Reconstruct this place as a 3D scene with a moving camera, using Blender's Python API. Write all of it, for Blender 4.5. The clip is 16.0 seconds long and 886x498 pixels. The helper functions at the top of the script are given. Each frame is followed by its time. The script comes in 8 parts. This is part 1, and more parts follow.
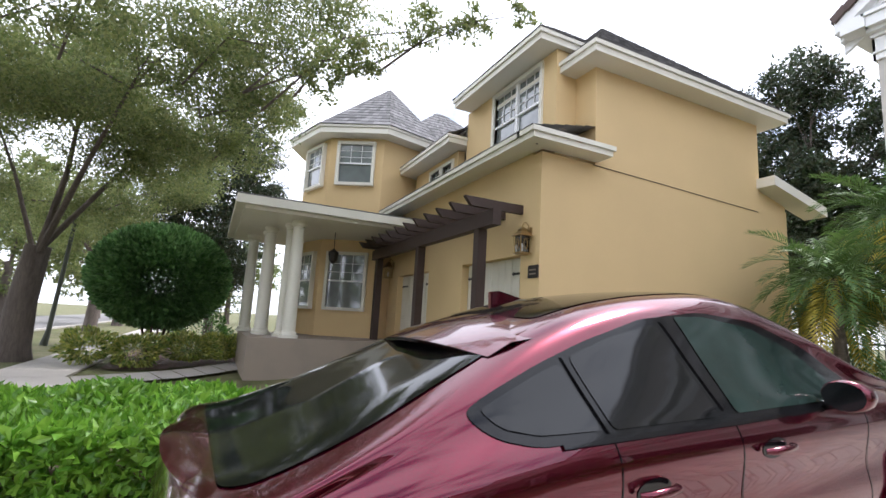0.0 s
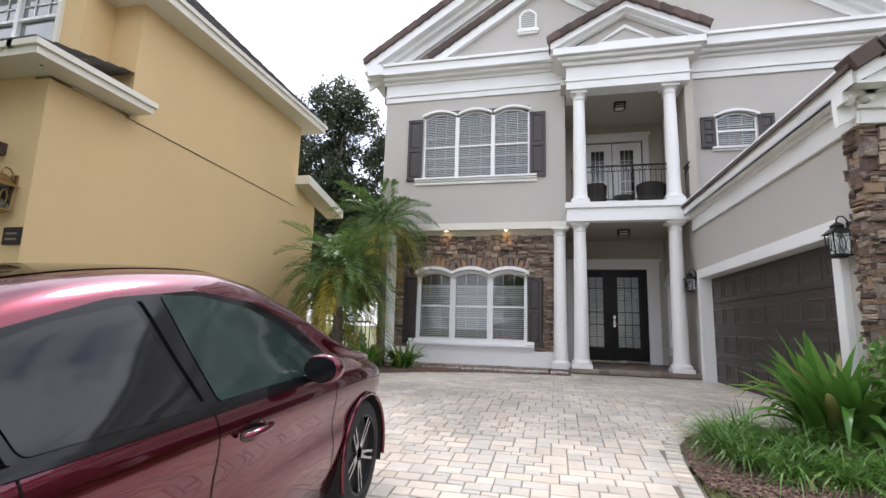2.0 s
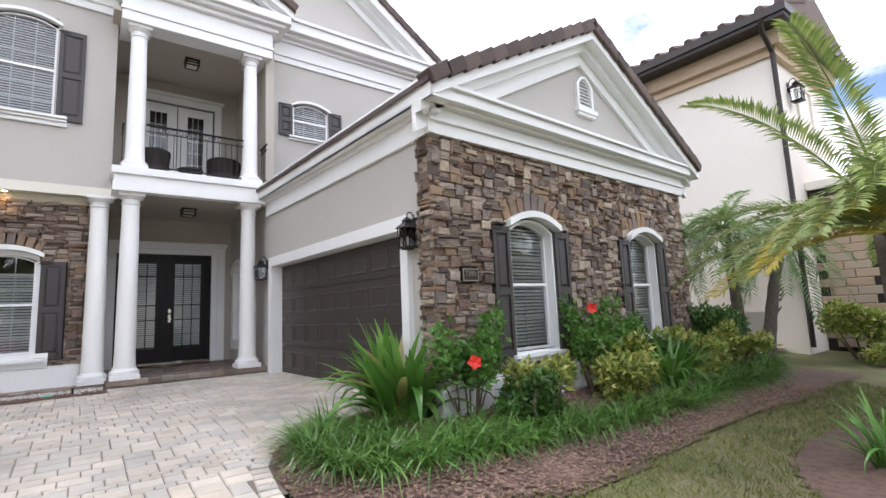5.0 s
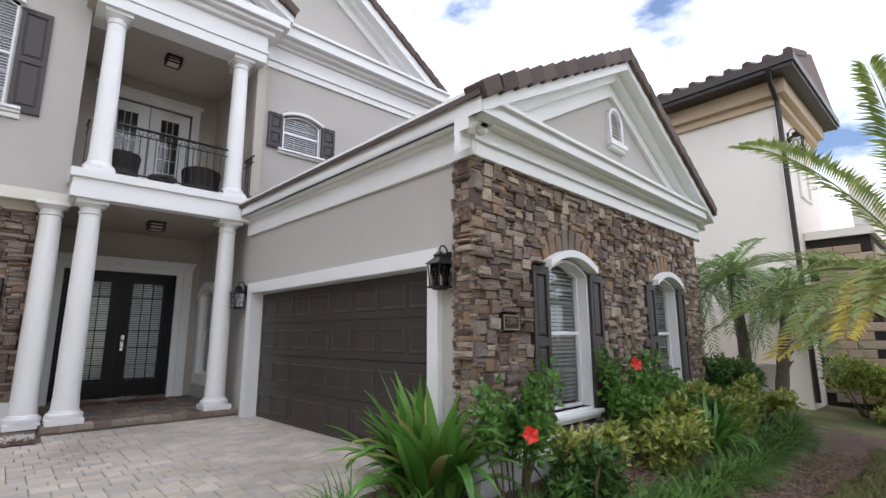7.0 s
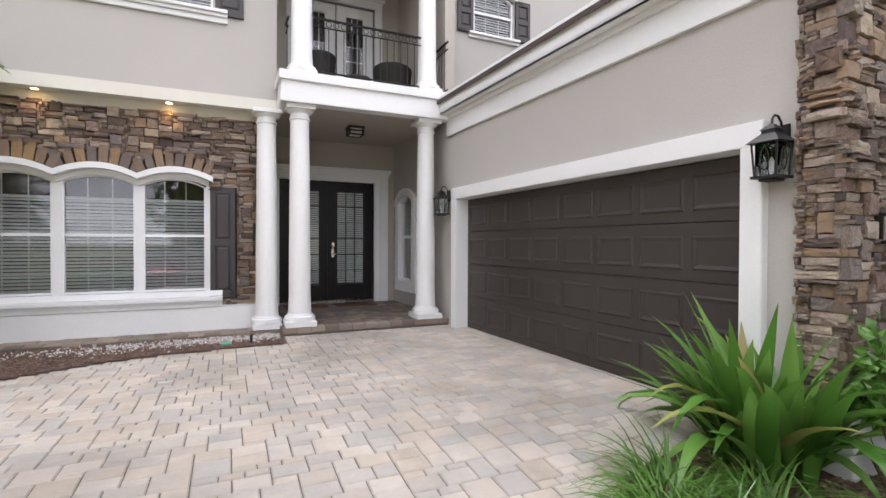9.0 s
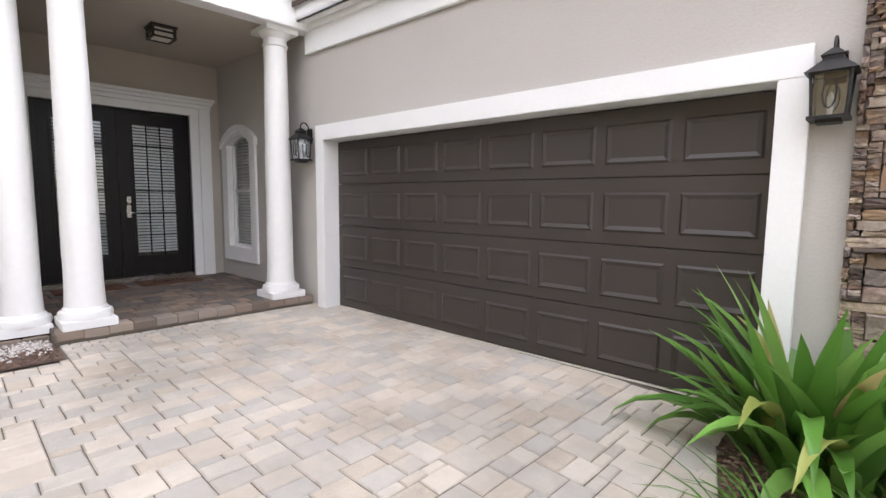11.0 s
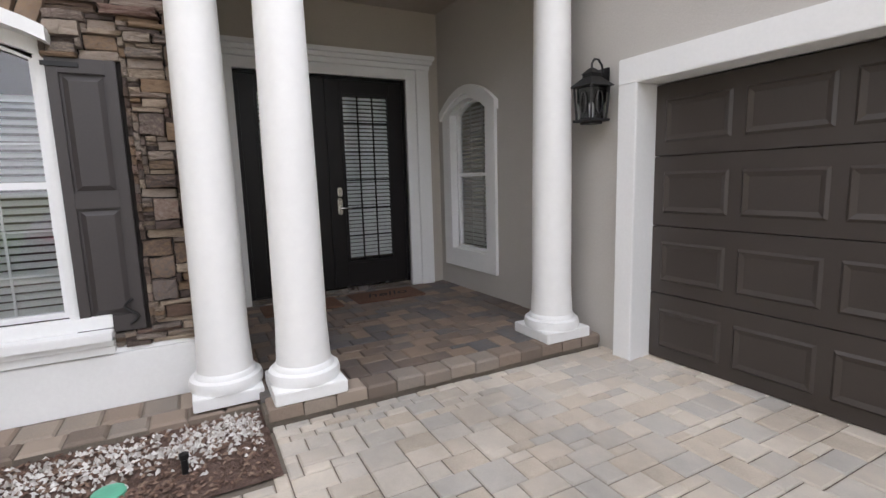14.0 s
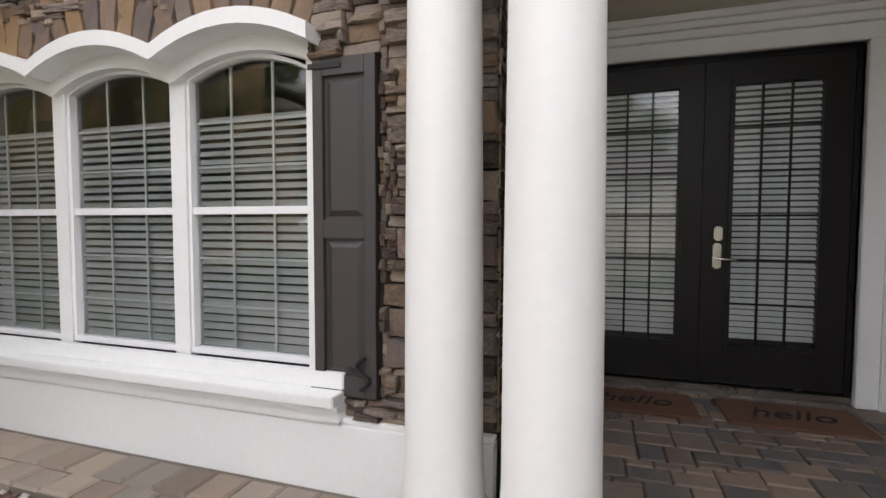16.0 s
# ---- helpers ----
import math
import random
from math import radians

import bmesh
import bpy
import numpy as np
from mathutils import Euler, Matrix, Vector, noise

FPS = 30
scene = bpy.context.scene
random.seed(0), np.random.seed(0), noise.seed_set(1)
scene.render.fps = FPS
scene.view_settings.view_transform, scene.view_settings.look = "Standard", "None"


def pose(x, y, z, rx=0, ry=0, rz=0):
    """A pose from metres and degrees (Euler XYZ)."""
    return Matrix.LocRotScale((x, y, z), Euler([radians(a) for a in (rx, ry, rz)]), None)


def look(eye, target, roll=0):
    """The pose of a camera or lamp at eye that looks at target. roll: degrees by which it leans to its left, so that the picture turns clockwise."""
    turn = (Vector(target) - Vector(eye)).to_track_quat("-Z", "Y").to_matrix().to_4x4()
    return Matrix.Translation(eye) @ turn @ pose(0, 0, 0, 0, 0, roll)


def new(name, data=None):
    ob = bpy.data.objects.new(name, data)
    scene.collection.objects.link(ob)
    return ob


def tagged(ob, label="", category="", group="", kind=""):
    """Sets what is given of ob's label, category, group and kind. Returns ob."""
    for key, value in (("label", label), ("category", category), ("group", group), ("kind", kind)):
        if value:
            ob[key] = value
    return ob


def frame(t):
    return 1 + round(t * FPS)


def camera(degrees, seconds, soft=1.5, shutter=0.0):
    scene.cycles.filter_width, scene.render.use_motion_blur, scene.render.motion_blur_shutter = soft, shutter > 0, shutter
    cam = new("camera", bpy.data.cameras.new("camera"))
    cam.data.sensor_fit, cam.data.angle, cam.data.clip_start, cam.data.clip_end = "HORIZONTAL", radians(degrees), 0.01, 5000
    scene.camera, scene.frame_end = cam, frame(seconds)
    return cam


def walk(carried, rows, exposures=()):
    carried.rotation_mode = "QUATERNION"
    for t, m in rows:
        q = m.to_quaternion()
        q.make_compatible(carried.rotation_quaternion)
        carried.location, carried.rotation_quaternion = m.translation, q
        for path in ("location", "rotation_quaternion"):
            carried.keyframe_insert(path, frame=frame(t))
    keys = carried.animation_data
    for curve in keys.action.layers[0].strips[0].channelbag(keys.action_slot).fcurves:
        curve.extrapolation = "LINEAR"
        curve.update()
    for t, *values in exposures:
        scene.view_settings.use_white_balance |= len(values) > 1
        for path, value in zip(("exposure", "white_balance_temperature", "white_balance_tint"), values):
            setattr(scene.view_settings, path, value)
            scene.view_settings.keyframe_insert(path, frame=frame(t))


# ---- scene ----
cam = camera(85.5, 16.0)
PATH = [
    (0, (1.008, 1.182, 1.552), (1.858, 2.966, 1.858), 3.3),
    (0.5, (1.128, 1.163, 1.549), (2.342, 2.723, 1.855), 3.1),
    (1, (1.237, 1.142, 1.546), (2.782, 2.376, 1.848), 3.2),
    (1.5, (1.328, 1.148, 1.542), (3.112, 1.999, 1.847), 2.7),
    (2, (1.425, 1.267, 1.555), (3.346, 1.724, 1.875), 1.7),
    (2.5, (1.497, 1.375, 1.573), (3.471, 1.435, 1.892), 1.0),
    (3, (1.549, 1.431, 1.573), (3.506, 1.147, 1.876), 0.3),
    (3.5, (1.698, 1.413, 1.556), (3.602, 0.872, 1.845), 0.4),
    (4, (1.995, 1.324, 1.579), (3.813, 0.539, 1.854), 0.8),
    (4.5, (2.285, 1.342, 1.617), (3.996, 0.338, 1.872), -0.2),
    (5, (2.661, 1.393, 1.676), (4.239, 0.191, 1.932), -2.5),
    (5.2, (2.778, 1.395, 1.677), (4.293, 0.118, 1.95), -3.5),
    (7.3, (4.081, 1.536, 1.999), (5.541, 0.219, 2.367), -0.0),
    (7.5, (4.217, 1.539, 2.005), (5.793, 0.35, 2.328), 0.0),
    (8, (4.585, 1.562, 2.039), (6.363, 0.681, 2.288), 0.4),
    (8.5, (5.058, 1.692, 1.996), (6.896, 0.909, 2.09), 0.4),
    (9, (5.47, 1.717, 1.998), (7.295, 0.899, 1.974), 0.2),
    (9.5, (5.987, 1.708, 2.011), (7.708, 0.695, 1.899), 0.0),
    (9.7, (6.165, 1.687, 2.015), (7.834, 0.593, 1.879), 0.2),
    (11.8, (8.021, 1.635, 1.999), (9.296, 0.113, 1.757), 1.2),
    (12, (8.198, 1.641, 2.003), (9.466, 0.116, 1.745), 1.5),
    (12.5, (8.731, 1.567, 2.013), (10.179, 0.216, 1.733), 0.5),
    (13, (9.213, 1.487, 2.017), (10.797, 0.301, 1.731), -0.3),
    (13.5, (9.651, 1.407, 2.077), (11.349, 0.391, 1.792), -1.1),
    (14, (10.079, 1.261, 2.059), (11.838, 0.351, 1.776), -1.7),
    (14.5, (10.494, 1.088, 2.045), (12.325, 0.329, 1.776), -1.8),
    (15, (10.916, 0.928, 2.096), (12.817, 0.358, 1.847), -1.4),
    (15.5, (11.32, 0.708, 2.059), (13.312, 0.656, 1.89), 0.2),
    (16, (11.656, 0.555, 2.011), (13.558, 1.165, 1.915), 0.1),
]
walk(cam, [(t, look(eye, target, roll)) for t, eye, target, roll in PATH],
     exposures=((0, 0.88, 6000, 14), (1.0, 0.80, 6150, 15), (2.0, 0.82, 6100, 15), (2.5, 0.97, 6100, 15), (3.5, 1.0, 6050, 15), (5.0, 1.1, 6050, 15), (7.5, 0.75, 6050, 15), (8.5, 1.1, 6250, 17), (9.0, 1.18, 6300, 17), (12.0, 1.65, 6300, 17), (13.0, 1.5, 6300, 17), (14.0, 1.28, 6300, 15), (15.0, 1.15, 6300, 15), (16.0, 1.25, 6500, 15)))

# ---- world and sun ----
world = bpy.data.worlds.new("world")
scene.world = world
world.use_nodes = True
wn, wl = world.node_tree.nodes, world.node_tree.links
wn.clear()
w_out = wn.new("ShaderNodeOutputWorld")
w_bg = wn.new("ShaderNodeBackground")
w_sky = wn.new("ShaderNodeTexSky")
w_sky.sky_type, w_sky.sun_disc = "NISHITA", False
SUN_ELEV, SUN_AZ = radians(58), radians(75)
w_sky.sun_elevation, w_sky.sun_rotation = SUN_ELEV, SUN_AZ
w_sky.air_density, w_sky.dust_density = 1.0, 1.5
w_tc = wn.new("ShaderNodeTexCoord")
w_map = wn.new("ShaderNodeMapping")
w_map.inputs["Scale"].default_value = (1.0, 1.0, 2.2)
w_map.inputs["Location"].default_value = (0.35, 0.2, 0.1)
w_noise = wn.new("ShaderNodeTexNoise")
w_noise.inputs["Scale"].default_value, w_noise.inputs["Detail"].default_value = 2.1, 9.0
w_noise.inputs["Roughness"].default_value = 0.55
w_ramp = wn.new("ShaderNodeValToRGB")
w_ramp.color_ramp.elements[0].position, w_ramp.color_ramp.elements[1].position = 0.35, 0.47
w_mix = wn.new("ShaderNodeMixRGB")
w_mix.inputs[2].default_value = (12.0, 12.2, 12.6, 1)
wl.new(w_tc.outputs["Generated"], w_map.inputs["Vector"])
wl.new(w_map.outputs[0], w_noise.inputs["Vector"])
wl.new(w_noise.outputs["Fac"], w_ramp.inputs[0])
wl.new(w_ramp.outputs[0], w_mix.inputs[0])
wl.new(w_sky.outputs[0], w_mix.inputs[1])
wl.new(w_mix.outputs[0], w_bg.inputs["Color"])
w_bg.inputs["Strength"].default_value = 0.1
wl.new(w_bg.outputs[0], w_out.inputs["Surface"])

sun_data = bpy.data.lights.new("sun", "SUN")
sun_data.energy, sun_data.angle, sun_data.color = 1.7, radians(12), (1.0, 0.95, 0.88)
sun = new("sun", sun_data)
SUN_DIR = Vector((math.sin(SUN_AZ) * math.cos(SUN_ELEV), math.cos(SUN_AZ) * math.cos(SUN_ELEV), math.sin(SUN_ELEV)))
sun.matrix_world = look(SUN_DIR * 60, (0, 0, 0))


# ---- builders ----
OFF = {}


def ground_z(x):
    return float(np.interp(x, (-60, 1.0, 2.0, 4.0, 6.0, 7.0, 8.5, 9.0, 60), (0, 0.0, 0.05, 0.19, 0.34, 0.43, 0.56, 0.58, 0.58)))


def box(bm, x0, x1, y0, y1, z0, z1, M=None):
    c = [(x, y, z) for x in (x0, x1) for y in (y0, y1) for z in (z0, z1)]
    v = [bm.verts.new(M(*p) if M else p) for p in c]
    for f in ((0, 1, 3, 2), (4, 6, 7, 5), (0, 4, 5, 1), (2, 3, 7, 6), (0, 2, 6, 4), (1, 5, 7, 3)):
        bm.faces.new([v[i] for i in f])


def prism(bm, pts, a, b, M):
    """Polygon pts (u, z) drawn out from depth a to depth b; M(u, d, z) gives the place."""
    p = [bm.verts.new(M(u, a, z)) for u, z in pts]
    q = [bm.verts.new(M(u, b, z)) for u, z in pts]
    n = len(pts)
    bm.faces.new(p)
    bm.faces.new(q[::-1])
    for i in range(n):
        bm.faces.new((p[i], q[i], q[(i + 1) % n], p[(i + 1) % n]))


def ring(bm, outer, inner, a, b, M):
    """Frame between two outlines of equal count, from depth a to depth b."""
    n = len(outer)
    V = [[bm.verts.new(M(u, d, z)) for u, z in line] for line in (outer, inner) for d in (a, b)]
    oa, ob, ia, ib = V
    for i in range(n):
        j = (i + 1) % n
        bm.faces.new((oa[i], oa[j], ia[j], ia[i]))
        bm.faces.new((ob[i], ib[i], ib[j], ob[j]))
        bm.faces.new((oa[i], ob[i], ob[j], oa[j]))
        bm.faces.new((ia[i], ia[j], ib[j], ib[i]))


def lathe(bm, prof, cx, cy, seg=24):
    rows = []
    for r, z in prof:
        rows.append([bm.verts.new((cx + r * math.cos(2 * math.pi * k / seg), cy + r * math.sin(2 * math.pi * k / seg), z)) for k in range(seg)])
    for a, b in zip(rows, rows[1:]):
        for k in range(seg):
            bm.faces.new((a[k], a[(k + 1) % seg], b[(k + 1) % seg], b[k]))
    bm.faces.new(rows[0][::-1])
    bm.faces.new(rows[-1])


def tube(bm, pts, radii, seg=8):
    pts = [Vector(p) for p in pts]
    if not hasattr(radii, "__len__"):
        radii = [radii] * len(pts)
    rows = []
    side = None
    for i, p in enumerate(pts):
        d = (pts[min(i + 1, len(pts) - 1)] - pts[max(i - 1, 0)]).normalized()
        if side is None:
            side = d.orthogonal().normalized()
        side = (side - d * side.dot(d)).normalized()
        up = d.cross(side)
        rows.append([bm.verts.new(p + radii[i] * (math.cos(2 * math.pi * k / seg) * side + math.sin(2 * math.pi * k / seg) * up)) for k in range(seg)])
    for a, b in zip(rows, rows[1:]):
        for k in range(seg):
            bm.faces.new((a[k], a[(k + 1) % seg], b[(k + 1) % seg], b[k]))
    bm.faces.new(rows[0][::-1])
    bm.faces.new(rows[-1])


def thing(name, at, label, category, group=""):
    ob = new(name)
    ob.location = at
    ob.empty_display_size = 0.1
    OFF[ob.name] = Vector(at)
    return tagged(ob, label, category, group)


def outward(bm, M):
    """Turn single faces to look out of the wall whose places M gives."""
    way = Vector(M(0, 1, 0)) - Vector(M(0, 0, 0))
    bm.normal_update()
    for f in bm.faces:
        if f.normal.dot(way) < 0:
            f.normal_flip()


def part(name, bm, material, parent=None, label="", smooth=False, bevel=0.0):
    """One bmesh, in world places, as one mesh object under a thing or a part."""
    me = bpy.data.meshes.new(name)
    if name != "pane":
        bmesh.ops.recalc_face_normals(bm, faces=bm.faces)
    if bevel:
        bmesh.ops.bevel(bm, geom=[e for e in bm.edges if len(e.link_faces) == 2 and e.calc_face_angle(0) > 0.6], offset=bevel, segments=2, affect="EDGES", clamp_overlap=True)
    o = OFF[parent.name] if parent else Vector((0, 0, 0))
    bmesh.ops.translate(bm, verts=bm.verts, vec=-o)
    bm.to_mesh(me)
    bm.free()
    if smooth:
        me.shade_smooth()
        if smooth != "all":
            me.set_sharp_from_angle(angle=radians(38))
    me.materials.append(material)
    ob = new(name, me)
    if parent:
        ob.parent = parent
    OFF[ob.name] = o
    return tagged(ob, label)


def mesh_part(name, verts, faces, material, parent=None, label="", smooth=False):
    me = bpy.data.meshes.new(name)
    o = OFF[parent.name] if parent else Vector((0, 0, 0))
    vv = np.asarray(verts, dtype=float).reshape(-1, 3) - np.array(o)
    me.from_pydata(vv.tolist(), [], faces)
    if smooth:
        me.shade_smooth()
    me.materials.append(material)
    ob = new(name, me)
    if parent:
        ob.parent = parent
    OFF[ob.name] = o
    return tagged(ob, label)


def structure(name, bm, material, label="", category="", smooth=False, bevel=0.0):
    return tagged(part(name, bm, material, None, label, smooth, bevel), category=category, kind="structure")


def BM():
    return bmesh.new()


def facing_x(X):
    """Depth d counts outward from the plane x = X, towards -x; u is y."""
    return lambda u, d, z: (X - d, u, z)


def facing_y(Y):
    """Depth d counts outward from the plane y = Y, towards +y; u is x."""
    return lambda u, d, z: (u, Y + d, z)


def walled(bm, M, u0, u1, z0, z1, thick, holes):
    """A wall with rectangular holes (u0, u1, z0, z1); its face lies at depth 0."""
    us = sorted({u0, u1, *[h[0] for h in holes], *[h[1] for h in holes]})
    zs = sorted({z0, z1, *[h[2] for h in holes], *[h[3] for h in holes]})
    for a, b in zip(us, us[1:]):
        run = None
        for c, d in zip(zs, zs[1:]):
            inside = any(h[0] <= a + 1e-6 and b <= h[1] + 1e-6 and h[2] <= c + 1e-6 and d <= h[3] + 1e-6 for h in holes)
            if not inside:
                run = (run[0], d) if run else (c, d)
            if (inside or d == zs[-1]) and run:
                box(bm, a, b, -thick, 0, run[0], run[1], M)
                run = None


# ---- materials ----
def nodes_of(name):
    m = bpy.data.materials.new(name)
    m.use_nodes = True
    return m, m.node_tree.nodes, m.node_tree.links, m.node_tree.nodes["Principled BSDF"]


def surface(name, color, rough=0.6, metal=0.0, vary=0.12, big=1.2, fine=60.0, bump=0.15, bump_dist=0.004, rand=0.0, spec=0.5, coat=0.0, dark=None, fine_mix=0.5, island=False, stretch=None, stain=0.0):
    """Paint, plaster, stone and the like: a base colour, stains at one scale, grain at another, relief from the grain."""
    m, n, l, p = nodes_of(name)
    tc = n.new("ShaderNodeTexCoord")
    src = tc.outputs["Object"]
    if stretch:
        mp = n.new("ShaderNodeMapping")
        mp.inputs["Scale"].default_value = stretch
        l.new(src, mp.inputs["Vector"])
        src = mp.outputs[0]
    a, b = n.new("ShaderNodeTexNoise"), n.new("ShaderNodeTexNoise")
    for t, s in ((a, big), (b, fine)):
        t.inputs["Scale"].default_value, t.inputs["Detail"].default_value = s, 6.0
        l.new(src, t.inputs["Vector"])
    b.inputs["Roughness"].default_value = 0.68
    add = n.new("ShaderNodeMix")
    add.inputs[0].default_value = fine_mix
    l.new(a.outputs["Fac"], add.inputs[2])
    l.new(b.outputs["Fac"], add.inputs[3])
    fac = add.outputs[0]
    if rand:
        if island:
            info = n.new("ShaderNodeNewGeometry").outputs["Random Per Island"]
        else:
            info = n.new("ShaderNodeObjectInfo").outputs["Random"]
        mx = n.new("ShaderNodeMix")
        mx.inputs[0].default_value = rand
        l.new(fac, mx.inputs[2])
        l.new(info, mx.inputs[3])
        fac = mx.outputs[0]
    ramp = n.new("ShaderNodeValToRGB")
    e = ramp.color_ramp.elements
    if isinstance(color, list):
        while len(e) < len(color):
            e.new(0.5)
        for k, c in enumerate(color):
            e[k].position = 0.05 + 0.9 * k / (len(color) - 1) if rand > 0.6 else 0.28 + 0.44 * k / (len(color) - 1)
            e[k].color = (*c, 1)
    else:
        lo = dark or tuple(c * (1 - 2 * vary) for c in color)
        hi = tuple(min(1.0, c * (1 + 2 * vary)) for c in color)
        e[0].position, e[1].position = 0.25, 0.75
        e[0].color, e[1].color = (*lo, 1), (*hi, 1)
    l.new(fac, ramp.inputs[0])
    tone = ramp.outputs[0]
    if stain:
        w = n.new("ShaderNodeTexNoise")
        w.inputs["Scale"].default_value, w.inputs["Detail"].default_value, w.inputs["Roughness"].default_value = 0.55, 7.0, 0.62
        l.new(n.new("ShaderNodeNewGeometry").outputs["Position"], w.inputs["Vector"])
        sm = n.new("ShaderNodeMapRange")
        sm.inputs["From Min"].default_value, sm.inputs["From Max"].default_value = 0.36, 0.56
        sm.inputs["To Min"].default_value, sm.inputs["To Max"].default_value = 1.0 - stain, 1.14
        l.new(w.outputs["Fac"], sm.inputs["Value"])
        sv = n.new("ShaderNodeVectorMath")
        sv.operation = "SCALE"
        l.new(tone, sv.inputs[0])
        l.new(sm.outputs[0], sv.inputs["Scale"])
        tone = sv.outputs[0]
    l.new(tone, p.inputs["Base Color"])
    rr = n.new("ShaderNodeMapRange")
    rr.inputs["To Min"].default_value, rr.inputs["To Max"].default_value = max(0.02, rough - 0.1), min(1, rough + 0.1)
    l.new(a.outputs["Fac"], rr.inputs["Value"])
    l.new(rr.outputs[0], p.inputs["Roughness"])
    p.inputs["Metallic"].default_value = metal
    p.inputs["Specular IOR Level"].default_value = spec
    p.inputs["Coat Weight"].default_value = coat
    p.inputs["Coat Roughness"].default_value = 0.04
    if bump:
        bp = n.new("ShaderNodeBump")
        bp.inputs["Strength"].default_value, bp.inputs["Distance"].default_value = bump, bump_dist
        l.new(b.outputs["Fac"], bp.inputs["Height"])
        l.new(bp.outputs[0], p.inputs["Normal"])
    return m


def leafy(name, tones, rough=0.45, trans=0.35, spec=0.5):
    """Leaves: several greens, one per leaf, with light passing through the blade."""
    m, n, l, p = nodes_of(name)
    geo = n.new("ShaderNodeNewGeometry")
    ramp = n.new("ShaderNodeValToRGB")
    e = ramp.color_ramp.elements
    while len(e) < len(tones):
        e.new(0.5)
    for k, c in enumerate(tones):
        e[k].position, e[k].color = k / max(1, len(tones) - 1), (*c, 1)
    l.new(geo.outputs["Random Per Island"], ramp.inputs[0])
    tc, nz = n.new("ShaderNodeTexCoord"), n.new("ShaderNodeTexNoise")
    nz.inputs["Scale"].default_value = 1.1
    l.new(tc.outputs["Object"], nz.inputs["Vector"])
    mr = n.new("ShaderNodeMapRange")
    mr.inputs["From Min"].default_value, mr.inputs["From Max"].default_value = 0.3, 0.7
    mr.inputs["To Min"].default_value, mr.inputs["To Max"].default_value = 0.75, 1.25
    l.new(nz.outputs["Fac"], mr.inputs["Value"])
    mu = n.new("ShaderNodeVectorMath")
    mu.operation = "SCALE"
    l.new(ramp.outputs[0], mu.inputs[0])
    l.new(mr.outputs[0], mu.inputs["Scale"])
    l.new(mu.outputs[0], p.inputs["Base Color"])
    p.inputs["Roughness"].default_value = rough
    p.inputs["Specular IOR Level"].default_value = spec
    tr = n.new("ShaderNodeBsdfTranslucent")
    l.new(mu.outputs[0], tr.inputs["Color"])
    mix = n.new("ShaderNodeMixShader")
    mix.inputs[0].default_value = trans
    out = n["Material Output"]
    l.new(p.outputs[0], mix.inputs[1])
    l.new(tr.outputs[0], mix.inputs[2])
    l.new(mix.outputs[0], out.inputs["Surface"])
    return m


def glassy(name, tint=(0.9, 0.95, 0.95), ior=1.5, rough=0.0, gain=1.0):
    """A thin pane: clear, with a reflection that grows at grazing angles."""
    m, n, l, p = nodes_of(name)
    n.remove(p)
    t, g, f, mx = n.new("ShaderNodeBsdfTransparent"), n.new("ShaderNodeBsdfGlossy"), n.new("ShaderNodeFresnel"), n.new("ShaderNodeMixShader")
    t.inputs["Color"].default_value = (*tint, 1)
    g.inputs["Roughness"].default_value = rough
    f.inputs["IOR"].default_value = ior
    l.new(f.outputs[0], mx.inputs[0])
    l.new(t.outputs[0], mx.inputs[1])
    l.new(g.outputs[0], mx.inputs[2])
    l.new(mx.outputs[0], n["Material Output"].inputs["Surface"])
    return m


def glowing(name, color, power):
    m, n, l, p = nodes_of(name)
    p.inputs["Base Color"].default_value = (*color, 1)
    p.inputs["Emission Color"].default_value = (*color, 1)
    p.inputs["Emission Strength"].default_value = power
    return m


M_stucco = surface("stucco_grey", (0.48, 0.455, 0.42), 0.85, vary=0.05, big=0.8, fine=55, bump=0.55, bump_dist=0.006)
M_stucco_tan = surface("stucco_taupe", (0.47, 0.43, 0.37), 0.85, vary=0.05, big=0.9, fine=55, bump=0.5, bump_dist=0.006)
M_white = surface("white_paint", (0.80, 0.80, 0.79), 0.5, vary=0.03, big=1.5, fine=35, bump=0.08, bump_dist=0.002)
M_whitecol = surface("column_paint", (0.82, 0.815, 0.80), 0.42, vary=0.025, big=1.0, fine=14, bump=0.05, bump_dist=0.002)
M_cream = surface("cream_trim", (0.72, 0.69, 0.60), 0.6, vary=0.04, fine=40, bump=0.1)
M_shutter = surface("shutter_brown", (0.048, 0.041, 0.040), 0.5, vary=0.12, fine=90, bump=0.12, bump_dist=0.001)
M_garage = surface("garage_door_brown", (0.046, 0.037, 0.032), 0.42, vary=0.10, big=2.0, fine=110, bump=0.15, bump_dist=0.001)
M_doorblack = surface("door_black", (0.010, 0.0085, 0.009), 0.42, vary=0.15, fine=120, bump=0.05, bump_dist=0.001, spec=0.3)
M_iron = surface("black_iron", (0.012, 0.012, 0.013), 0.45, metal=0.2, vary=0.2, fine=150, bump=0.1, bump_dist=0.001)
M_bronze = surface("dark_bronze", (0.030, 0.024, 0.021), 0.45, metal=0.3, vary=0.2, fine=120, bump=0.1)
M_chrome = surface("satin_nickel", (0.62, 0.60, 0.57), 0.25, metal=1.0, vary=0.05, fine=90, bump=0.02)
M_tile = surface("roof_tile_brown", (0.105, 0.072, 0.062), 0.8, vary=0.25, big=2.0, fine=40, bump=0.4, rand=0.35)
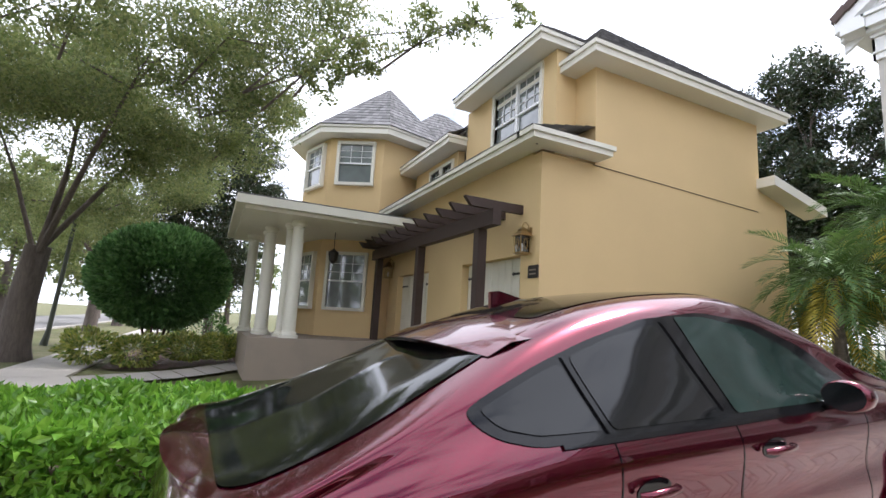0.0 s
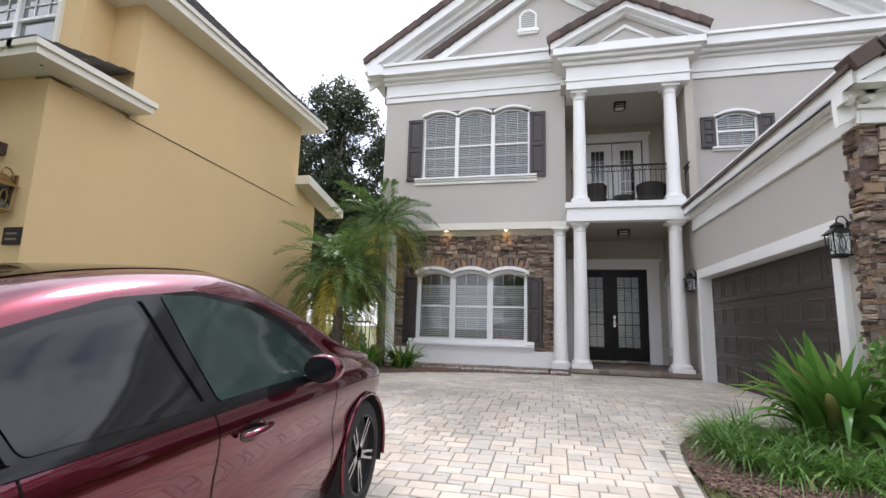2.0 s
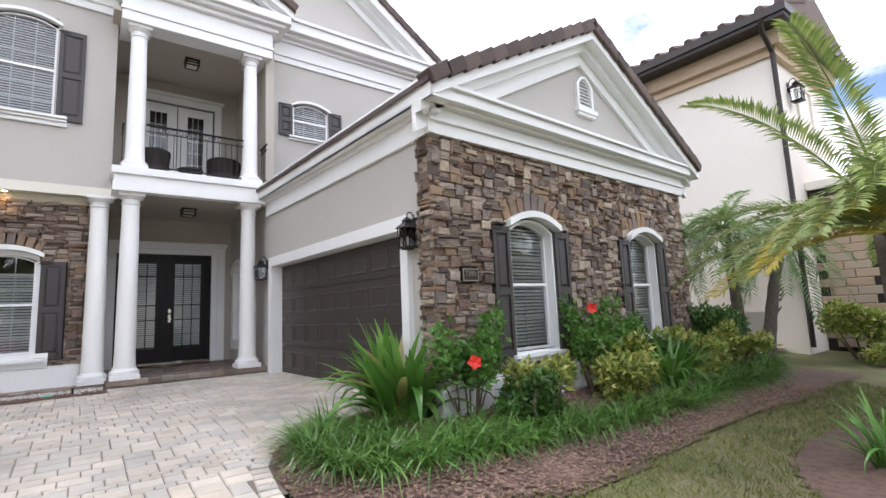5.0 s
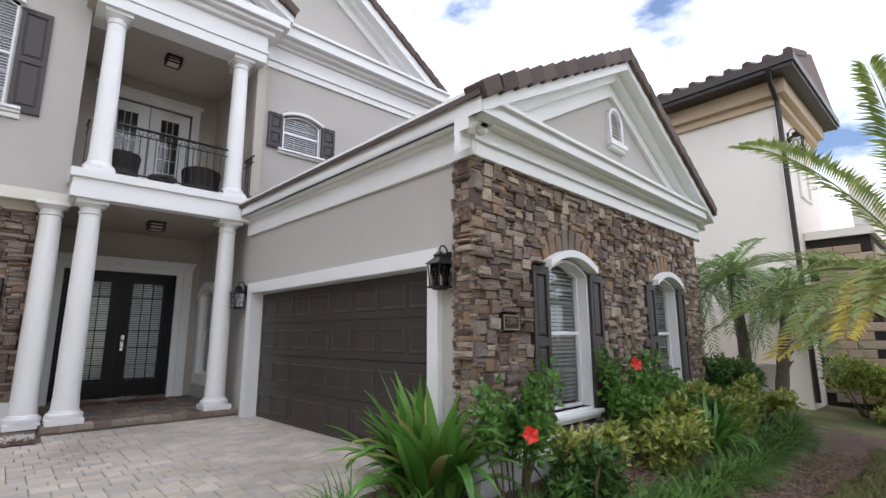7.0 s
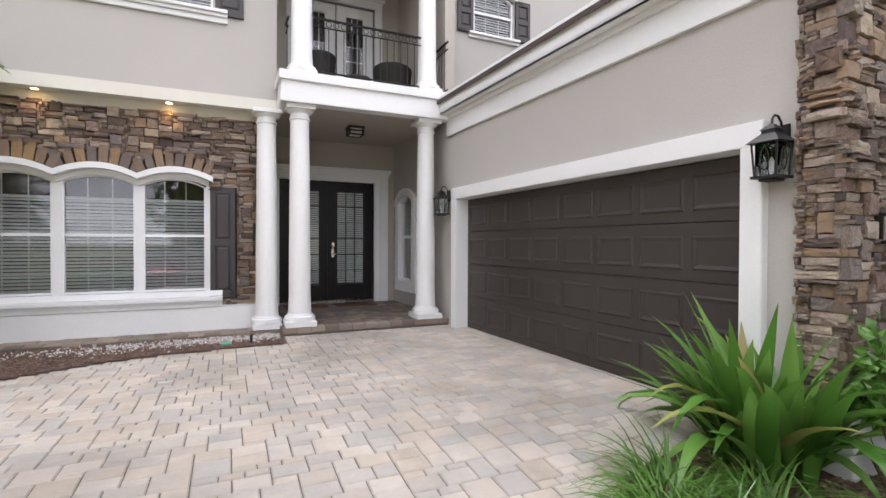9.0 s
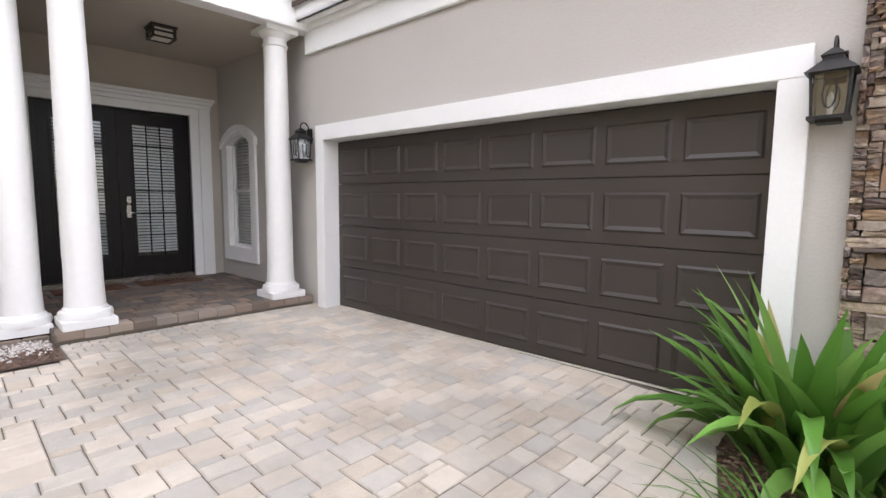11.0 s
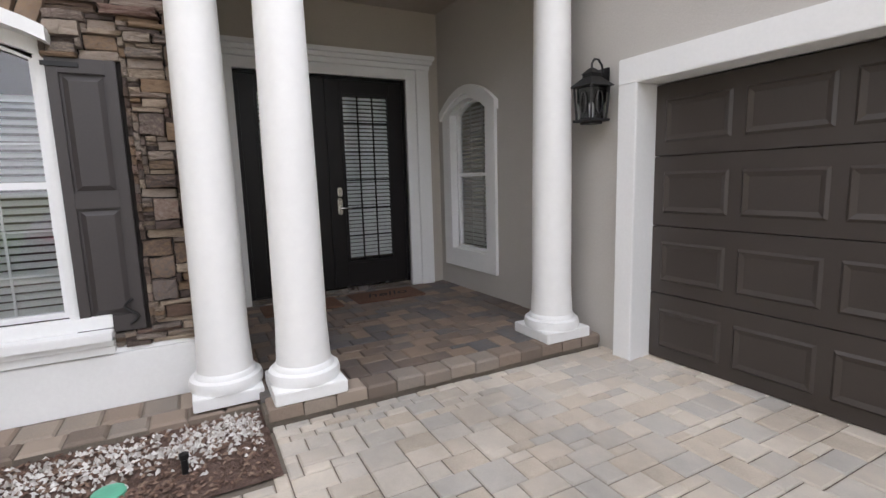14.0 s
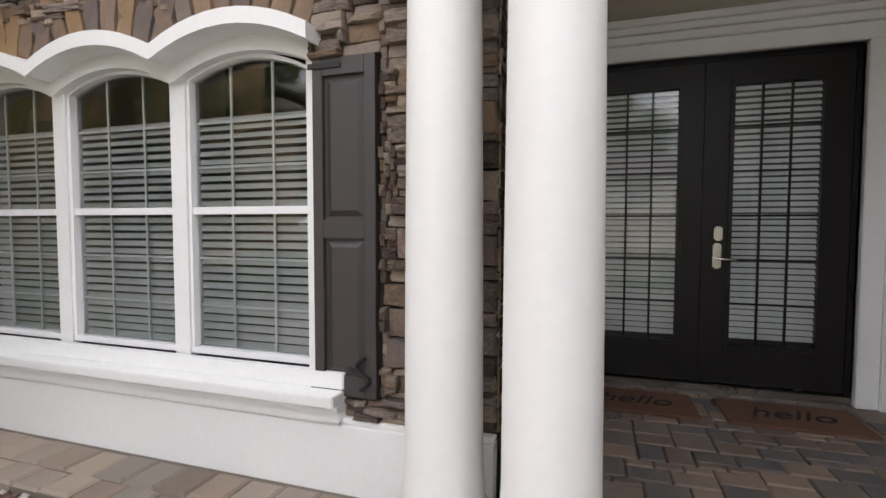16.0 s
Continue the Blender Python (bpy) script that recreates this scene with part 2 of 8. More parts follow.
M_shingle = surface("shingle_grey", (0.17, 0.165, 0.165), 0.9, vary=0.3, big=1.2, fine=25, bump=0.6, bump_dist=0.01, rand=0.3, island=True)
M_yellow = surface("stucco_yellow", (0.65, 0.475, 0.245), 0.85, vary=0.05, big=0.6, fine=50, bump=0.4, bump_dist=0.005)
M_offwhite = surface("stucco_white", (0.80, 0.745, 0.68), 0.85, vary=0.04, big=0.6, fine=50, bump=0.3)
M_timber = surface("pergola_brown", (0.045, 0.026, 0.020), 0.6, vary=0.2, fine=30, bump=0.2)
M_garage_white = surface("garage_panel_cream", (0.70, 0.66, 0.56), 0.5, vary=0.04, fine=60, bump=0.05)
STONES = [(0.045, 0.032, 0.029), (0.19, 0.118, 0.08), (0.08, 0.062, 0.058), (0.33, 0.22, 0.135), (0.155, 0.13, 0.122), (0.50, 0.40, 0.30), (0.095, 0.065, 0.056), (0.41, 0.34, 0.28), (0.165, 0.088, 0.068), (0.24, 0.20, 0.178)]
M_stone = surface("ledge_stone", STONES, 0.85, big=7.0, fine=45, bump=0.9, bump_dist=0.012, rand=0.68, fine_mix=0.5)
M_stone_joined = surface("ledge_stone_joined", STONES, 0.85, big=7.0, fine=45, bump=0.9, bump_dist=0.012, rand=0.68, fine_mix=0.5, island=True)
ARCHTONES = [(0.26, 0.14, 0.07), (0.20, 0.16, 0.14), (0.33, 0.21, 0.11), (0.15, 0.12, 0.11), (0.30, 0.25, 0.19)]
M_keystone = surface("arch_stone", ARCHTONES, 0.85, big=6.0, fine=45, bump=0.8, bump_dist=0.01, rand=0.7)
M_mortar = surface("stone_shadow_joint", (0.022, 0.018, 0.016), 0.95, vary=0.2, fine=60, bump=0.5)
PAVE = [(0.29, 0.255, 0.21), (0.52, 0.45, 0.365), (0.42, 0.395, 0.355), (0.57, 0.51, 0.43), (0.46, 0.395, 0.325)]
M_paver = surface("driveway_paver", PAVE, 0.85, stain=0.22, big=6.0, fine=70, bump=0.7, bump_dist=0.006, rand=0.61)
M_paver_joined = surface("driveway_paver_joined", PAVE, 0.85, stain=0.22, big=6.0, fine=70, bump=0.7, bump_dist=0.006, rand=0.61, island=True)
PORCHP = [(0.085, 0.075, 0.072), (0.17, 0.125, 0.095), (0.10, 0.095, 0.095), (0.25, 0.185, 0.135), (0.13, 0.10, 0.085)]
M_porch = surface("porch_paver", PORCHP, 0.75, stain=0.2, big=5.0, fine=60, bump=0.6, bump_dist=0.006, rand=0.62)
M_edgepaver = surface("edge_paver", [(0.16, 0.125, 0.10), (0.26, 0.20, 0.155), (0.20, 0.175, 0.15), (0.31, 0.25, 0.20)], 0.8, big=2, fine=60, bump=0.5, rand=0.6)
M_joint = surface("paver_joint_sand", (0.15, 0.125, 0.10), 0.95, vary=0.25, fine=90, bump=0.4)
M_mulch = surface("mulch_bed", [(0.045, 0.027, 0.02), (0.11, 0.066, 0.05), (0.18, 0.115, 0.09), (0.07, 0.044, 0.034)], 0.95, big=12, fine=70, bump=1.0, bump_dist=0.03)
M_chip = surface("mulch_chips", [(0.05, 0.03, 0.022), (0.14, 0.08, 0.058), (0.25, 0.17, 0.125), (0.09, 0.055, 0.042)], 0.9, big=12, fine=70, bump=0.3, rand=0.7, island=True)
M_pebble = surface("white_pebbles", [(0.45, 0.43, 0.40), (0.72, 0.70, 0.67), (0.30, 0.27, 0.24), (0.62, 0.58, 0.54)], 0.7, big=9, fine=60, bump=0.2, rand=0.75, island=True)
M_grass = surface("lawn_soil", [(0.11, 0.105, 0.045), (0.19, 0.165, 0.085), (0.10, 0.12, 0.035), (0.24, 0.205, 0.115)], 0.95, big=1.6, fine=55, bump=0.9, bump_dist=0.03)
M_concrete = surface("pale_concrete", (0.46, 0.42, 0.38), 0.9, vary=0.1, big=0.9, fine=60, bump=0.3)
M_asphalt = surface("road_asphalt", (0.21, 0.20, 0.19), 0.9, vary=0.1, big=0.5, fine=90, bump=0.3)
M_bark = surface("oak_bark", (0.125, 0.10, 0.085), 0.95, vary=0.3, big=3, fine=20, bump=1.0, bump_dist=0.05, stretch=(1, 1, 0.25))
M_palmtrunk = surface("palm_trunk", (0.16, 0.13, 0.10), 0.95, vary=0.3, big=5, fine=30, bump=1.0, bump_dist=0.03, stretch=(1, 1, 3))
M_slat = surface("blind_slat", (0.84, 0.845, 0.84), 0.5, vary=0.03, fine=20, bump=0.02)
M_vinyl = surface("vinyl_frame", (0.82, 0.82, 0.82), 0.4, vary=0.02, fine=40, bump=0.03)
M_glass = glassy("window_glass", (0.93, 0.96, 0.96), ior=1.9)
# dark base colour stands in for the lack of light indoors
M_dark = surface("interior_shade_colour", (0.10, 0.09, 0.08), 0.9, vary=0.1)
M_bulb = glowing("warm_bulb", (1.0, 0.62, 0.25), 9.0)
M_brass = surface("aged_brass", (0.35, 0.24, 0.10), 0.4, metal=0.9, vary=0.2, fine=60, bump=0.1)
M_wicker = surface("dark_wicker", (0.05, 0.04, 0.036), 0.7, vary=0.3, fine=120, bump=0.8)
M_mat = surface("coir_mat", (0.13, 0.065, 0.04), 0.95, vary=0.2, fine=150, bump=0.8)
M_ink = surface("mat_ink", (0.012, 0.011, 0.01), 0.95, vary=0.1)
M_letter = surface("cast_numeral", (0.26, 0.22, 0.17), 0.5, metal=0.3, vary=0.1)

# ---- grey house: shell ----
XS, XU, XB = 13.9, 13.6, 15.85        # stone wall, upper wall, back wall of the porch
YG, XG = -1.82, 7.30                  # garage side wall, garage front wall
ZP, Z1, Z2 = 0.70, 4.10, 7.75         # porch floor, first ceiling, eaves
PX, PY = facing_x, facing_y


def arch(u0, u1, z0, zs, rise, n=10):
    """Outline of an opening with a flat segmental arch on top."""
    pts = [(u0, z0), (u1, z0)]
    for k in range(n + 1):
        t = k / n
        pts.append((u1 + (u0 - u1) * t, zs + rise * (1 - (2 * t - 1) ** 2)))
    return pts


def moulding(bm, M, u0, u1, steps):
    """Stepped trim: (depth out, z0, z1) for each step."""
    for d, a, b in steps:
        box(bm, u0, u1, 0, d, a, b, M)


# front wall of stone, lower storey
bm = BM()
walled(bm, PX(XS), 1.0, 5.95, 0.5, Z1 + 0.2, 0.2, [(2.0, 4.88, 1.22, 3.0)])
wall_stone = structure("wall_front_lower", bm, M_mortar, "lower front wall faced with brown ledge stone", "wall")
bm = BM()
walled(bm, PX(XU), 1.0, 5.94, Z1 + 0.12, 8.9, 0.25, [(1.92, 4.79, 5.52, 7.45)])
box(bm, XU + 0.25, XU + 8, 5.74, 5.936, Z1 + 0.12, 8.9)
structure("wall_front_upper", bm, M_stucco, "smooth light grey stucco upper front wall", "wall")
bm = BM()
walled(bm, PX(XU), -7.1, -1.9, 3.2, 8.9, 0.25, [(-3.43, -2.55, 6.0, 6.9)])
structure("wall_front_side", bm, M_stucco, "light grey stucco upper wall above the garage", "wall")
bm = BM()
box(bm, XS + 0.2, 22, 5.75, 5.95, 0.4, Z1 + 0.3)
box(bm, 21.8, 22, -7.1, 5.75, 0.4, 9)
box(bm, XU + 0.25, 21.8, -7.1, -6.9, 3.2, 9)
structure("wall_sides_back", bm, M_stucco, "grey stucco side and back walls of the house", "wall")
# water table under the stone
bm = BM()
box(bm, XS - 0.09, XS + 0.05, 1.0, 5.95, 0.45, 0.98)
box(bm, XS - 0.065, XS + 0.05, 1.0, 5.95, 0.98, 1.01)
structure("wall_base", bm, M_white, "white painted plinth band under the stone", "wall trim", bevel=0.006)
# soffit, frieze and beam between the storeys
bm = BM()
box(bm, XU - 0.02, XS + 0.1, 0.9, 5.97, Z1 + 0.10, Z1 + 0.16)
box(bm, XU - 0.05, XU + 0.06, 0.9, 5.99, Z1 - 0.02, Z1 + 0.16)
box(bm, XU + 0.06, XS - 0.001, 1.0, 5.95, Z1 + 0.0, Z1 + 0.1)
box(bm, XS - 0.05, XS, 1.0, 5.95, Z1 - 0.14, Z1 + 0.1)
structure("trim_soffit", bm, M_cream, "cream soffit and frieze board over the stone wall", "trim")

# porch and balcony recess
bm = BM()
walled(bm, PX(XB), -1.8, 1.2, 0.5, Z1 + 0.4, 0.2, [(-1.24, 0.76, ZP, 3.32)])
walled(bm, PX(XB), -1.8, 1.2, Z1 + 0.4, 8.2, 0.2, [(-1.25, 0.45, 4.62, 7.15)])
structure("wall_porch_back", bm, M_stucco_tan, "taupe stucco back wall of porch and balcony", "wall")
bm = BM()
box(bm, XS + 0.2, XB, 1.0, 1.2, 0.5, Z1 + 0.2)
box(bm, XU + 0.25, XB, 1.0, 1.25, Z1 + 0.2, 8.2)
box(bm, XU - 0.35, XB, -1.98, -1.80, Z1 + 0.3, 8.2)
structure("wall_porch_sides", bm, M_stucco_tan, "taupe stucco side walls of the porch recess", "wall")
bm = BM()
box(bm, 13.02, XB + 0.1, -1.80, 0.98, Z1 + 0.06, Z1 + 0.16)
structure("ceiling_porch", bm, M_stucco_tan, "painted stucco porch ceiling", "ceiling")
bm = BM()
box(bm, 13.05, XB + 0.1, -1.9, 1.1, 7.66, 7.76)
structure("ceiling_balcony", bm, M_stucco_tan, "painted stucco balcony ceiling", "ceiling")
bm = BM()
box(bm, 12.99, XB, -1.93, 0.99, Z1 + 0.165, 4.52)
box(bm, 12.94, 13.05, -1.96, 1.03, 4.44, 4.58)
box(bm, 13.05, XU, 0.96, 1.03, 4.44, 4.58)
box(bm, 12.975, 13.2, -1.94, 1.005, Z1 + 0.02, Z1 + 0.20)
box(bm, 13.2, XU, 0.80, 1.002, Z1 + 0.02, Z1 + 0.20)
structure("balcony_slab", bm, M_white, "white moulded balcony slab on columns", "balcony", bevel=0.008)

# cornice along the front walls
bm = BM()
for u0, u1 in ((1.0, 6.0), (-7.2, -1.9)):
    moulding(bm, PX(XU), u0, u1, ((0.05, 7.80, 7.95), (0.08, 7.95, 8.0), (0.05, 8.0, 8.32), (0.12, 8.32, 8.40), (0.26, 8.40, 8.48), (0.40, 8.48, 8.72), (0.46, 8.72, 8.80)))
box(bm, XU - 0.46, XU + 6, 5.94, 6.40, 8.48, 8.80)
box(bm, XU - 0.05, XU + 6, 5.94, 6.0, 7.80, 8.48)
structure("cornice_main", bm, M_white, "white stepped cornice below the gables", "cornice", bevel=0.006)
bm = BM()
for k in range(46):
    for base, s in ((5.9, 1), (-2.0, 1)):
        u = base - k * 0.11
        if (base > 0 and u > 1.05) or (base < 0 and u > -7.1):
            box(bm, u - 0.055, u, 0, 0.10, 7.955, 7.995, PX(XU))
structure("trim_dentils", bm, M_white, "small white dentils along the cornice", "trim")


# gables with tiled rakes
def gable(name, X, yc, half, zb, pitch, over, depth, wall_mat, trim=0.30, vent=None, z_wall=None):
    """Gable wall in the plane x = X with raking cornice and roof running back by depth."""
    za = zb + half * pitch
    M = PX(X)
    bm = BM()
    inner = half - over
    prism(bm, [(yc - inner, zb - 0.15), (yc + inner, zb - 0.15), (yc + inner, zb + over * pitch - 0.1), (yc, za - 0.1), (yc - inner, zb + over * pitch - 0.1)], -0.2, 0, M)
    structure("wall_" + name, bm, wall_mat, "light grey stucco gable wall", "gable")
    bm = BM()
    for s in (1, -1):
        for (d, t0, t1) in ((over, 0.0, trim), (over * 0.5, trim, trim + 0.12), (0.06, trim + 0.12, trim + 0.34)):
            prism(bm, [(yc + s * half, zb - t1), (yc + s * half, zb - t0), (yc, za - t0), (yc, za - t1)], -0.02, d, M)
    structure("trim_rake_" + name, bm, M_white, "white raking cornice boards of the gable", "trim")
    bm = BM()
    for s in (1, -1):
        prism(bm, [(yc + s * half * 1.01, zb - 0.005), (yc + s * half * 1.01, zb + 0.06), (yc, za + 0.06), (yc, za - 0.005)], -depth, over + 0.02, M)
    roof = structure("roof_" + name, bm, M_tile, "brown tiled roof slopes", "roof")
    return za, roof


def rake_tiles(roof, X, yc, half, zb, pitch, over, step=0.30):
    """Edge tiles lapped up both rakes, each a piece under the roof."""
    L = math.hypot(half, half * pitch)
    n = int(L / step) + 1
    ang = math.atan(pitch)
    bm = BM()
    box(bm, -0.07, 0.20, -0.02, step * 1.12, -0.10, 0.085)
    for v in bm.verts:
        if v.co.y > 0.1:
            v.co.z += 0.035
    me = bpy.data.meshes.new("roof_tile")
    bmesh.ops.recalc_face_normals(bm, faces=bm.faces)
    bmesh.ops.bevel(bm, geom=list(bm.edges), offset=0.012, segments=1, affect="EDGES")
    bm.to_mesh(me)
    bm.free()
    me.materials.append(M_tile)
    for s in (1, -1):
        for k in range(n):
            d = min(k * step, L - step * 0.9)
            o = new("roof_tile", me)
            o.parent = roof
            y, z = yc + s * (half - d * math.cos(ang)), zb + d * math.sin(ang) + 0.06
            a = math.pi if s > 0 else 0
            o.matrix_basis = Matrix.Translation((X - over - (0.0 if s < 0 else -0.13), y, z)) @ Matrix.Rotation(a, 4, "Z") @ Matrix.Rotation(ang, 4, "X")


za, roof = gable("gable_left", XU, 2.12, 4.38, 8.86, 0.66, 0.45, 6.0, M_stucco)
rake_tiles(roof, XU, 2.12, 4.38, 8.86, 0.66, 0.45)
za2, roof = gable("gable_right", XU + 0.3, -1.2, 6.15, 8.80, 0.66, 0.45, 8.0, M_stucco)
rake_tiles(roof, XU + 0.3, -1.2, 6.15, 8.80, 0.66, 0.45)

# portico entablature and pediment
PC = -0.45
bm = BM()
for d, w, a, b in ((0.0, 1.42, 7.50, 7.70), (0.03, 1.45, 7.70, 7.76), (0.0, 1.42, 7.76, 8.10), (0.10, 1.52, 8.10, 8.20), (0.22, 1.64, 8.20, 8.28), (0.32, 1.74, 8.28, 8.46)):
    box(bm, 13.0 - d, XU + 0.3, PC - w, PC - w + 0.45, a, b)
    box(bm, 13.0 - d, XU + 0.3, PC + w - 0.45, PC + w, a, b)
    box(bm, 13.0 - d, 13.45, PC - w + 0.45, PC + w - 0.45, a, b)
structure("portico_entablature", bm, M_white, "white stepped entablature over the balcony columns", "cornice", bevel=0.006)
bm = BM()
for k in range(52):
    u = PC + 1.42 - k * 0.055
    if u > PC - 1.42:
        box(bm, 12.975, 13.0, u - 0.028, u, 7.705, 7.74)
structure("trim_portico_dentils", bm, M_white, "fine dentils on the portico entablature", "trim")
bm = BM()
prism(bm, [(PC - 1.5, 8.46), (PC + 1.5, 8.46), (PC, 9.30)], -0.6, 0.0, PX(13.0))
structure("wall_pediment", bm, M_stucco, "grey stucco pediment field", "gable")
bm = BM()
for s in (1, -1):
    for d, t0, t1 in ((0.32, 0.0, 0.17), (0.16, 0.17, 0.25)):
        prism(bm, [(PC + s * 1.80, 8.48 - t1 + 0.12), (PC + s * 1.80, 8.60 - t0), (PC, 9.55 - t0), (PC, 9.55 - t1)], -0.02, d, PX(13.0))
box(bm, 12.93, 13.0, PC - 0.65, PC + 0.65, 8.60, 8.66)
for s in (1, -1):
    prism(bm, [(PC + s * 0.72, 8.60), (PC + s * 0.60, 8.66), (PC, 8.99), (PC, 9.08)], 0.0, 0.07, PX(13.0))
structure("trim_pediment", bm, M_white, "white pediment mouldings with an inset triangle", "trim")
bm = BM()
for s in (1, -1):
    prism(bm, [(PC + s * 1.84, 8.60), (PC + s * 1.84, 8.65), (PC, 9.60), (PC, 9.55)], -1.2, 0.34, PX(13.0))
roof = structure("roof_portico", bm, M_tile, "small brown tiled portico roof", "roof")
rake_tiles(roof, 13.0, PC, 1.84, 8.62, 0.515, 0.34)


# ---- columns ----
def column(x, y, z0, z1, r, square=0.46, half=False):
    c = thing("column", (x, y, z0), "smooth white painted round column on a square plinth", "column", "porch columns")
    bm = BM()
    box(bm, x - square / 2, x + square / 2, y - square / 2, y + square / 2, z0, z0 + 0.085)
    part("plinth", bm, M_white, c, bevel=0.006)
    bm = BM()
    lathe(bm, [(r * 1.42, z0 + 0.085), (r * 1.46, z0 + 0.12), (r * 1.40, z0 + 0.155), (r * 1.22, z0 + 0.165), (r * 1.20, z0 + 0.185), (r * 1.12, z0 + 0.20)], x, y, 32)
    part("base", bm, M_white, c, smooth=True)
    bm = BM()
    h = z1 - z0
    prof = [(r * (1.10 if k == 0 else 1.03 - 0.16 * (k / 12) ** 1.6), z0 + 0.20 + (h - 0.42) * k / 12) for k in range(13)]
    lathe(bm, prof, x, y, 32)
    part("shaft", bm, M_whitecol, c, smooth=True)
    bm = BM()
    q = r * 0.87
    lathe(bm, [(q, z1 - 0.22), (q * 1.12, z1 - 0.21), (q * 1.12, z1 - 0.185), (q * 1.0, z1 - 0.18), (q * 1.02, z1 - 0.12), (q * 1.35, z1 - 0.075), (q * 1.42, z1 - 0.06)], x, y, 32)
    box(bm, x - q * 1.5, x + q * 1.5, y - q * 1.5, y + q * 1.5, z1 - 0.06, z1)
    part("capital", bm, M_white, c, smooth=True)
    return c


C2, C3 = (13.27, 0.69), (13.27, -1.44)
column(*C2, ZP, Z1 + 0.02, 0.162)
column(*C3, ZP, Z1 + 0.02, 0.162)
column(13.56, 1.16, 0.645, Z1 - 0.02, 0.162, 0.43)
column(13.56, 5.58, 0.62, Z1 - 0.02, 0.162)
column(13.27, 0.66, 4.58, 7.50, 0.155, 0.42)
column(13.27, -1.46, 4.58, 7.50, 0.155, 0.42)


# ---- windows ----
def blind(M, u0, u1, z0, z1, d, parent, pitch=0.05):
    n = int((z1 - z0) / pitch)
    bm = BM()
    w = 0.015
    p = [(-w, 0.017), (0, 0.004), (w, -0.017)]
    a = [bm.verts.new((M(u0, dd, zz))) for dd, zz in p]
    b = [bm.verts.new((M(u1, dd, zz))) for dd, zz in p]
    o = M(0, 0, 0)
    for k in range(2):
        bm.faces.new((a[k], a[k + 1], b[k + 1], b[k]))
    me = bpy.data.meshes.new("slat")
    bm.to_mesh(me)
    bm.free()
    me.materials.append(M_slat)
    off = Vector(M(0, d, 0)) - Vector(M(0, 0, 0))
    for k in range(n):
        s = new("slat", me)
        s.parent = parent
        s.location = off + Vector((0, 0, z1 - (k + 0.5) * pitch)) - OFF[parent.name]


def window(name, M, panels, z0, zs, rise, zm, label, cols=3, rows_up=3, rows_lo=3, depth=0.10, hood=0.0, mat_frame=None, blinds=True, fw=0.035, glass=None):
    """A row of sash windows with arched heads; depth is how far the glass lies behind the wall face."""
    mf = mat_frame or M_vinyl
    u0, u1 = panels[0][0], panels[-1][1]
    at = M((u0 + u1) / 2, -depth, z0)
    w = thing(name, at, label, "window")
    w["kind"] = "structure"
    for a, b in panels:
        bm = BM()
        ring(bm, arch(a, b, z0, zs, rise), arch(a + fw, b - fw, z0 + fw, zs, rise - fw * 0.7), -depth - 0.04, -depth + 0.035, M)
        box(bm, a + fw, b - fw, -depth - 0.03, -depth + 0.025, zm - 0.022, zm + 0.022, M)
        part("window_frame", bm, mf, w)
        bm = BM()
        gw = (b - a) / cols
        for k in range(1, cols):
            u = a + k * gw
            top = zs + rise * (1 - (2 * (u - a) / (b - a) - 1) ** 2)
            box(bm, u - 0.007, u + 0.007, -depth - 0.026, -depth - 0.016, z0 + fw, top - fw * 0.6, M)
        for za_, zb_, rows in ((z0, zm, rows_lo), (zm, zs + rise * 0.2, rows_up)):
            for k in range(1, rows):
                z = za_ + (zb_ - za_) * k / rows
                box(bm, a + fw, b - fw, -depth - 0.025, -depth - 0.017, z - 0.007, z + 0.007, M)
        part("glazing_grid", bm, mf, w)
        bm = BM()
        bm.faces.new([bm.verts.new(M(u, -depth - 0.012, z)) for u, z in arch(a + fw * 0.8, b - fw * 0.8, z0 + fw * 0.8, zs, rise - fw * 0.6)])
        outward(bm, M)
        g = part("pane", bm, glass or M_glass, w)
        g.visible_shadow = False
    if blinds:
        bl = thing("window_blind", M((u0 + u1) / 2, -depth - 0.09, z0), "white horizontal slat blind hanging inside the window", "blind", "window blinds")
        for a, b in panels:
            blind(M, a + 0.004, b - 0.004, z0 + 0.02, (zs - 0.19) if blinds == "low" else zs + rise * 0.6, -depth - 0.046, bl)
    return w


def sill(name, M, u0, u1, steps, parent):
    bm = BM()
    moulding(bm, M, u0, u1, steps)
    return part(name, bm, M_white, parent, bevel=0.006)


def hood_mould(M, panels, zs, rise, d, t, parent, ext=0.06):
    bm = BM()
    n = 10
    for i, (a, b) in enumerate(panels):
        lo, hi = a - (ext if i == 0 else 0), b + (ext if i == len(panels) - 1 else 0)
        for k in range(n):
            t0, t1 = k / n, (k + 1) / n
            pa = (lo + (hi - lo) * t0, zs + rise * (1 - (2 * t0 - 1) ** 2))
            pb = (lo + (hi - lo) * t1, zs + rise * (1 - (2 * t1 - 1) ** 2))
            prism(bm, [pa, pb, (pb[0], pb[1] + t), (pa[0], pa[1] + t)], -0.05, d, M)
    bmesh.ops.remove_doubles(bm, verts=bm.verts, dist=0.0005)
    return part("hood_mould", bm, M_white, parent)


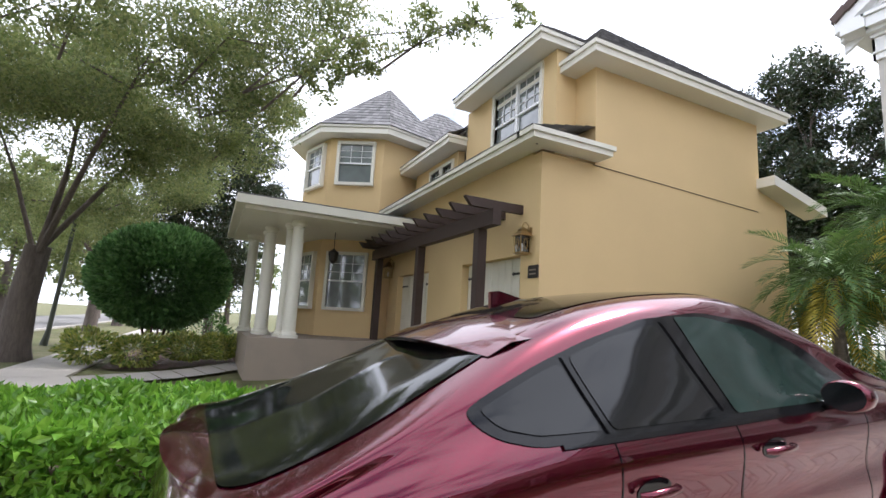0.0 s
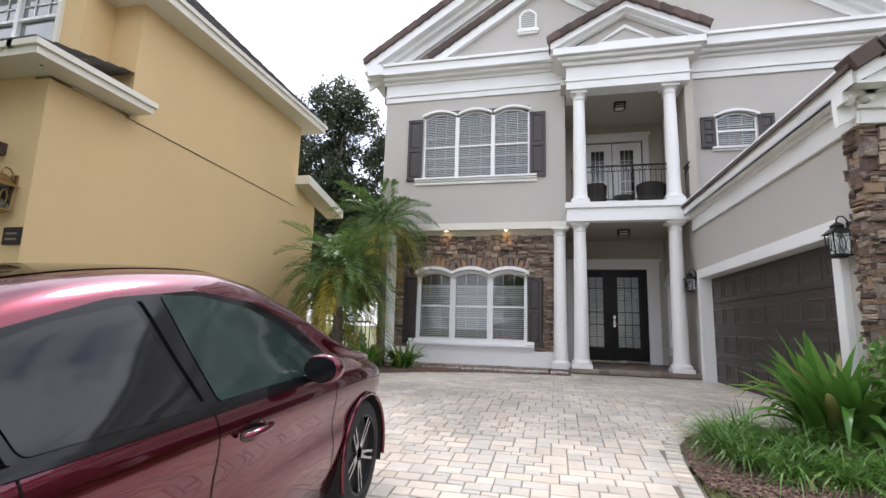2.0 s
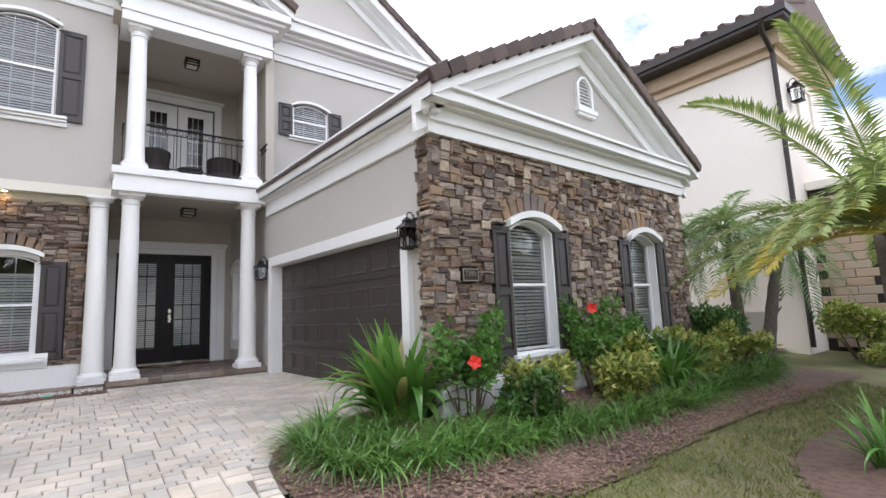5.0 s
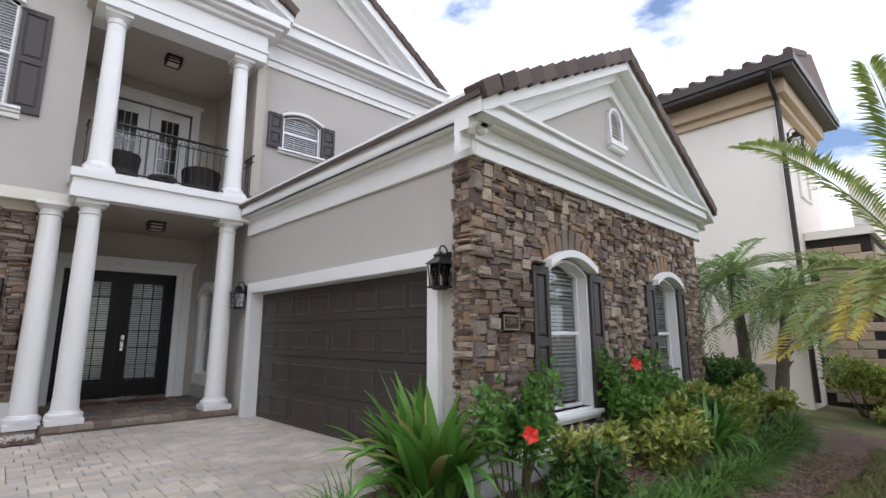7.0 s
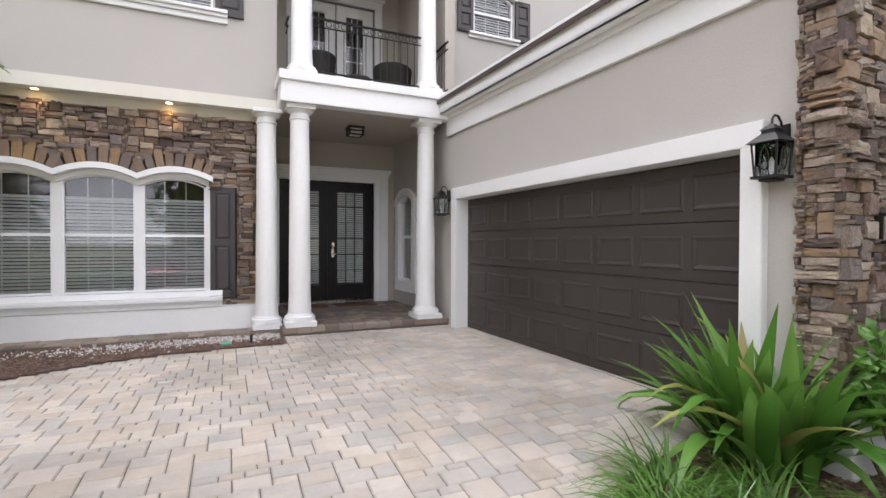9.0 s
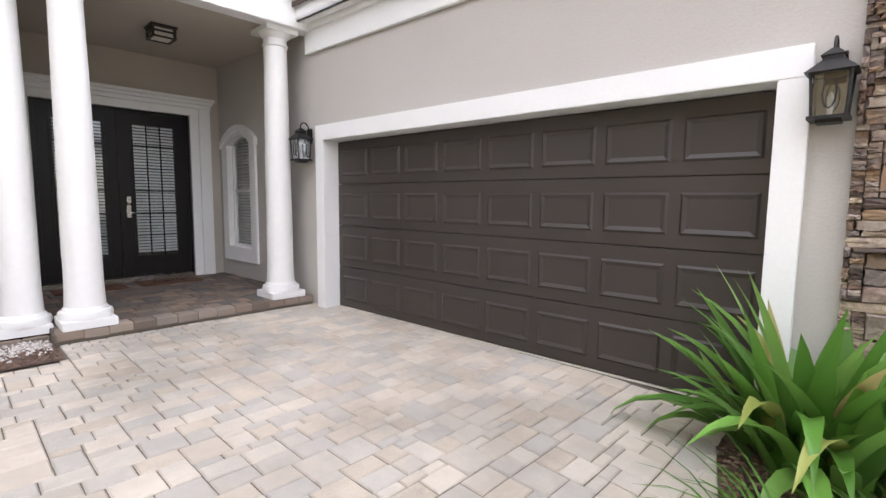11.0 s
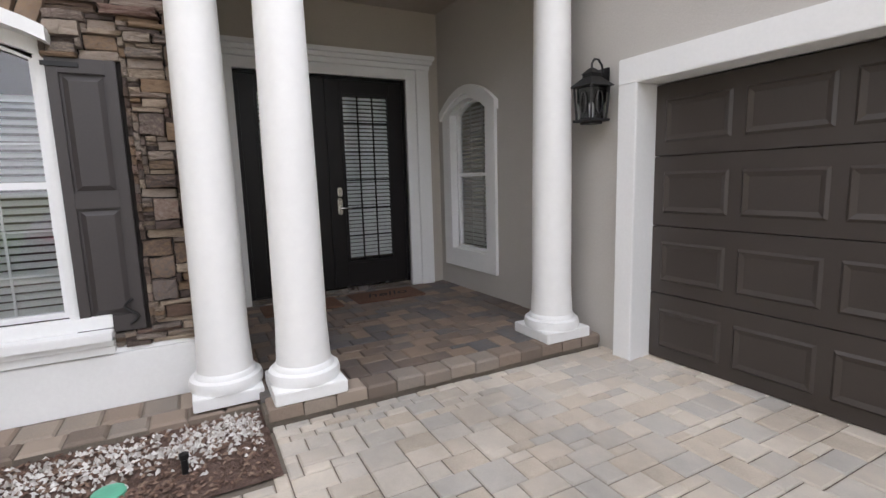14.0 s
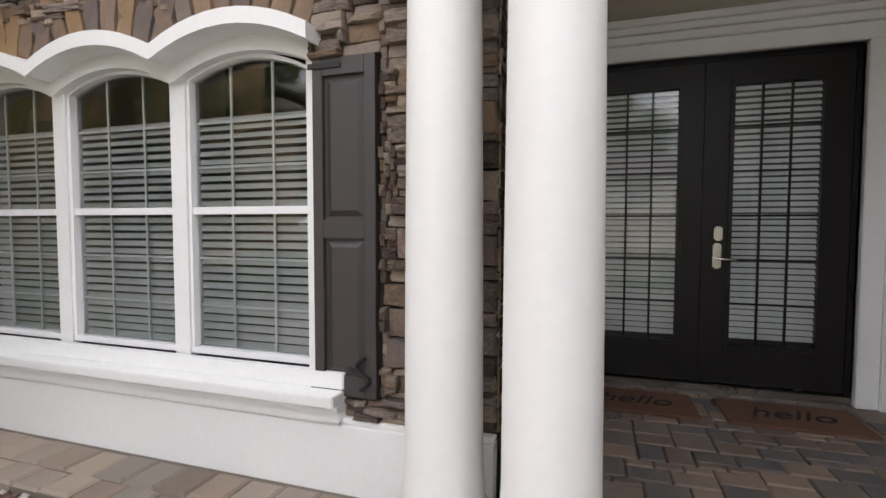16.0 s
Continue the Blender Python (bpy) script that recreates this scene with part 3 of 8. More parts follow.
def shutter(M, u0, u1, z0, z1, d=0.05, dog=False):
    s = thing("shutter", M((u0 + u1) / 2, d, z0), "dark brown two-panel wooden shutter fixed to the wall", "shutter", "window shutters")
    bm = BM()
    box(bm, u0, u1, 0.0, d * 0.55, z0, z1, M)
    st = 0.06
    zm = z0 + (z1 - z0) * 0.50
    for a, b, c, e in ((u0, u0 + st, z0, z1), (u1 - st, u1, z0, z1), (u0 + st, u1 - st, z0, z0 + 0.11), (u0 + st, u1 - st, z1 - 0.09, z1), (u0 + st, u1 - st, zm - 0.05, zm + 0.05)):
        box(bm, a, b, d * 0.55, d, c, e, M)
    part("frame", bm, M_shutter, s, bevel=0.003)
    for a, b in ((z0 + 0.11, zm - 0.05), (zm + 0.05, z1 - 0.09)):
        bm = BM()
        u, v = u0 + st, u1 - st
        pts0 = [(u + 0.015, a + 0.015), (v - 0.015, a + 0.015), (v - 0.015, b - 0.015), (u + 0.015, b - 0.015)]
        pts1 = [(u + 0.045, a + 0.045), (v - 0.045, a + 0.045), (v - 0.045, b - 0.045), (u + 0.045, b - 0.045)]
        p = [bm.verts.new(M(q[0], d * 0.56, q[1])) for q in pts0]
        r = [bm.verts.new(M(q[0], d * 0.86, q[1])) for q in pts1]
        bm.faces.new(r)
        for k in range(4):
            bm.faces.new((p[k], p[(k + 1) % 4], r[(k + 1) % 4], r[k]))
        part("raised_panel", bm, M_shutter, s)
    for z in (z0 + 0.03, z1 - 0.04):
        lo, hi = (u1 - 0.17, u1 + 0.02) if dog != "r" else (u0 - 0.02, u0 + 0.17)
        bm = BM()
        box(bm, lo, hi, d, d + 0.008, z - 0.014, z + 0.014, M)
        part("strap_hinge", bm, M_iron, s)
    if dog:
        bm = BM()
        uc = u0 + 0.07 if dog != "r" else u0 + 0.075
        pts = []
        for k in range(22):
            t = -1 + 2 * k / 21
            pts.append(M(uc + 0.035 * math.sin(t * 3.6), d + 0.015, z0 + 0.13 + 0.085 * t))
        tube(bm, pts, 0.010, 6)
        part("shutter_dog", bm, M_iron, s)
    return s


# lower triple window
W1 = [(2.03, 2.90), (2.98, 3.89), (3.98, 4.86)]
w1 = window("window_1", PX(XS), W1, 1.24, 2.86, 0.12, 2.10, "white triple sash window with arched heads in the stone wall", blinds="low", depth=0.07)
bm = BM()
for u in (2.94, 3.935):
    box(bm, u - 0.055, u + 0.055, -0.12, -0.02, 1.2, 2.90, PX(XS))
for u in (2.005, 4.885):
    box(bm, u - 0.03, u + 0.03, -0.12, 0.01, 1.2, 2.92, PX(XS))
part("mullion", bm, M_white, w1)
sill("window_sill", PX(XS), 1.80, 5.10, ((0.11, 0.99, 1.05), (0.135, 1.05, 1.09), (0.17, 1.09, 1.15), (0.06, 1.15, 1.24)), w1)
hood_mould(PX(XS), [(1.99, 2.94), (2.94, 3.935), (3.935, 4.90)], 2.93, 0.13, 0.17, 0.085, w1)
hood_mould(PX(XS), [(1.99, 2.94), (2.94, 3.935), (3.935, 4.90)], 2.845, 0.13, 0.02, 0.09, w1)
shutter(PX(XS), 1.615, 1.975, 1.12, 2.87, dog=True)
shutter(PX(XS), 4.92, 5.28, 1.12, 2.87, dog="r")

# upper triple window
W2 = [(1.92, 2.86), (2.90, 3.84), (3.88, 4.79)]
w2 = window("window_2", PX(XU), W2, 5.52, 7.25, 0.13, 6.42, "white triple sash window with arched heads in grey stucco", depth=0.06)
bm = BM()
for u in (2.88, 3.86):
    box(bm, u - 0.045, u + 0.045, -0.10, 0.0, 5.5, 7.25, PX(XU))
part("mullion", bm, M_white, w2)
sill("window_sill", PX(XU), 1.72, 5.0, ((0.05, 5.34, 5.42), (0.09, 5.42, 5.47), (0.13, 5.47, 5.52)), w2)
hood_mould(PX(XU), W2, 7.29, 0.13, 0.07, 0.06, w2)
shutter(PX(XU), 1.49, 1.89, 5.46, 7.24)
shutter(PX(XU), 4.83, 5.24, 5.46, 7.24)

# small upper window by the portico
W3 = [(-3.43, -2.55)]
w3 = window("window_3", PX(XU), W3, 6.0, 6.72, 0.14, 6.42, "small white arched window in the upper wall", depth=0.06, rows_up=2, rows_lo=2)
sill("window_sill", PX(XU), -3.55, -2.43, ((0.05, 5.90, 5.95), (0.10, 5.95, 6.0)), w3)
hood_mould(PX(XU), W3, 6.75, 0.14, 0.07, 0.06, w3)
shutter(PX(XU), -2.52, -2.20, 5.98, 6.78)
shutter(PX(XU), -3.80, -3.46, 5.98, 6.78)

# porch side window
before_w4 = set(scene.objects)
M = PY(YG)
w4 = window("window_4", M, [(14.74, 15.50)], 1.20, 2.86, 0.14, 2.12, "white arched sash window beside the front door", depth=0.09, rows_up=3, rows_lo=3)
bm = BM()
ring(bm, arch(14.55, 15.69, 0.97, 2.86, 0.22), arch(14.735, 15.505, 1.195, 2.86, 0.145), -0.10, 0.035, M)
part("surround", bm, M_white, w4)
bm = BM()
n = 10
for k in range(n):
    t0, t1 = k / n, (k + 1) / n
    f = lambda t: (14.52 + 1.20 * t, 2.86 + 0.25 * (1 - (2 * t - 1) ** 2))
    a, b = f(t0), f(t1)
    prism(bm, [(a[0], a[1] - 0.05), (b[0], b[1] - 0.05), (b[0], b[1] + 0.05), (a[0], a[1] + 0.05)], 0.0, 0.06, M)
part("hood_mould", bm, M_white, w4)

# the garage block stands two degrees off square to the house front
SKEW = Matrix.Translation((12.8, -1.74, 0)) @ Matrix.Rotation(radians(2.0), 4, "Z") @ Matrix.Translation((-12.8, 1.74, 0))


def skewed(before):
    for ob in set(scene.objects) - before:
        if ob.parent is None:
            ob.matrix_basis = SKEW @ ob.matrix_basis


skewed(before_w4)

# ---- front door ----
def leaf_door(parent, M, u0, u1, z0, z1, d, glass_z, bars):
    bm = BM()
    st = 0.16
    g0, g1 = glass_z
    for a, b, c, e in ((u0, u0 + st, z0, z1), (u1 - st, u1, z0, z1), (u0 + st, u1 - st, z0, g0), (u0 + st, u1 - st, g1, z1)):
        box(bm, a, b, d - 0.05, d, c, e, M)
    leaf = part("door_leaf", bm, M_doorblack, parent, bevel=0.004)
    bm = BM()
    ring(bm, [(u0 + st, g0), (u1 - st, g0), (u1 - st, g1), (u0 + st, g1)], [(u0 + st + 0.03, g0 + 0.03), (u1 - st - 0.03, g0 + 0.03), (u1 - st - 0.03, g1 - 0.03), (u0 + st + 0.03, g1 - 0.03)], d - 0.04, d + 0.012, M)
    part("glass_bead", bm, M_doorblack, leaf)
    bm = BM()
    a, b = u0 + st + 0.03, u1 - st - 0.03
    c, r = bars
    for k in range(1, c):
        u = a + (b - a) * k / c
        box(bm, u - 0.008, u + 0.008, d - 0.028, d - 0.012, g0 + 0.03, g1 - 0.03, M)
    for k in range(1, r):
        z = g0 + (g1 - g0) * k / r
        box(bm, a, b, d - 0.028, d - 0.012, z - 0.008, z + 0.008, M)
    part("glazing_grid", bm, M_doorblack, leaf)
    bm = BM()
    bm.faces.new([bm.verts.new(M(u, d - 0.02, z)) for u, z in ((a, g0 + 0.03), (b, g0 + 0.03), (b, g1 - 0.03), (a, g1 - 0.03))])
    outward(bm, M)
    p = part("pane", bm, M_glass, leaf)
    p.visible_shadow = False
    return leaf, a, b


M = PX(XB)
door_1 = thing("door_1", (XB, -0.21, ZP), "closed black double front door with glazed leaves and blinds", "door")
door_1["kind"] = "structure"
bl = thing("door_blind", (XB + 0.12, -0.21, ZP), "white slat blind behind the door glass", "blind", "window blinds")
for u0, u1 in ((-1.205, -0.253), (-0.243, 0.71)):
    leaf, a, b = leaf_door(door_1, M, u0, u1, ZP + 0.07, 3.285, -0.05, (1.06, 3.13), (3, 6))
    blind(M, a, b, 1.09, 3.10, -0.085, bl, pitch=0.047)
bm = BM()
box(bm, -0.263, -0.233, -0.05, -0.03, ZP + 0.07, 3.28, M)
part("astragal", bm, M_doorblack, door_1)
bm = BM()
box(bm, -0.375, -0.315, -0.05, -0.025, 1.68, 1.88, M)
box(bm, -0.375, -0.315, -0.05, 0.0, 1.90, 2.01, M)
part("lock_plate", bm, M_chrome, door_1, "satin nickel lock plate", bevel=0.012)
bm = BM()
tube(bm, [M(-0.345, -0.03, 1.76), M(-0.345, 0.03, 1.76), M(-0.375, 0.035, 1.76), M(-0.46, 0.03, 1.755)], 0.010, 8)
part("door_handle", bm, M_chrome, door_1, "satin nickel lever")
bm = BM()
box(bm, -1.24, 0.76, -0.12, 0.01, ZP, ZP + 0.06, M)
part("threshold", bm, M_chrome, door_1, "metal threshold strip")
bm = BM()
for a, b, c, e in ((-1.55, -1.24, -1.55, -1.37), (0.76, 1.0, 0.88, 1.0)):
    box(bm, a, b, -0.08, 0.05, ZP, 3.32, M)
    box(bm, c, e, 0.05, 0.08, ZP, 3.44, M)
box(bm, -1.55, 1.0, -0.08, 0.05, 3.32, 3.44, M)
for d, a, b, e in ((0.09, 3.44, 3.50, 0.01), (0.13, 3.50, 3.55, 0.03), (0.17, 3.55, 3.60, 0.05)):
    box(bm, -1.55 - e, 0.95 + e, 0, d, a, b, M)
part("door_frame", bm, M_white, door_1, "white moulded door surround", bevel=0.006)
bm = BM()
for a, b in ((-1.24, -1.207), (0.712, 0.76)):
    box(bm, a, b, -0.10, -0.04, ZP, 3.32, M)
box(bm, -1.207, 0.712, -0.10, -0.04, 3.287, 3.32, M)
part("jamb", bm, M_doorblack, door_1)
# added inner wall, floor and ceilings; their dark colour makes the rooms look unlit
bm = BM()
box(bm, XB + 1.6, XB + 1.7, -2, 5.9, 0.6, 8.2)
structure("wall_inner", bm, M_dark, "added inner wall behind the windows, coloured dark to look unlit", "wall")
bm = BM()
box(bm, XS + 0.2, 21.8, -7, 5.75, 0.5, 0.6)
structure("floor_inside", bm, M_dark, "added inner floor, coloured dark to look unlit", "floor")
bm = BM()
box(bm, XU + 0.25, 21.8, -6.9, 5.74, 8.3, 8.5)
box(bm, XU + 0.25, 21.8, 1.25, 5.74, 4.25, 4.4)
structure("ceiling_inside", bm, M_dark, "added inner ceilings, coloured dark to look unlit", "ceiling")

# balcony doors
door_2 = thing("door_2", (XB, -0.4, 4.52), "closed pair of white french doors on the balcony", "door")
door_2["kind"] = "structure"
for u0, u1 in ((-1.22, -0.41), (-0.39, 0.42)):
    bm = BM()
    for a, b, c, e in ((u0, u0 + 0.22, 4.60, 7.12), (u1 - 0.22, u1, 4.60, 7.12), (u0 + 0.22, u1 - 0.22, 4.60, 5.0), (u0 + 0.22, u1 - 0.22, 6.9, 7.12)):
        box(bm, a, b, -0.08, -0.03, c, e, M)
    leaf = part("door_leaf", bm, M_white, door_2, bevel=0.004)
    bm = BM()
    for k in range(1, 3):
        u = u0 + 0.22 + (u1 - u0 - 0.44) * k / 3
        box(bm, u - 0.008, u + 0.008, -0.06, -0.045, 5.0, 6.9, M)
    for k in range(1, 6):
        z = 5.0 + 1.9 * k / 6
        box(bm, u0 + 0.22, u1 - 0.22, -0.06, -0.045, z - 0.008, z + 0.008, M)
    part("glazing_grid", bm, M_white, leaf)
    bm = BM()
    bm.faces.new([bm.verts.new(M(u, -0.055, z)) for u, z in ((u0 + 0.22, 5.0), (u1 - 0.22, 5.0), (u1 - 0.22, 6.9), (u0 + 0.22, 6.9))])
    outward(bm, M)
    p = part("pane", bm, M_glass, leaf)
    p.visible_shadow = False
bm = BM()
for a, b in ((-1.42, -1.25), (0.45, 0.62)):
    box(bm, a, b, -0.05, 0.04, 4.52, 7.15, M)
box(bm, -1.42, 0.62, -0.05, 0.04, 7.15, 7.32, M)
box(bm, -1.47, 0.67, -0.02, 0.09, 7.32, 7.40, M)
part("door_frame", bm, M_white, door_2, bevel=0.005)

# ---- garage ----
before_garage = set(scene.objects)
M = PY(YG)
bm = BM()
walled(bm, M, XG + 0.1, 16.1, 0.4, 4.3, 0.2, [(7.82, 12.76, 0.45, 2.80), (14.70, 15.54, 1.10, 3.02)])
structure("wall_garage_side", bm, M_stucco, "light grey stucco garage and porch wall", "wall")
bm = BM()
for a, b in ((7.76, 7.93), (12.68, 12.85)):
    box(bm, a, b, -0.22, 0.08, 0.50, 2.74, M)
box(bm, 7.76, 12.85, -0.22, 0.08, 2.74, 2.93, M)
structure("trim_garage_opening", bm, M_white, "white painted garage door surround", "trim", bevel=0.006)
gd = thing("garage_door", (10.24, YG - 0.2, 0.58), "closed dark brown sectional garage door with raised panels", "garage door")
for r in range(4):
    z0, z1 = 0.585 + r * 0.537, 0.585 + (r + 1) * 0.537 - 0.006
    bm = BM()
    box(bm, 7.88, 12.70, -0.20, -0.155, z0, z1, M)
    sec = part("door_section", bm, M_garage, gd, bevel=0.004)
    for c in range(8):
        u0 = 8.00 + c * 0.585
        u1, a, b = u0 + 0.50, z0 + 0.10, z1 - 0.115
        bm = BM()
        o = [(u0, a), (u1, a), (u1, b), (u0, b)]
        q = [(u0 + 0.018, a + 0.018), (u1 - 0.018, a + 0.018), (u1 - 0.018, b - 0.018), (u0 + 0.018, b - 0.018)]
        s = [(u0 + 0.05, a + 0.05), (u1 - 0.05, a + 0.05), (u1 - 0.05, b - 0.05), (u0 + 0.05, b - 0.05)]
        lines = [[bm.verts.new(M(u, dd, z)) for u, z in pts] for pts, dd in ((o, -0.1545), (q, -0.139), (s, -0.151))]
        for p, t in zip(lines, lines[1:]):
            for k in range(4):
                bm.faces.new((p[k], p[(k + 1) % 4], t[(k + 1) % 4], t[k]))
        bm.faces.new(lines[-1])
        part("raised_panel", bm, M_garage, sec)
bm = BM()
box(bm, 7.84, 12.75, -0.26, -0.21, 0.5, 2.78, M)
part("backing", bm, M_garage, gd)
bm = BM()
box(bm, 7.90, 12.68, -0.21, -0.15, 0.565, 0.578, M)
part("bottom_seal", bm, M_cream, gd, "pale rubber bottom seal")

# garage front
GC, GR = -5.13, -8.40
M = PX(XG)
HOLES = [(-4.05, -3.13, 1.08, 2.92), (-7.15, -6.23, 1.08, 2.92)]
bm = BM()
walled(bm, M, GR, YG, 0.3, 4.3, 0.2, HOLES)
wall_garage_front = structure("wall_garage_front", bm, M_mortar, "garage front wall faced with brown ledge stone", "wall")
bm = BM()
box(bm, XG, 13.5, GR, GR + 0.2, 0.3, 4.3)
box(bm, 13.3, 13.5, GR, YG - 0.2, 0.3, 4.3)
box(bm, XG + 0.2, 13.3, GR + 0.2, YG - 0.2, 4.12, 4.2)
structure("wall_garage_far", bm, M_stucco, "grey stucco far wall of the garage", "wall")
bm = BM()
box(bm, XG - 0.11, XG + 0.15, GR - 0.05, YG + 0.05, 0.2, 0.80)
box(bm, XG - 0.085, XG + 0.15, GR - 0.03, YG + 0.03, 0.80, 0.84)
structure("wall_garage_base", bm, M_white, "white painted plinth below the stone", "wall trim", bevel=0.006)
bm = BM()
moulding(bm, M, GR - 0.05, YG + 0.08, ((0.09, 3.86, 4.02), (0.13, 4.02, 4.07), (0.10, 4.07, 4.20), (0.20, 4.20, 4.24), (0.30, 4.24, 4.38), (0.35, 4.38, 4.43)))
box(bm, XG - 0.1, 13.1, YG, YG + 0.05, 3.86, 4.2)
box(bm, XG - 0.1, 13.1, YG, YG + 0.09, 4.13, 4.2)
structure("cornice_garage", bm, M_white, "white cornice and frieze over the garage stone", "cornice", bevel=0.005)
bm = BM()
for k in range(60):
    u = YG - k * 0.105
    if u > GR:
        box(bm, u - 0.05, u, 0.09, 0.125, 4.03, 4.07, M)
structure("trim_garage_dentils", bm, M_white, "small white dentils on the garage cornice", "trim")
# eave along the drive
bm = BM()
box(bm, XG - 0.36, 13.02, YG - 0.1, -1.58, 4.20, 4.23)
box(bm, XG - 0.36, 13.02, -1.62, -1.58, 4.20, 4.43)
box(bm, XG - 0.36, 13.02, -1.61, -1.55, 4.40, 4.47)
structure("trim_garage_eave", bm, M_white, "white soffit and fascia along the garage eave", "eave")
ga, roof = gable("gable_garage", XG, GC, 3.56, 4.36, 0.54, 0.36, 6.4, M_stucco, trim=0.17)
rake_tiles(roof, XG, GC, 3.56, 4.36, 0.54, 0.36)
for i, (a, b) in enumerate(((-4.05, -3.13), (-7.15, -6.23))):
    w = window("window_%d" % (5 + i), M, [(a, b)], 1.08, 2.74, 0.16, 2.0, "white arched sash window in the garage stone wall", depth=0.14, rows_up=4, rows_lo=4, cols=2, blinds=True)
    bm = BM()
    ring(bm, arch(a - 0.02, b + 0.02, 1.05, 2.76, 0.17), arch(a + 0.015, b - 0.015, 1.08, 2.74, 0.15), -0.18, 0.03, M)
    part("surround", bm, M_white, w)
    sill("window_sill", M, a - 0.1, b + 0.1, ((0.08, 0.94, 1.0), (0.14, 1.0, 1.05)), w)
    hood_mould(M, [(a, b)], 2.78, 0.17, 0.16, 0.09, w, ext=0.1)
    shutter(M, a - 0.36, a - 0.03, 1.02, 2.78, 0.07)
    shutter(M, b + 0.03, b + 0.36, 1.02, 2.78, 0.07)


def gable_vent(M, uc, z0, w, h):
    v = thing("gable_vent", M(uc, 0, z0), "white arched louvre vent on the gable", "vent", "gable vents")
    bm = BM()
    ring(bm, arch(uc - w / 2, uc + w / 2, z0, z0 + h * 0.72, h * 0.28), arch(uc - w / 2 + 0.06, uc + w / 2 - 0.06, z0 + 0.06, z0 + h * 0.7, h * 0.22), 0.0, 0.06, M)
    box(bm, uc - w / 2 - 0.05, uc + w / 2 + 0.05, 0, 0.1, z0 - 0.06, z0 + 0.02, M)
    box(bm, uc - w / 2 - 0.02, uc + w / 2 + 0.02, 0, 0.07, z0 - 0.11, z0 - 0.06, M)
    part("frame", bm, M_white, v)
    for k in range(8):
        z = z0 + 0.07 + k * (h * 0.8) / 8
        bm = BM()
        p = [(0.0, z + 0.05), (0.045, z), (0.045, z + 0.01), (0.0, z + 0.06)]
        q = [[bm.verts.new(M(u, d, zz)) for d, zz in p] for u in (uc - w / 2 + 0.05, uc + w / 2 - 0.05)]
        for i in range(4):
            bm.faces.new((q[0][i], q[0][(i + 1) % 4], q[1][(i + 1) % 4], q[1][i]))
        part("louvre", bm, M_white, v)


gable_vent(PX(XG), -5.23, 4.98, 0.46, 0.62)
skewed(before_garage)
gable_vent(PX(XU), 1.95, 9.62, 0.48, 0.62)
gable_vent(PX(XU + 0.3), -1.17, 10.5, 0.48, 0.66)

# ---- ground ----
DRIVE_Y = 5.15


def drive_edge(x):
    """Edge of the drive towards the planted bed, as y for a given x."""
    return float(np.interp(x, (-8, 4.9, 5.6, 6.5, 7.0, 7.35, 7.65, 7.85, 8.02, 8.08), (0.28, 0.22, 0.17, 0.12, 0.05, -0.12, -0.42, -0.85, -1.5, -2.4)))


def lawn_edge(y):
    """Edge of the mulch bed towards the lawn, as x for a given y."""
    return float(np.interp(y, (-9.5, -7.0, -5.3, -3.9, -2.7, -1.7, -1.17, -0.74, -0.29, 0.11, 0.3), (5.1, 5.06, 5.2, 5.2, 5.13, 5.1, 5.33, 5.48, 5.64, 5.96, 6.1)))


def front_edge(y):
    """Edge of the front mulch strip towards the drive, as x for a given y."""
    return float(np.interp(y, (0.9, 1.66, 2.46, 3.04, 4.15, 4.83, 6.2), (12.52, 12.46, 12.38, 12.22, 11.6, 11.0, 10.2)))


def sheet(name, x0, x1, y0, y1, material, label, category, lift=0.0, nx=40, ny=2, inside=None, mound=0.0):
    vs, fs = [], []
    for i in range(nx + 1):
        for j in range(ny + 1):
            x, y = x0 + (x1 - x0) * i / nx, y0 + (y1 - y0) * j / ny
            vs.append((x, y, ground_z(x) + lift + (mound * noise.noise((x * 1.3, y * 1.3, 0)) if mound else 0)))
    for i in range(nx):
        for j in range(ny):
            a = i * (ny + 1) + j
            if inside is None or inside((x0 + (x1 - x0) * (i + 0.5) / nx), (y0 + (y1 - y0) * (j + 0.5) / ny)):
                fs.append((a, a + ny + 1, a + ny + 2, a + 1))
    return tagged(mesh_part(name, vs, fs, material, None, label, True), category=category, kind="structure")


vs, fs = [], []
xs = [-400, -120, -40, -12] + [-10 + 0.5 * i for i in range(61)] + [40, 120, 400]
ys = [-400, -120, -40, -20, -9, -4, 0, 5.2, 9, 20, 40, 120, 400]
for x in xs:
    for y in ys:
        vs.append((x, y, ground_z(x) - 0.07))
for i in range(len(xs) - 1):
    for j in range(len(ys) - 1):
        a = i * len(ys) + j
        fs.append((a, a + len(ys), a + len(ys) + 1, a + 1))
tagged(mesh_part("ground", vs, fs, M_grass, None, "patchy dry lawn and soil", True), category="ground", kind="structure")

# street and footway towards the far trees
bm = BM()
box(bm, -14.5, -7.2, -200, 200, -0.2, -0.062)
structure("road", bm, M_asphalt, "pale worn asphalt street", "road")
bm = BM()
for k in range(60):
    y = -16 + k * 1.5
    box(bm, -3.0, -1.55, y, y + 1.485, -0.2, -0.02)
structure("pavement", bm, M_concrete, "pale concrete footway slabs", "pavement", bevel=0.006)
bm = BM()
box(bm, -7.2, -6.95, -200, 200, -0.2, 0.02)
structure("kerb", bm, M_concrete, "pale concrete kerb", "kerb")
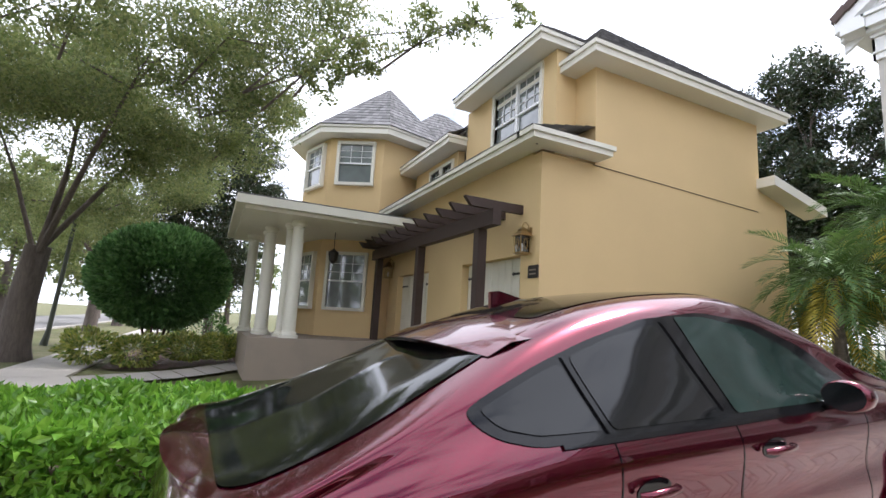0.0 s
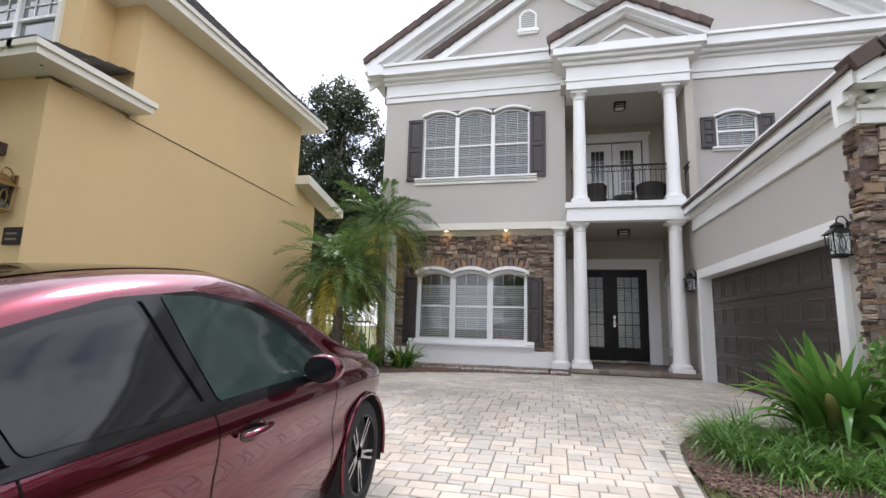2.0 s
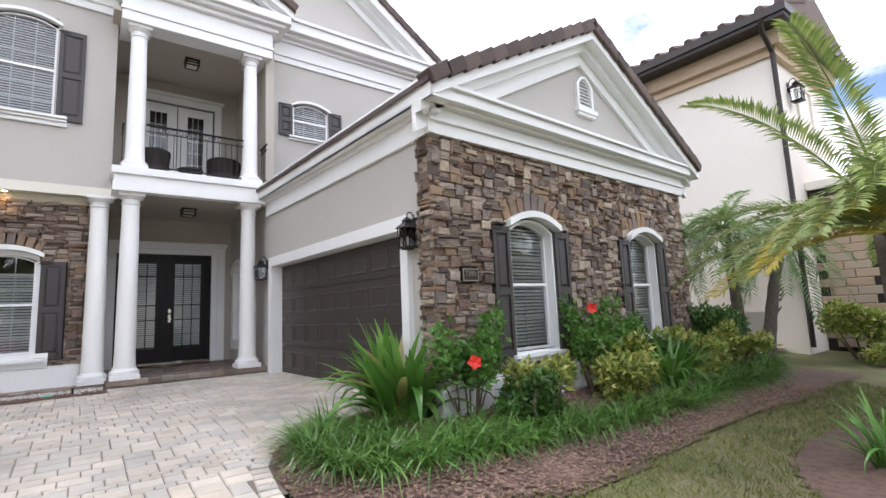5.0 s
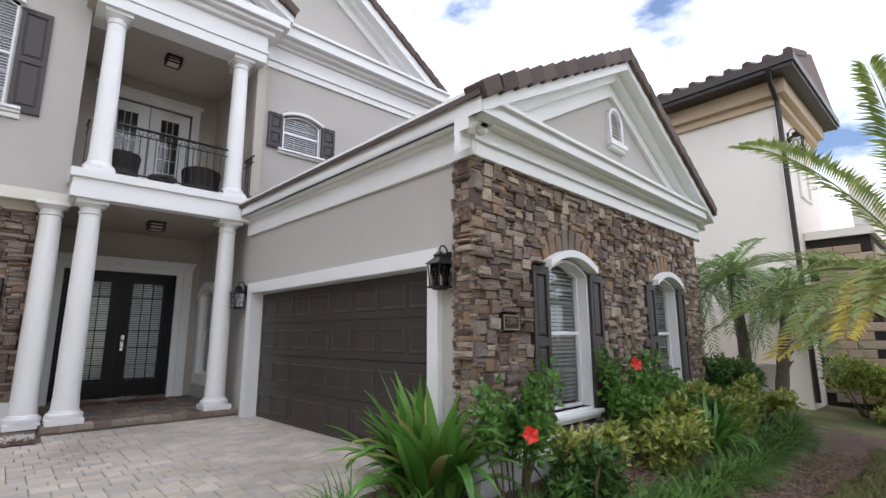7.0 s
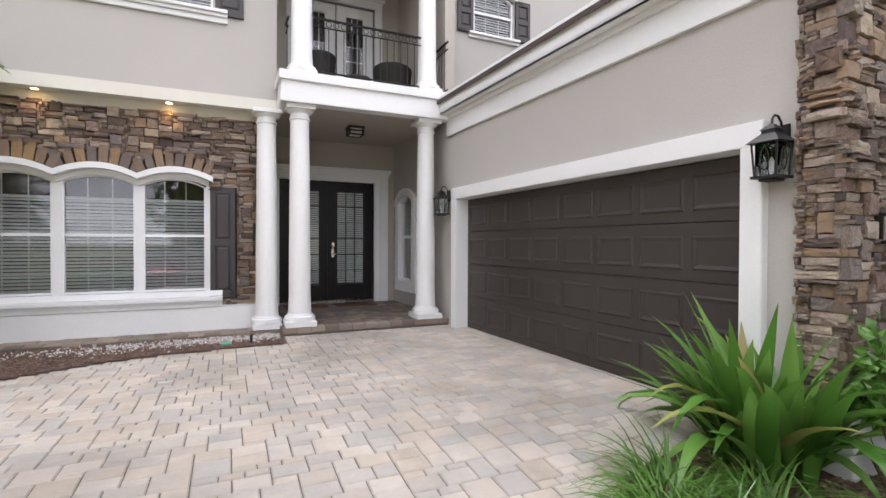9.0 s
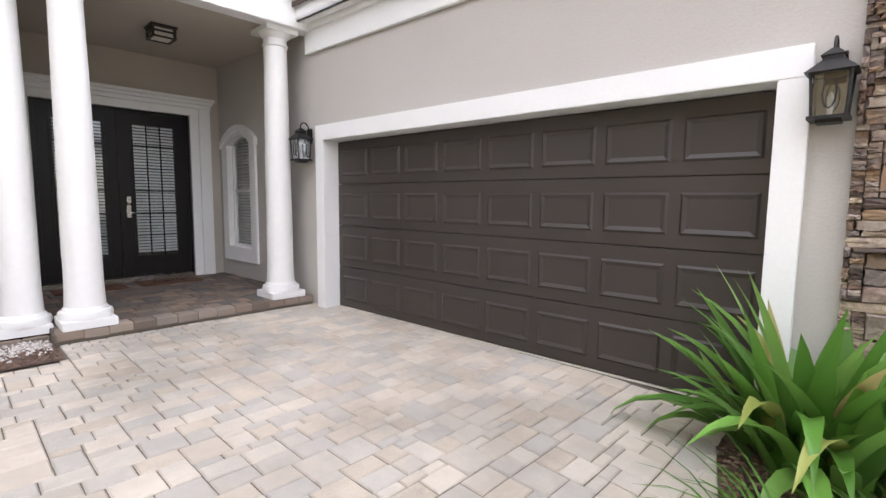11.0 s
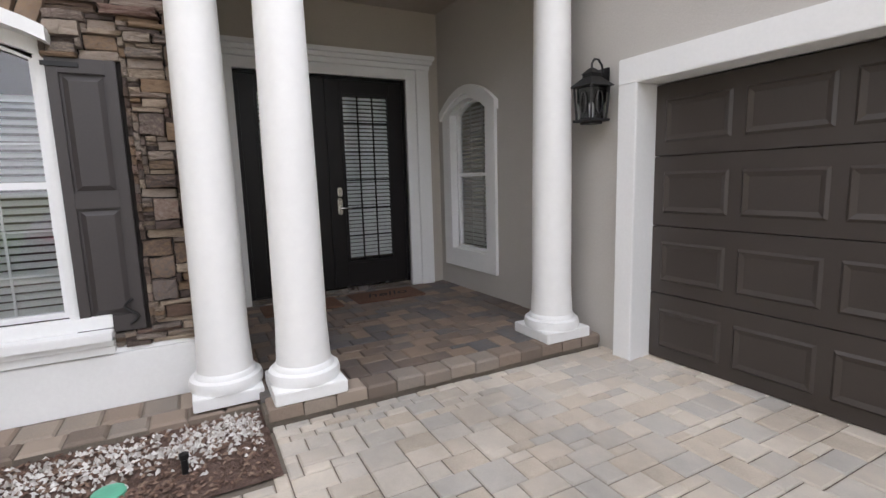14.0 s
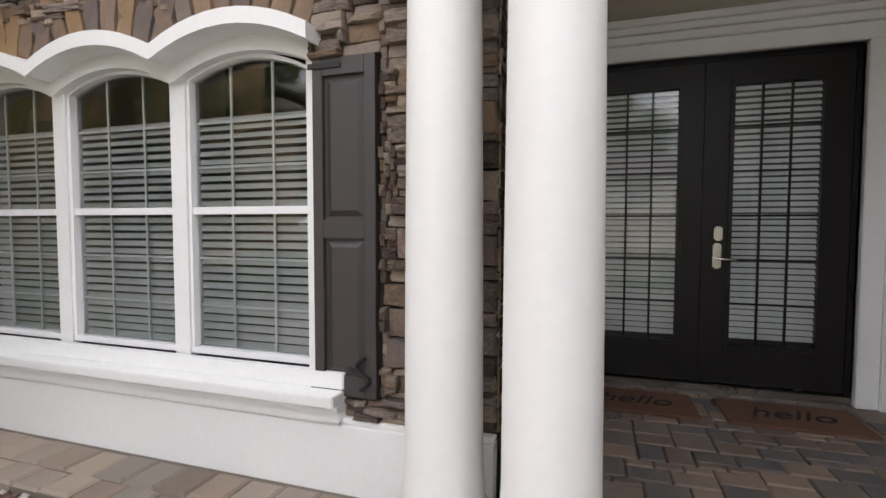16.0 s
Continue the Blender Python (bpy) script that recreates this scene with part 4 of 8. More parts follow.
# concrete walk to the neighbour's porch
bm = BM()
for k in range(14):
    t0, t1 = k / 14, (k + 1) / 14 - 0.004
    p = lambda t: (-1.5 + 6.3 * t, 12.4 + 6.5 * t ** 1.4)
    a, b = p(t0), p(t1)
    z0 = ground_z(a[0])
    vsl = [bm.verts.new(v) for v in ((a[0], a[1], z0 + 0.0), (b[0], b[1], ground_z(b[0]) + 0.0), (b[0] - 0.4, b[1] + 1.4, ground_z(b[0])), (a[0] - 0.4, a[1] + 1.4, z0))]
    bm.faces.new(vsl)
structure("walkway", bm, M_concrete, "pale concrete walkway to the porch", "walkway")

# drive base, beds and lawn
drive = sheet("driveway", -6.9, 13.0, -2.2, DRIVE_Y, M_joint, "pale tumbled concrete paver driveway", "driveway", -0.012, 100, 60,
              lambda x, y: y > drive_edge(x) - 0.05)
sheet("lawn_ground", 2.0, 6.3, -9.5, 0.26, M_grass, "patchy dry lawn soil beside the bed", "ground", -0.022, 90, 120,
      lambda x, y: y < drive_edge(x) - 0.03 and x < lawn_edge(y) + 0.05, 0.0)
sheet("planting_bed", 4.6, 8.35, -9.5, 0.2, M_mulch, "dark brown bark mulch bed along the garage", "planting bed", 0.0, 60, 80,
      lambda x, y: y < drive_edge(x) - 0.02 and x > lawn_edge(y) and x < 7.4 + (1 if y > -1.85 else 0), 0.03)
sheet("planting_bed_far", 7.0, 13.9, -20, -8.0, M_mulch, "dark mulch bed between the houses", "planting bed", 0.0, 30, 30, None, 0.03)
sheet("planting_bed_small", 2.2, 4.6, -6.6, -2.6, M_mulch, "dark mulch island in the lawn", "planting bed", -0.01, 24, 40,
      lambda x, y: ((x - 3.4) / 1.12) ** 2 + ((y + 4.6) / 1.9) ** 2 < 1, 0.03)
sheet("planting_bed_front", 10.0, 13.4, 0.97, 6.2, M_mulch, "dark mulch strip below the front window", "planting bed", 0.0, 60, 80,
      lambda x, y: x > front_edge(y), 0.006)
sheet("planting_bed_side", 4.0, 13.6, 5.1, 9.0, M_mulch, "dark mulch bed between the two houses", "planting bed", 0.0, 40, 30, lambda x, y: x > 6.2 + 0 * y and y < 8.4, 0.03)
sheet("planting_bed_hedge", -1.2, 5.6, 5.15, 7.0, M_mulch, "dark mulch under the hedge", "planting bed", 0.0, 30, 10, None, 0.02)
sheet("planting_bed_neighbour", -1.2, 4.6, 15.6, 24.0, M_mulch, "dark mulch bed around the neighbour's shrubs", "planting bed", -0.01, 20, 20,
      lambda x, y: y > 14.2 + 0.95 * (x + 1.5), 0.03)

# porch floor
bm = BM()
box(bm, 13.06, XB - 0.02, -1.79, 0.98, 0.4, ZP - 0.035)
porch = structure("porch_floor", bm, M_joint, "dark brown paver porch floor with a low step", "floor")
bm = BM()
box(bm, 13.33, XS - 0.09, 0.98, 5.9, 0.4, 0.615)
strip = structure("paver_strip", bm, M_joint, "narrow paver strip along the plinth", "paving")


def paver_mesh(w, d, h=0.05, ch=0.008):
    bm = BM()
    lo = [(-w / 2, -d / 2), (w / 2, -d / 2), (w / 2, d / 2), (-w / 2, d / 2)]
    rings = []
    for inset, z in ((0, -h), (0, -ch), (ch, 0.0)):
        rings.append([bm.verts.new((x - math.copysign(inset, x), y - math.copysign(inset, y), z)) for x, y in lo])
    for a, b in zip(rings, rings[1:]):
        for k in range(4):
            bm.faces.new((a[k], a[(k + 1) % 4], b[(k + 1) % 4], b[k]))
    bm.faces.new(rings[-1])
    return bm


def packed(u0, u1, v0, v1, cell, sizes, blocked, rng):
    """Fill a rectangle with pieces of whole cells, no two of them overlapping."""
    nu, nv = int(round((u1 - u0) / cell)), int(round((v1 - v0) / cell))
    full = np.zeros((nu, nv), bool)
    for i in range(nu):
        for j in range(nv):
            full[i, j] = blocked(u0 + (i + 0.5) * cell, v0 + (j + 0.5) * cell)
    out = []
    for j in range(nv):
        for i in range(nu):
            if full[i, j]:
                continue
            opts = list(sizes)
            rng.shuffle(opts)
            for w, h in opts + [(2, 1), (1, 2), (1, 1)]:
                if i + w <= nu and j + h <= nv and not full[i:i + w, j:j + h].any():
                    full[i:i + w, j:j + h] = True
                    out.append((u0 + i * cell, v0 + j * cell, w * cell, h * cell))
                    break
    return out


def lay(pieces, parent, mat, mat_joined, name, height, near, gap=0.008, label=""):
    """Pavers: those in the near stretch as objects on shared meshes, the rest joined."""
    shared = {}
    rng = random.Random(5)
    vs, fs, count = [], [], 0
    for x, y, w, d in pieces:
        cx, cy = x + w / 2, y + d / 2
        z = height(cx) + rng.uniform(-0.003, 0.003)
        slope = (height(cx + 0.1) - height(cx - 0.1)) / 0.2
        turn = rng.uniform(-0.012, 0.012)
        if near(cx, cy) and count < 300:
            count += 1
            key = (round(w, 3), round(d, 3))
            if key not in shared:
                bm = paver_mesh(w - gap, d - gap)
                bmesh.ops.recalc_face_normals(bm, faces=bm.faces)
                me = bpy.data.meshes.new(name)
                bm.to_mesh(me)
                bm.free()
                me.materials.append(mat)
                shared[key] = me
            o = new(name, shared[key])
            o.parent = parent
            o.matrix_basis = Matrix.Translation((cx, cy, z)) @ Matrix.Rotation(-math.atan(slope), 4, "Y") @ Matrix.Rotation(turn, 4, "Z")
        else:
            b = len(vs)
            c, s = math.cos(turn), math.sin(turn)
            for inset, dz in ((0, -0.05), (0, -0.008), (0.008, 0.0)):
                for sx, sy in ((-1, -1), (1, -1), (1, 1), (-1, 1)):
                    px, py = sx * ((w - gap) / 2 - inset), sy * ((d - gap) / 2 - inset)
                    px, py = px * c - py * s, px * s + py * c
                    vs.append((cx + px, cy + py, z + dz + slope * px))
            for r in (0, 4):
                for k in range(4):
                    fs.append((b + r + k, b + r + (k + 1) % 4, b + r + 4 + (k + 1) % 4, b + r + 4 + k))
            fs.append((b + 8, b + 9, b + 10, b + 11))
    if fs:
        o = mesh_part(name + "_rest", vs, fs, mat_joined, None, label)
        o.parent = parent
        tagged(o, kind="stuff")

# ---- parked car ----
from mathutils.bvhtree import BVHTree

CAR_X, CAR_Y, CAR_PITCH = 0.89, 3.45, -radians(4.5)
CAR_M = Matrix.Translation((CAR_X + 1.1, CAR_Y, ground_z(CAR_X + 1.1))) @ Matrix.Rotation(radians(1.7), 4, "Z") @ Matrix.Rotation(CAR_PITCH, 4, "Y") @ Matrix.Diagonal((0.952, 0.952, 0.975, 1)) @ Matrix.Translation((-1.1, 0, 0))


def car_paint():
    m, n, l, p = nodes_of("car_paint_red")
    tc, nz = n.new("ShaderNodeTexCoord"), n.new("ShaderNodeTexNoise")
    nz.inputs["Scale"].default_value, nz.inputs["Detail"].default_value = 900, 2
    l.new(tc.outputs["Object"], nz.inputs["Vector"])
    r = n.new("ShaderNodeValToRGB")
    r.color_ramp.elements[0].position, r.color_ramp.elements[1].position = 0.35, 0.7
    r.color_ramp.elements[0].color, r.color_ramp.elements[1].color = (0.085, 0.002, 0.012, 1), (0.17, 0.004, 0.026, 1)
    l.new(nz.outputs["Fac"], r.inputs[0])
    l.new(r.outputs[0], p.inputs["Base Color"])
    p.inputs["Metallic"].default_value, p.inputs["Roughness"].default_value = 0.85, 0.22
    p.inputs["Coat Weight"].default_value, p.inputs["Coat Roughness"].default_value = 1.0, 0.02
    p.inputs["Coat IOR"].default_value = 1.5
    return m


M_carpaint = car_paint()
M_gloss = surface("gloss_black_trim", (0.008, 0.008, 0.009), 0.08, vary=0.1, fine=60, bump=0.0, spec=0.3)
M_tint = surface("privacy_glass", (0.004, 0.0045, 0.005), 0.02, vary=0.05, fine=10, bump=0.0, spec=0.45, coat=0.0)
M_frontglass = surface("green_door_glass", (0.020, 0.036, 0.031), 0.02, vary=0.25, big=2.5, fine=4, bump=0.0, spec=0.35, coat=0.0)
M_tyre = surface("tyre_rubber", (0.018, 0.018, 0.019), 0.8, vary=0.2, fine=80, bump=0.3)
M_rim = surface("machined_alloy", (0.40, 0.40, 0.42), 0.22, metal=1.0, vary=0.06, fine=60, bump=0.02)
M_rimdark = surface("alloy_dark", (0.03, 0.03, 0.032), 0.35, metal=0.5, vary=0.1, fine=60, bump=0.02)
M_taillight = surface("tail_light_red", (0.10, 0.004, 0.006), 0.08, vary=0.2, fine=30, bump=0.0, coat=1.0)
M_seat = surface("pale_leather", (0.45, 0.43, 0.40), 0.6, vary=0.06, fine=60, bump=0.1)

XS_ = [0.0, 0.06, 0.16, 0.35, 0.7, 1.1, 1.5, 2.0, 2.6, 3.0, 3.4, 3.75, 4.1, 4.45, 4.72, 4.87, 4.93]
ZB_ = [0.78, 0.90, 0.96, 1.00, 1.06, 1.09, 1.095, 1.08, 1.06, 1.05, 1.04, 1.03, 1.01, 0.96, 0.88, 0.76, 0.66]
WB_ = [0.74, 0.86, 0.92, 0.96, 0.995, 1.0, 0.985, 0.975, 0.975, 0.98, 0.985, 0.99, 0.985, 0.95, 0.84, 0.68, 0.56]
ZR_ = [0.84, 1.02, 1.09, 1.11, 1.22, 1.38, 1.53, 1.645, 1.69, 1.665, 1.51, 1.27, 1.15, 1.08, 0.98, 0.85, 0.73]
WR_ = [0.62, 0.74, 0.79, 0.78, 0.72, 0.65, 0.60, 0.59, 0.60, 0.61, 0.66, 0.76, 0.76, 0.72, 0.62, 0.48, 0.38]


def smooth_at(xs, ys, x):
    i = int(np.clip(np.searchsorted(xs, x) - 1, 0, len(xs) - 2))
    def slope(k):
        k0, k1 = max(k - 1, 0), min(k + 1, len(xs) - 1)
        return (ys[k1] - ys[k0]) / (xs[k1] - xs[k0])
    h = xs[i + 1] - xs[i]
    t = (x - xs[i]) / h
    return ((2 * t ** 3 - 3 * t * t + 1) * ys[i] + (t ** 3 - 2 * t * t + t) * h * slope(i) + (-2 * t ** 3 + 3 * t * t) * ys[i + 1] + (t ** 3 - t * t) * h * slope(i + 1))


def car_section(x, nv=44):
    zb, wb, zr, wr = (smooth_at(XS_, a, x) for a in (ZB_, WB_, ZR_, WR_))
    zr = max(zr, zb + 0.05)
    low = 0.27 + 0.10 * max(0, (0.5 - x) / 0.5) + 0.05 * max(0, (x - 4.4) / 0.5)
    k = [(wb * 0.90, low), (wb * 0.955, low + (zb - low) * 0.18), (wb * 0.985, low + (zb - low) * 0.42), (wb * 0.972, low + (zb - low) * 0.62), (wb * 1.0, low + (zb - low) * 0.86), (wb * 0.972, zb),
         (wb * 0.94 * 0.62 + wr * 0.38 + 0.015, zb + (zr - zb) * 0.40), (wr * 1.16, zb + (zr - zb) * 0.76), (wr, zb + (zr - zb) * 0.90), (wr * 0.78, zb + (zr - zb) * 0.965), (wr * 0.4, zr - 0.006), (0, zr)]
    s = list(range(len(k)))
    ky, kz = [p[0] for p in k], [p[1] for p in k]
    return [(smooth_at(s, ky, v), smooth_at(s, kz, v)) for v in np.linspace(0, len(k) - 1, nv)]


AXLES = (1.10, 4.07)
stations = np.linspace(0, 4.93, 150)
bm = BM()
grid = []
for x in stations:
    sec = car_section(float(x))
    row = [bm.verts.new((x, -y, z)) for y, z in sec] + [bm.verts.new((x, y, z)) for y, z in sec[-2::-1]]
    grid.append(row)
for a, b in zip(grid, grid[1:]):
    for k in range(len(a) - 1):
        cx, cz = (a[k].co.x + b[k].co.x) / 2, (a[k].co.z + a[k + 1].co.z) / 2
        if abs(a[k].co.y) > 0.6 and any(math.hypot(cx - w, cz - 0.385) < 0.425 for w in AXLES):
            continue
        bm.faces.new((a[k], b[k], b[k + 1], a[k + 1]))
bm.faces.new(grid[0])
bm.faces.new(grid[-1])
bm.normal_update()
full = BVHTree.FromBMesh(bm)
car = thing("car", (CAR_X + 1.1, CAR_Y, ground_z(CAR_X + 1.1)), "dark metallic red coupe-shaped sport utility car parked on pavers", "car")
bmesh.ops.transform(bm, matrix=CAR_M, verts=bm.verts)
car_body = part("body", bm, M_carpaint, car, smooth="all")


def patch(name, outline, side, lift, material, parent, label="", n=26, smooth=True):
    """A panel laid on the body: outline in (x, z) for a flank, in (x, y) from above, in (y, z) from behind."""
    o = np.array(outline)
    lo, hi = o.min(0), o.max(0)
    bm = BM()
    f = bm.faces.new([bm.verts.new((p[0], p[1], 0)) for p in outline])
    for ax in (0, 1):
        for k in range(1, n):
            c = lo[ax] + (hi[ax] - lo[ax]) * k / n
            co, no = ((c, 0, 0), (1, 0, 0)) if ax == 0 else ((0, c, 0), (0, 1, 0))
            bmesh.ops.bisect_plane(bm, geom=list(bm.verts) + list(bm.edges) + list(bm.faces), plane_co=co, plane_no=no)
    for v in bm.verts:
        a, b = v.co.x, v.co.y
        if side == "top":
            src, way = Vector((a, b, 3)), Vector((0, 0, -1))
        elif side == "rear":
            src, way = Vector((-2, a, b)), Vector((1, 0, 0))
        else:
            src, way = Vector((a, 3 * side, b)), Vector((0, -side, 0))
        hit, nor, _, _ = full.ray_cast(src, way)
        if hit is None:
            v.co = src + way * 2.2
        else:
            if nor.dot(way) > 0:
                nor = -nor
            v.co = hit + nor * lift
    bmesh.ops.transform(bm, matrix=CAR_M, verts=bm.verts)
    return part(name, bm, material, parent, label, smooth="all")


def rounded(pts, r=0.05, n=5):
    out = []
    for i, p in enumerate(pts):
        p, a, b = Vector(p), Vector(pts[i - 1]), Vector(pts[(i + 1) % len(pts)])
        q0, q1 = p + (a - p).normalized() * min(r, (a - p).length * 0.45), p + (b - p).normalized() * min(r, (b - p).length * 0.45)
        for k in range(n + 1):
            t = k / n
            out.append(tuple(q0 * (1 - t) ** 2 + p * 2 * t * (1 - t) + q1 * t * t))
    return out


for side in (-1, 1):
    patch("window_trim", rounded([(1.0, 1.245), (1.08, 1.165), (1.24, 1.125), (2.4, 1.085), (3.62, 1.06), (3.66, 1.10), (3.30, 1.36), (2.95, 1.505), (2.55, 1.565), (2.1, 1.54), (1.7, 1.455), (1.4, 1.375), (1.14, 1.295)], 0.06), side, 0.004, M_gloss, car_body, "gloss black window surround")
    patch("quarter_window", rounded([(1.07, 1.245), (1.13, 1.185), (1.26, 1.155), (1.555, 1.14), (1.515, 1.375), (1.36, 1.335), (1.18, 1.28)], 0.03), side, 0.008, M_tint, car_body, "dark privacy glass")
    patch("rear_door_window", rounded([(1.62, 1.135), (2.29, 1.11), (2.18, 1.515), (1.85, 1.465), (1.575, 1.395)], 0.03), side, 0.008, M_tint, car_body, "dark privacy glass")
    patch("front_door_window", rounded([(2.42, 1.11), (3.46, 1.085), (3.20, 1.33), (2.88, 1.475), (2.55, 1.54), (2.33, 1.545)], 0.03), side, 0.008, M_frontglass, car_body, "green tinted door glass")
    for x0, x1 in ((1.59, 1.545), (2.345, 2.23)):
        patch("pillar_strip", [(x0 - 0.012, 1.13), (x0 + 0.012, 1.13), (x1 + 0.012, 1.53 if x0 > 2 else 1.40), (x1 - 0.012, 1.53 if x0 > 2 else 1.40)], side, 0.014, M_gloss, car_body, "", 8)
    patch("belt_strip", [(1.34, 1.107), (2.4, 1.066), (3.55, 1.045), (3.55, 1.06), (2.4, 1.084), (1.34, 1.124)], side, 0.010, M_gloss, car_body, "satin dark belt moulding", 30)
    for xx, z0, z1 in ((1.60, 0.42, 1.11), (2.38, 0.36, 1.07), (3.52, 0.36, 1.03)):
        patch("door_seam", [(xx - 0.10 * (z0 < 0.4) * 0 - 0.004, z0), (xx + 0.004, z0), (xx + 0.004, z1), (xx - 0.004, z1)], side, 0.0025, M_gloss, car_body, "", 12)
    for hx, hz in ((1.78, 0.905), (2.62, 0.945)):
        cup = [(hx + 0.10 * math.cos(2 * math.pi * k / 20), hz + 0.045 * math.sin(2 * math.pi * k / 20)) for k in range(20)]
        patch("handle_cup", cup, side, 0.003, M_gloss, car_body, "", 8)
        bm = BM()
        y = -1.03 if side < 0 else 1.03
        pts = [(hx - 0.105, y * 0.965, hz + 0.002), (hx - 0.08, y * 0.99, hz + 0.005), (hx, y * 1.0, hz + 0.008), (hx + 0.08, y * 0.99, hz + 0.005), (hx + 0.105, y * 0.965, hz + 0.002)]
        tube(bm, pts, [0.012, 0.017, 0.018, 0.017, 0.012], 10)
        bmesh.ops.transform(bm, matrix=CAR_M, verts=bm.verts)
        part("door_handle", bm, M_carpaint, car_body, smooth=True)
    # mirror
    bm = BM()
    bmesh.ops.create_uvsphere(bm, u_segments=20, v_segments=12, radius=1.0)
    for v in bm.verts:
        c = v.co
        c.x, c.y, c.z = 3.15 + 0.075 * c.x + (0.03 if c.x > 0 else 0), side * (1.06 + 0.115 * c.y), 1.145 + 0.085 * c.z * (1 if c.z < 0 else 0.9)
        c.x = max(c.x, 3.115)
    bmesh.ops.transform(bm, matrix=CAR_M, verts=bm.verts)
    mir = part("wing_mirror", bm, M_carpaint, car, smooth=True)
    bm = BM()
    ring_pts = [(side * (1.06 + 0.098 * math.cos(a)), 1.142 + 0.070 * math.sin(a)) for a in np.linspace(0, 2 * math.pi, 20, endpoint=False)]
    bm.faces.new([bm.verts.new((3.108, p[0], p[1])) for p in ring_pts])
    bmesh.ops.transform(bm, matrix=CAR_M, verts=bm.verts)
    part("mirror_glass", bm, M_tint, mir, "mirror glass")
    bm = BM()
    tube(bm, [(3.20, side * 0.86, 1.06), (3.17, side * 0.98, 1.085)], 0.025, 8)
    bmesh.ops.transform(bm, matrix=CAR_M, verts=bm.verts)
    part("mirror_arm", bm, M_gloss, mir)
    # wheels
    for ax in AXLES:
        y0 = side * 0.97
        bm = BM()
        prof = [(0.275, 0.0), (0.30, 0.0), (0.36, -0.012), (0.382, -0.05), (0.385, -0.16), (0.37, -0.24), (0.28, -0.26)]
        seg = 40
        rows = [[bm.verts.new((ax + r * math.cos(2 * math.pi * k / seg), y0 + side * d, 0.385 + r * math.sin(2 * math.pi * k / seg))) for k in range(seg)] for r, d in prof]
        for a, b in zip(rows, rows[1:]):
            for k in range(seg):
                bm.faces.new((a[k], a[(k + 1) % seg], b[(k + 1) % seg], b[k]))
        bmesh.ops.transform(bm, matrix=CAR_M, verts=bm.verts)
        wheel = part("wheel", bm, M_tyre, car, "low profile black tyre on an alloy rim", smooth=True)
        bm = BM()
        prof = [(0.278, -0.002), (0.262, -0.006), (0.255, -0.05), (0.10, -0.08), (0.0, -0.08)]
        rows = [[bm.verts.new((ax + r * math.cos(2 * math.pi * k / seg), y0 + side * d, 0.385 + r * math.sin(2 * math.pi * k / seg))) for k in range(seg)] for r, d in prof[:-1]]
        for a, b in zip(rows, rows[1:]):
            for k in range(seg):
                bm.faces.new((a[k], a[(k + 1) % seg], b[(k + 1) % seg], b[k]))
        bm.faces.new(rows[-1])
        bmesh.ops.transform(bm, matrix=CAR_M, verts=bm.verts)
        part("rim", bm, M_rimdark, wheel, "dark alloy rim barrel", smooth=True)
        for k in range(10):
            a0 = 2 * math.pi * k / 10 + (0.10 if k % 2 else -0.10)
            bm = BM()
            pts = []
            for r, wd in ((0.05, 0.016), (0.14, 0.008), (0.27, 0.010)):
                c, s = math.cos(a0 + (0.12 if k % 2 else -0.12) * (r - 0.05) / 0.22), math.sin(a0 + (0.12 if k % 2 else -0.12) * (r - 0.05) / 0.22)
                pts.append([(ax + r * c - wd * s, y0 + side * (-0.012 - 0.02 * (0.27 - r) / 0.22), 0.385 + r * s + wd * c), (ax + r * c + wd * s, y0 + side * (-0.012 - 0.02 * (0.27 - r) / 0.22), 0.385 + r * s - wd * c)])
            vv = [[bm.verts.new(q) for q in p] + [bm.verts.new((q[0], q[1] - side * 0.03, q[2])) for q in p[::-1]] for p in pts]
            for a, b in zip(vv, vv[1:]):
                for i in range(4):
                    bm.faces.new((a[i], a[(i + 1) % 4], b[(i + 1) % 4], b[i]))
            bmesh.ops.transform(bm, matrix=CAR_M, verts=bm.verts)
            part("spoke", bm, M_rim, wheel)
        bm = BM()
        arcp = [(ax + 0.425 * math.cos(a), side * 0.985, 0.385 + 0.425 * math.sin(a)) for a in np.linspace(-0.28, math.pi + 0.28, 30)]
        tube(bm, arcp, 0.014, 8)
        bmesh.ops.transform(bm, matrix=CAR_M, verts=bm.verts)
        part("arch_lip", bm, M_carpaint, car_body, smooth=True)
        bm = BM()
        arcs = [[bm.verts.new((ax + 0.43 * math.cos(a), side * d, 0.385 + 0.43 * math.sin(a))) for a in np.linspace(-0.4, math.pi + 0.4, 24)] for d in (0.97, 0.6)]
        for k in range(23):
            bm.faces.new((arcs[0][k], arcs[0][k + 1], arcs[1][k + 1], arcs[1][k]))
        bm.faces.new(arcs[1])
        bmesh.ops.transform(bm, matrix=CAR_M, verts=bm.verts)
        part("wheel_well", bm, M_tyre, car)
# rear screen, roof glass, spoilers, lamps, fin
patch("rear_window", rounded([(0.22, -0.72), (0.22, 0.72), (0.6, 0.70), (1.34, 0.57), (1.34, -0.57), (0.6, -0.70)], 0.08), "top", 0.006, M_tint, car_body, "wide dark rear screen", 30)
patch("roof_glass", rounded([(1.62, -0.44), (3.02, -0.47), (3.02, 0.47), (1.62, 0.44)], 0.06), "top", 0.004, M_tint, car_body, "dark panoramic roof glass", 24)
patch("windscreen", rounded([(3.12, -0.56), (3.74, -0.70), (3.74, 0.70), (3.12, 0.56)], 0.06), "top", 0.006, M_tint, car_body, "dark windscreen", 24)
bm = BM()
N = 24
lines = []
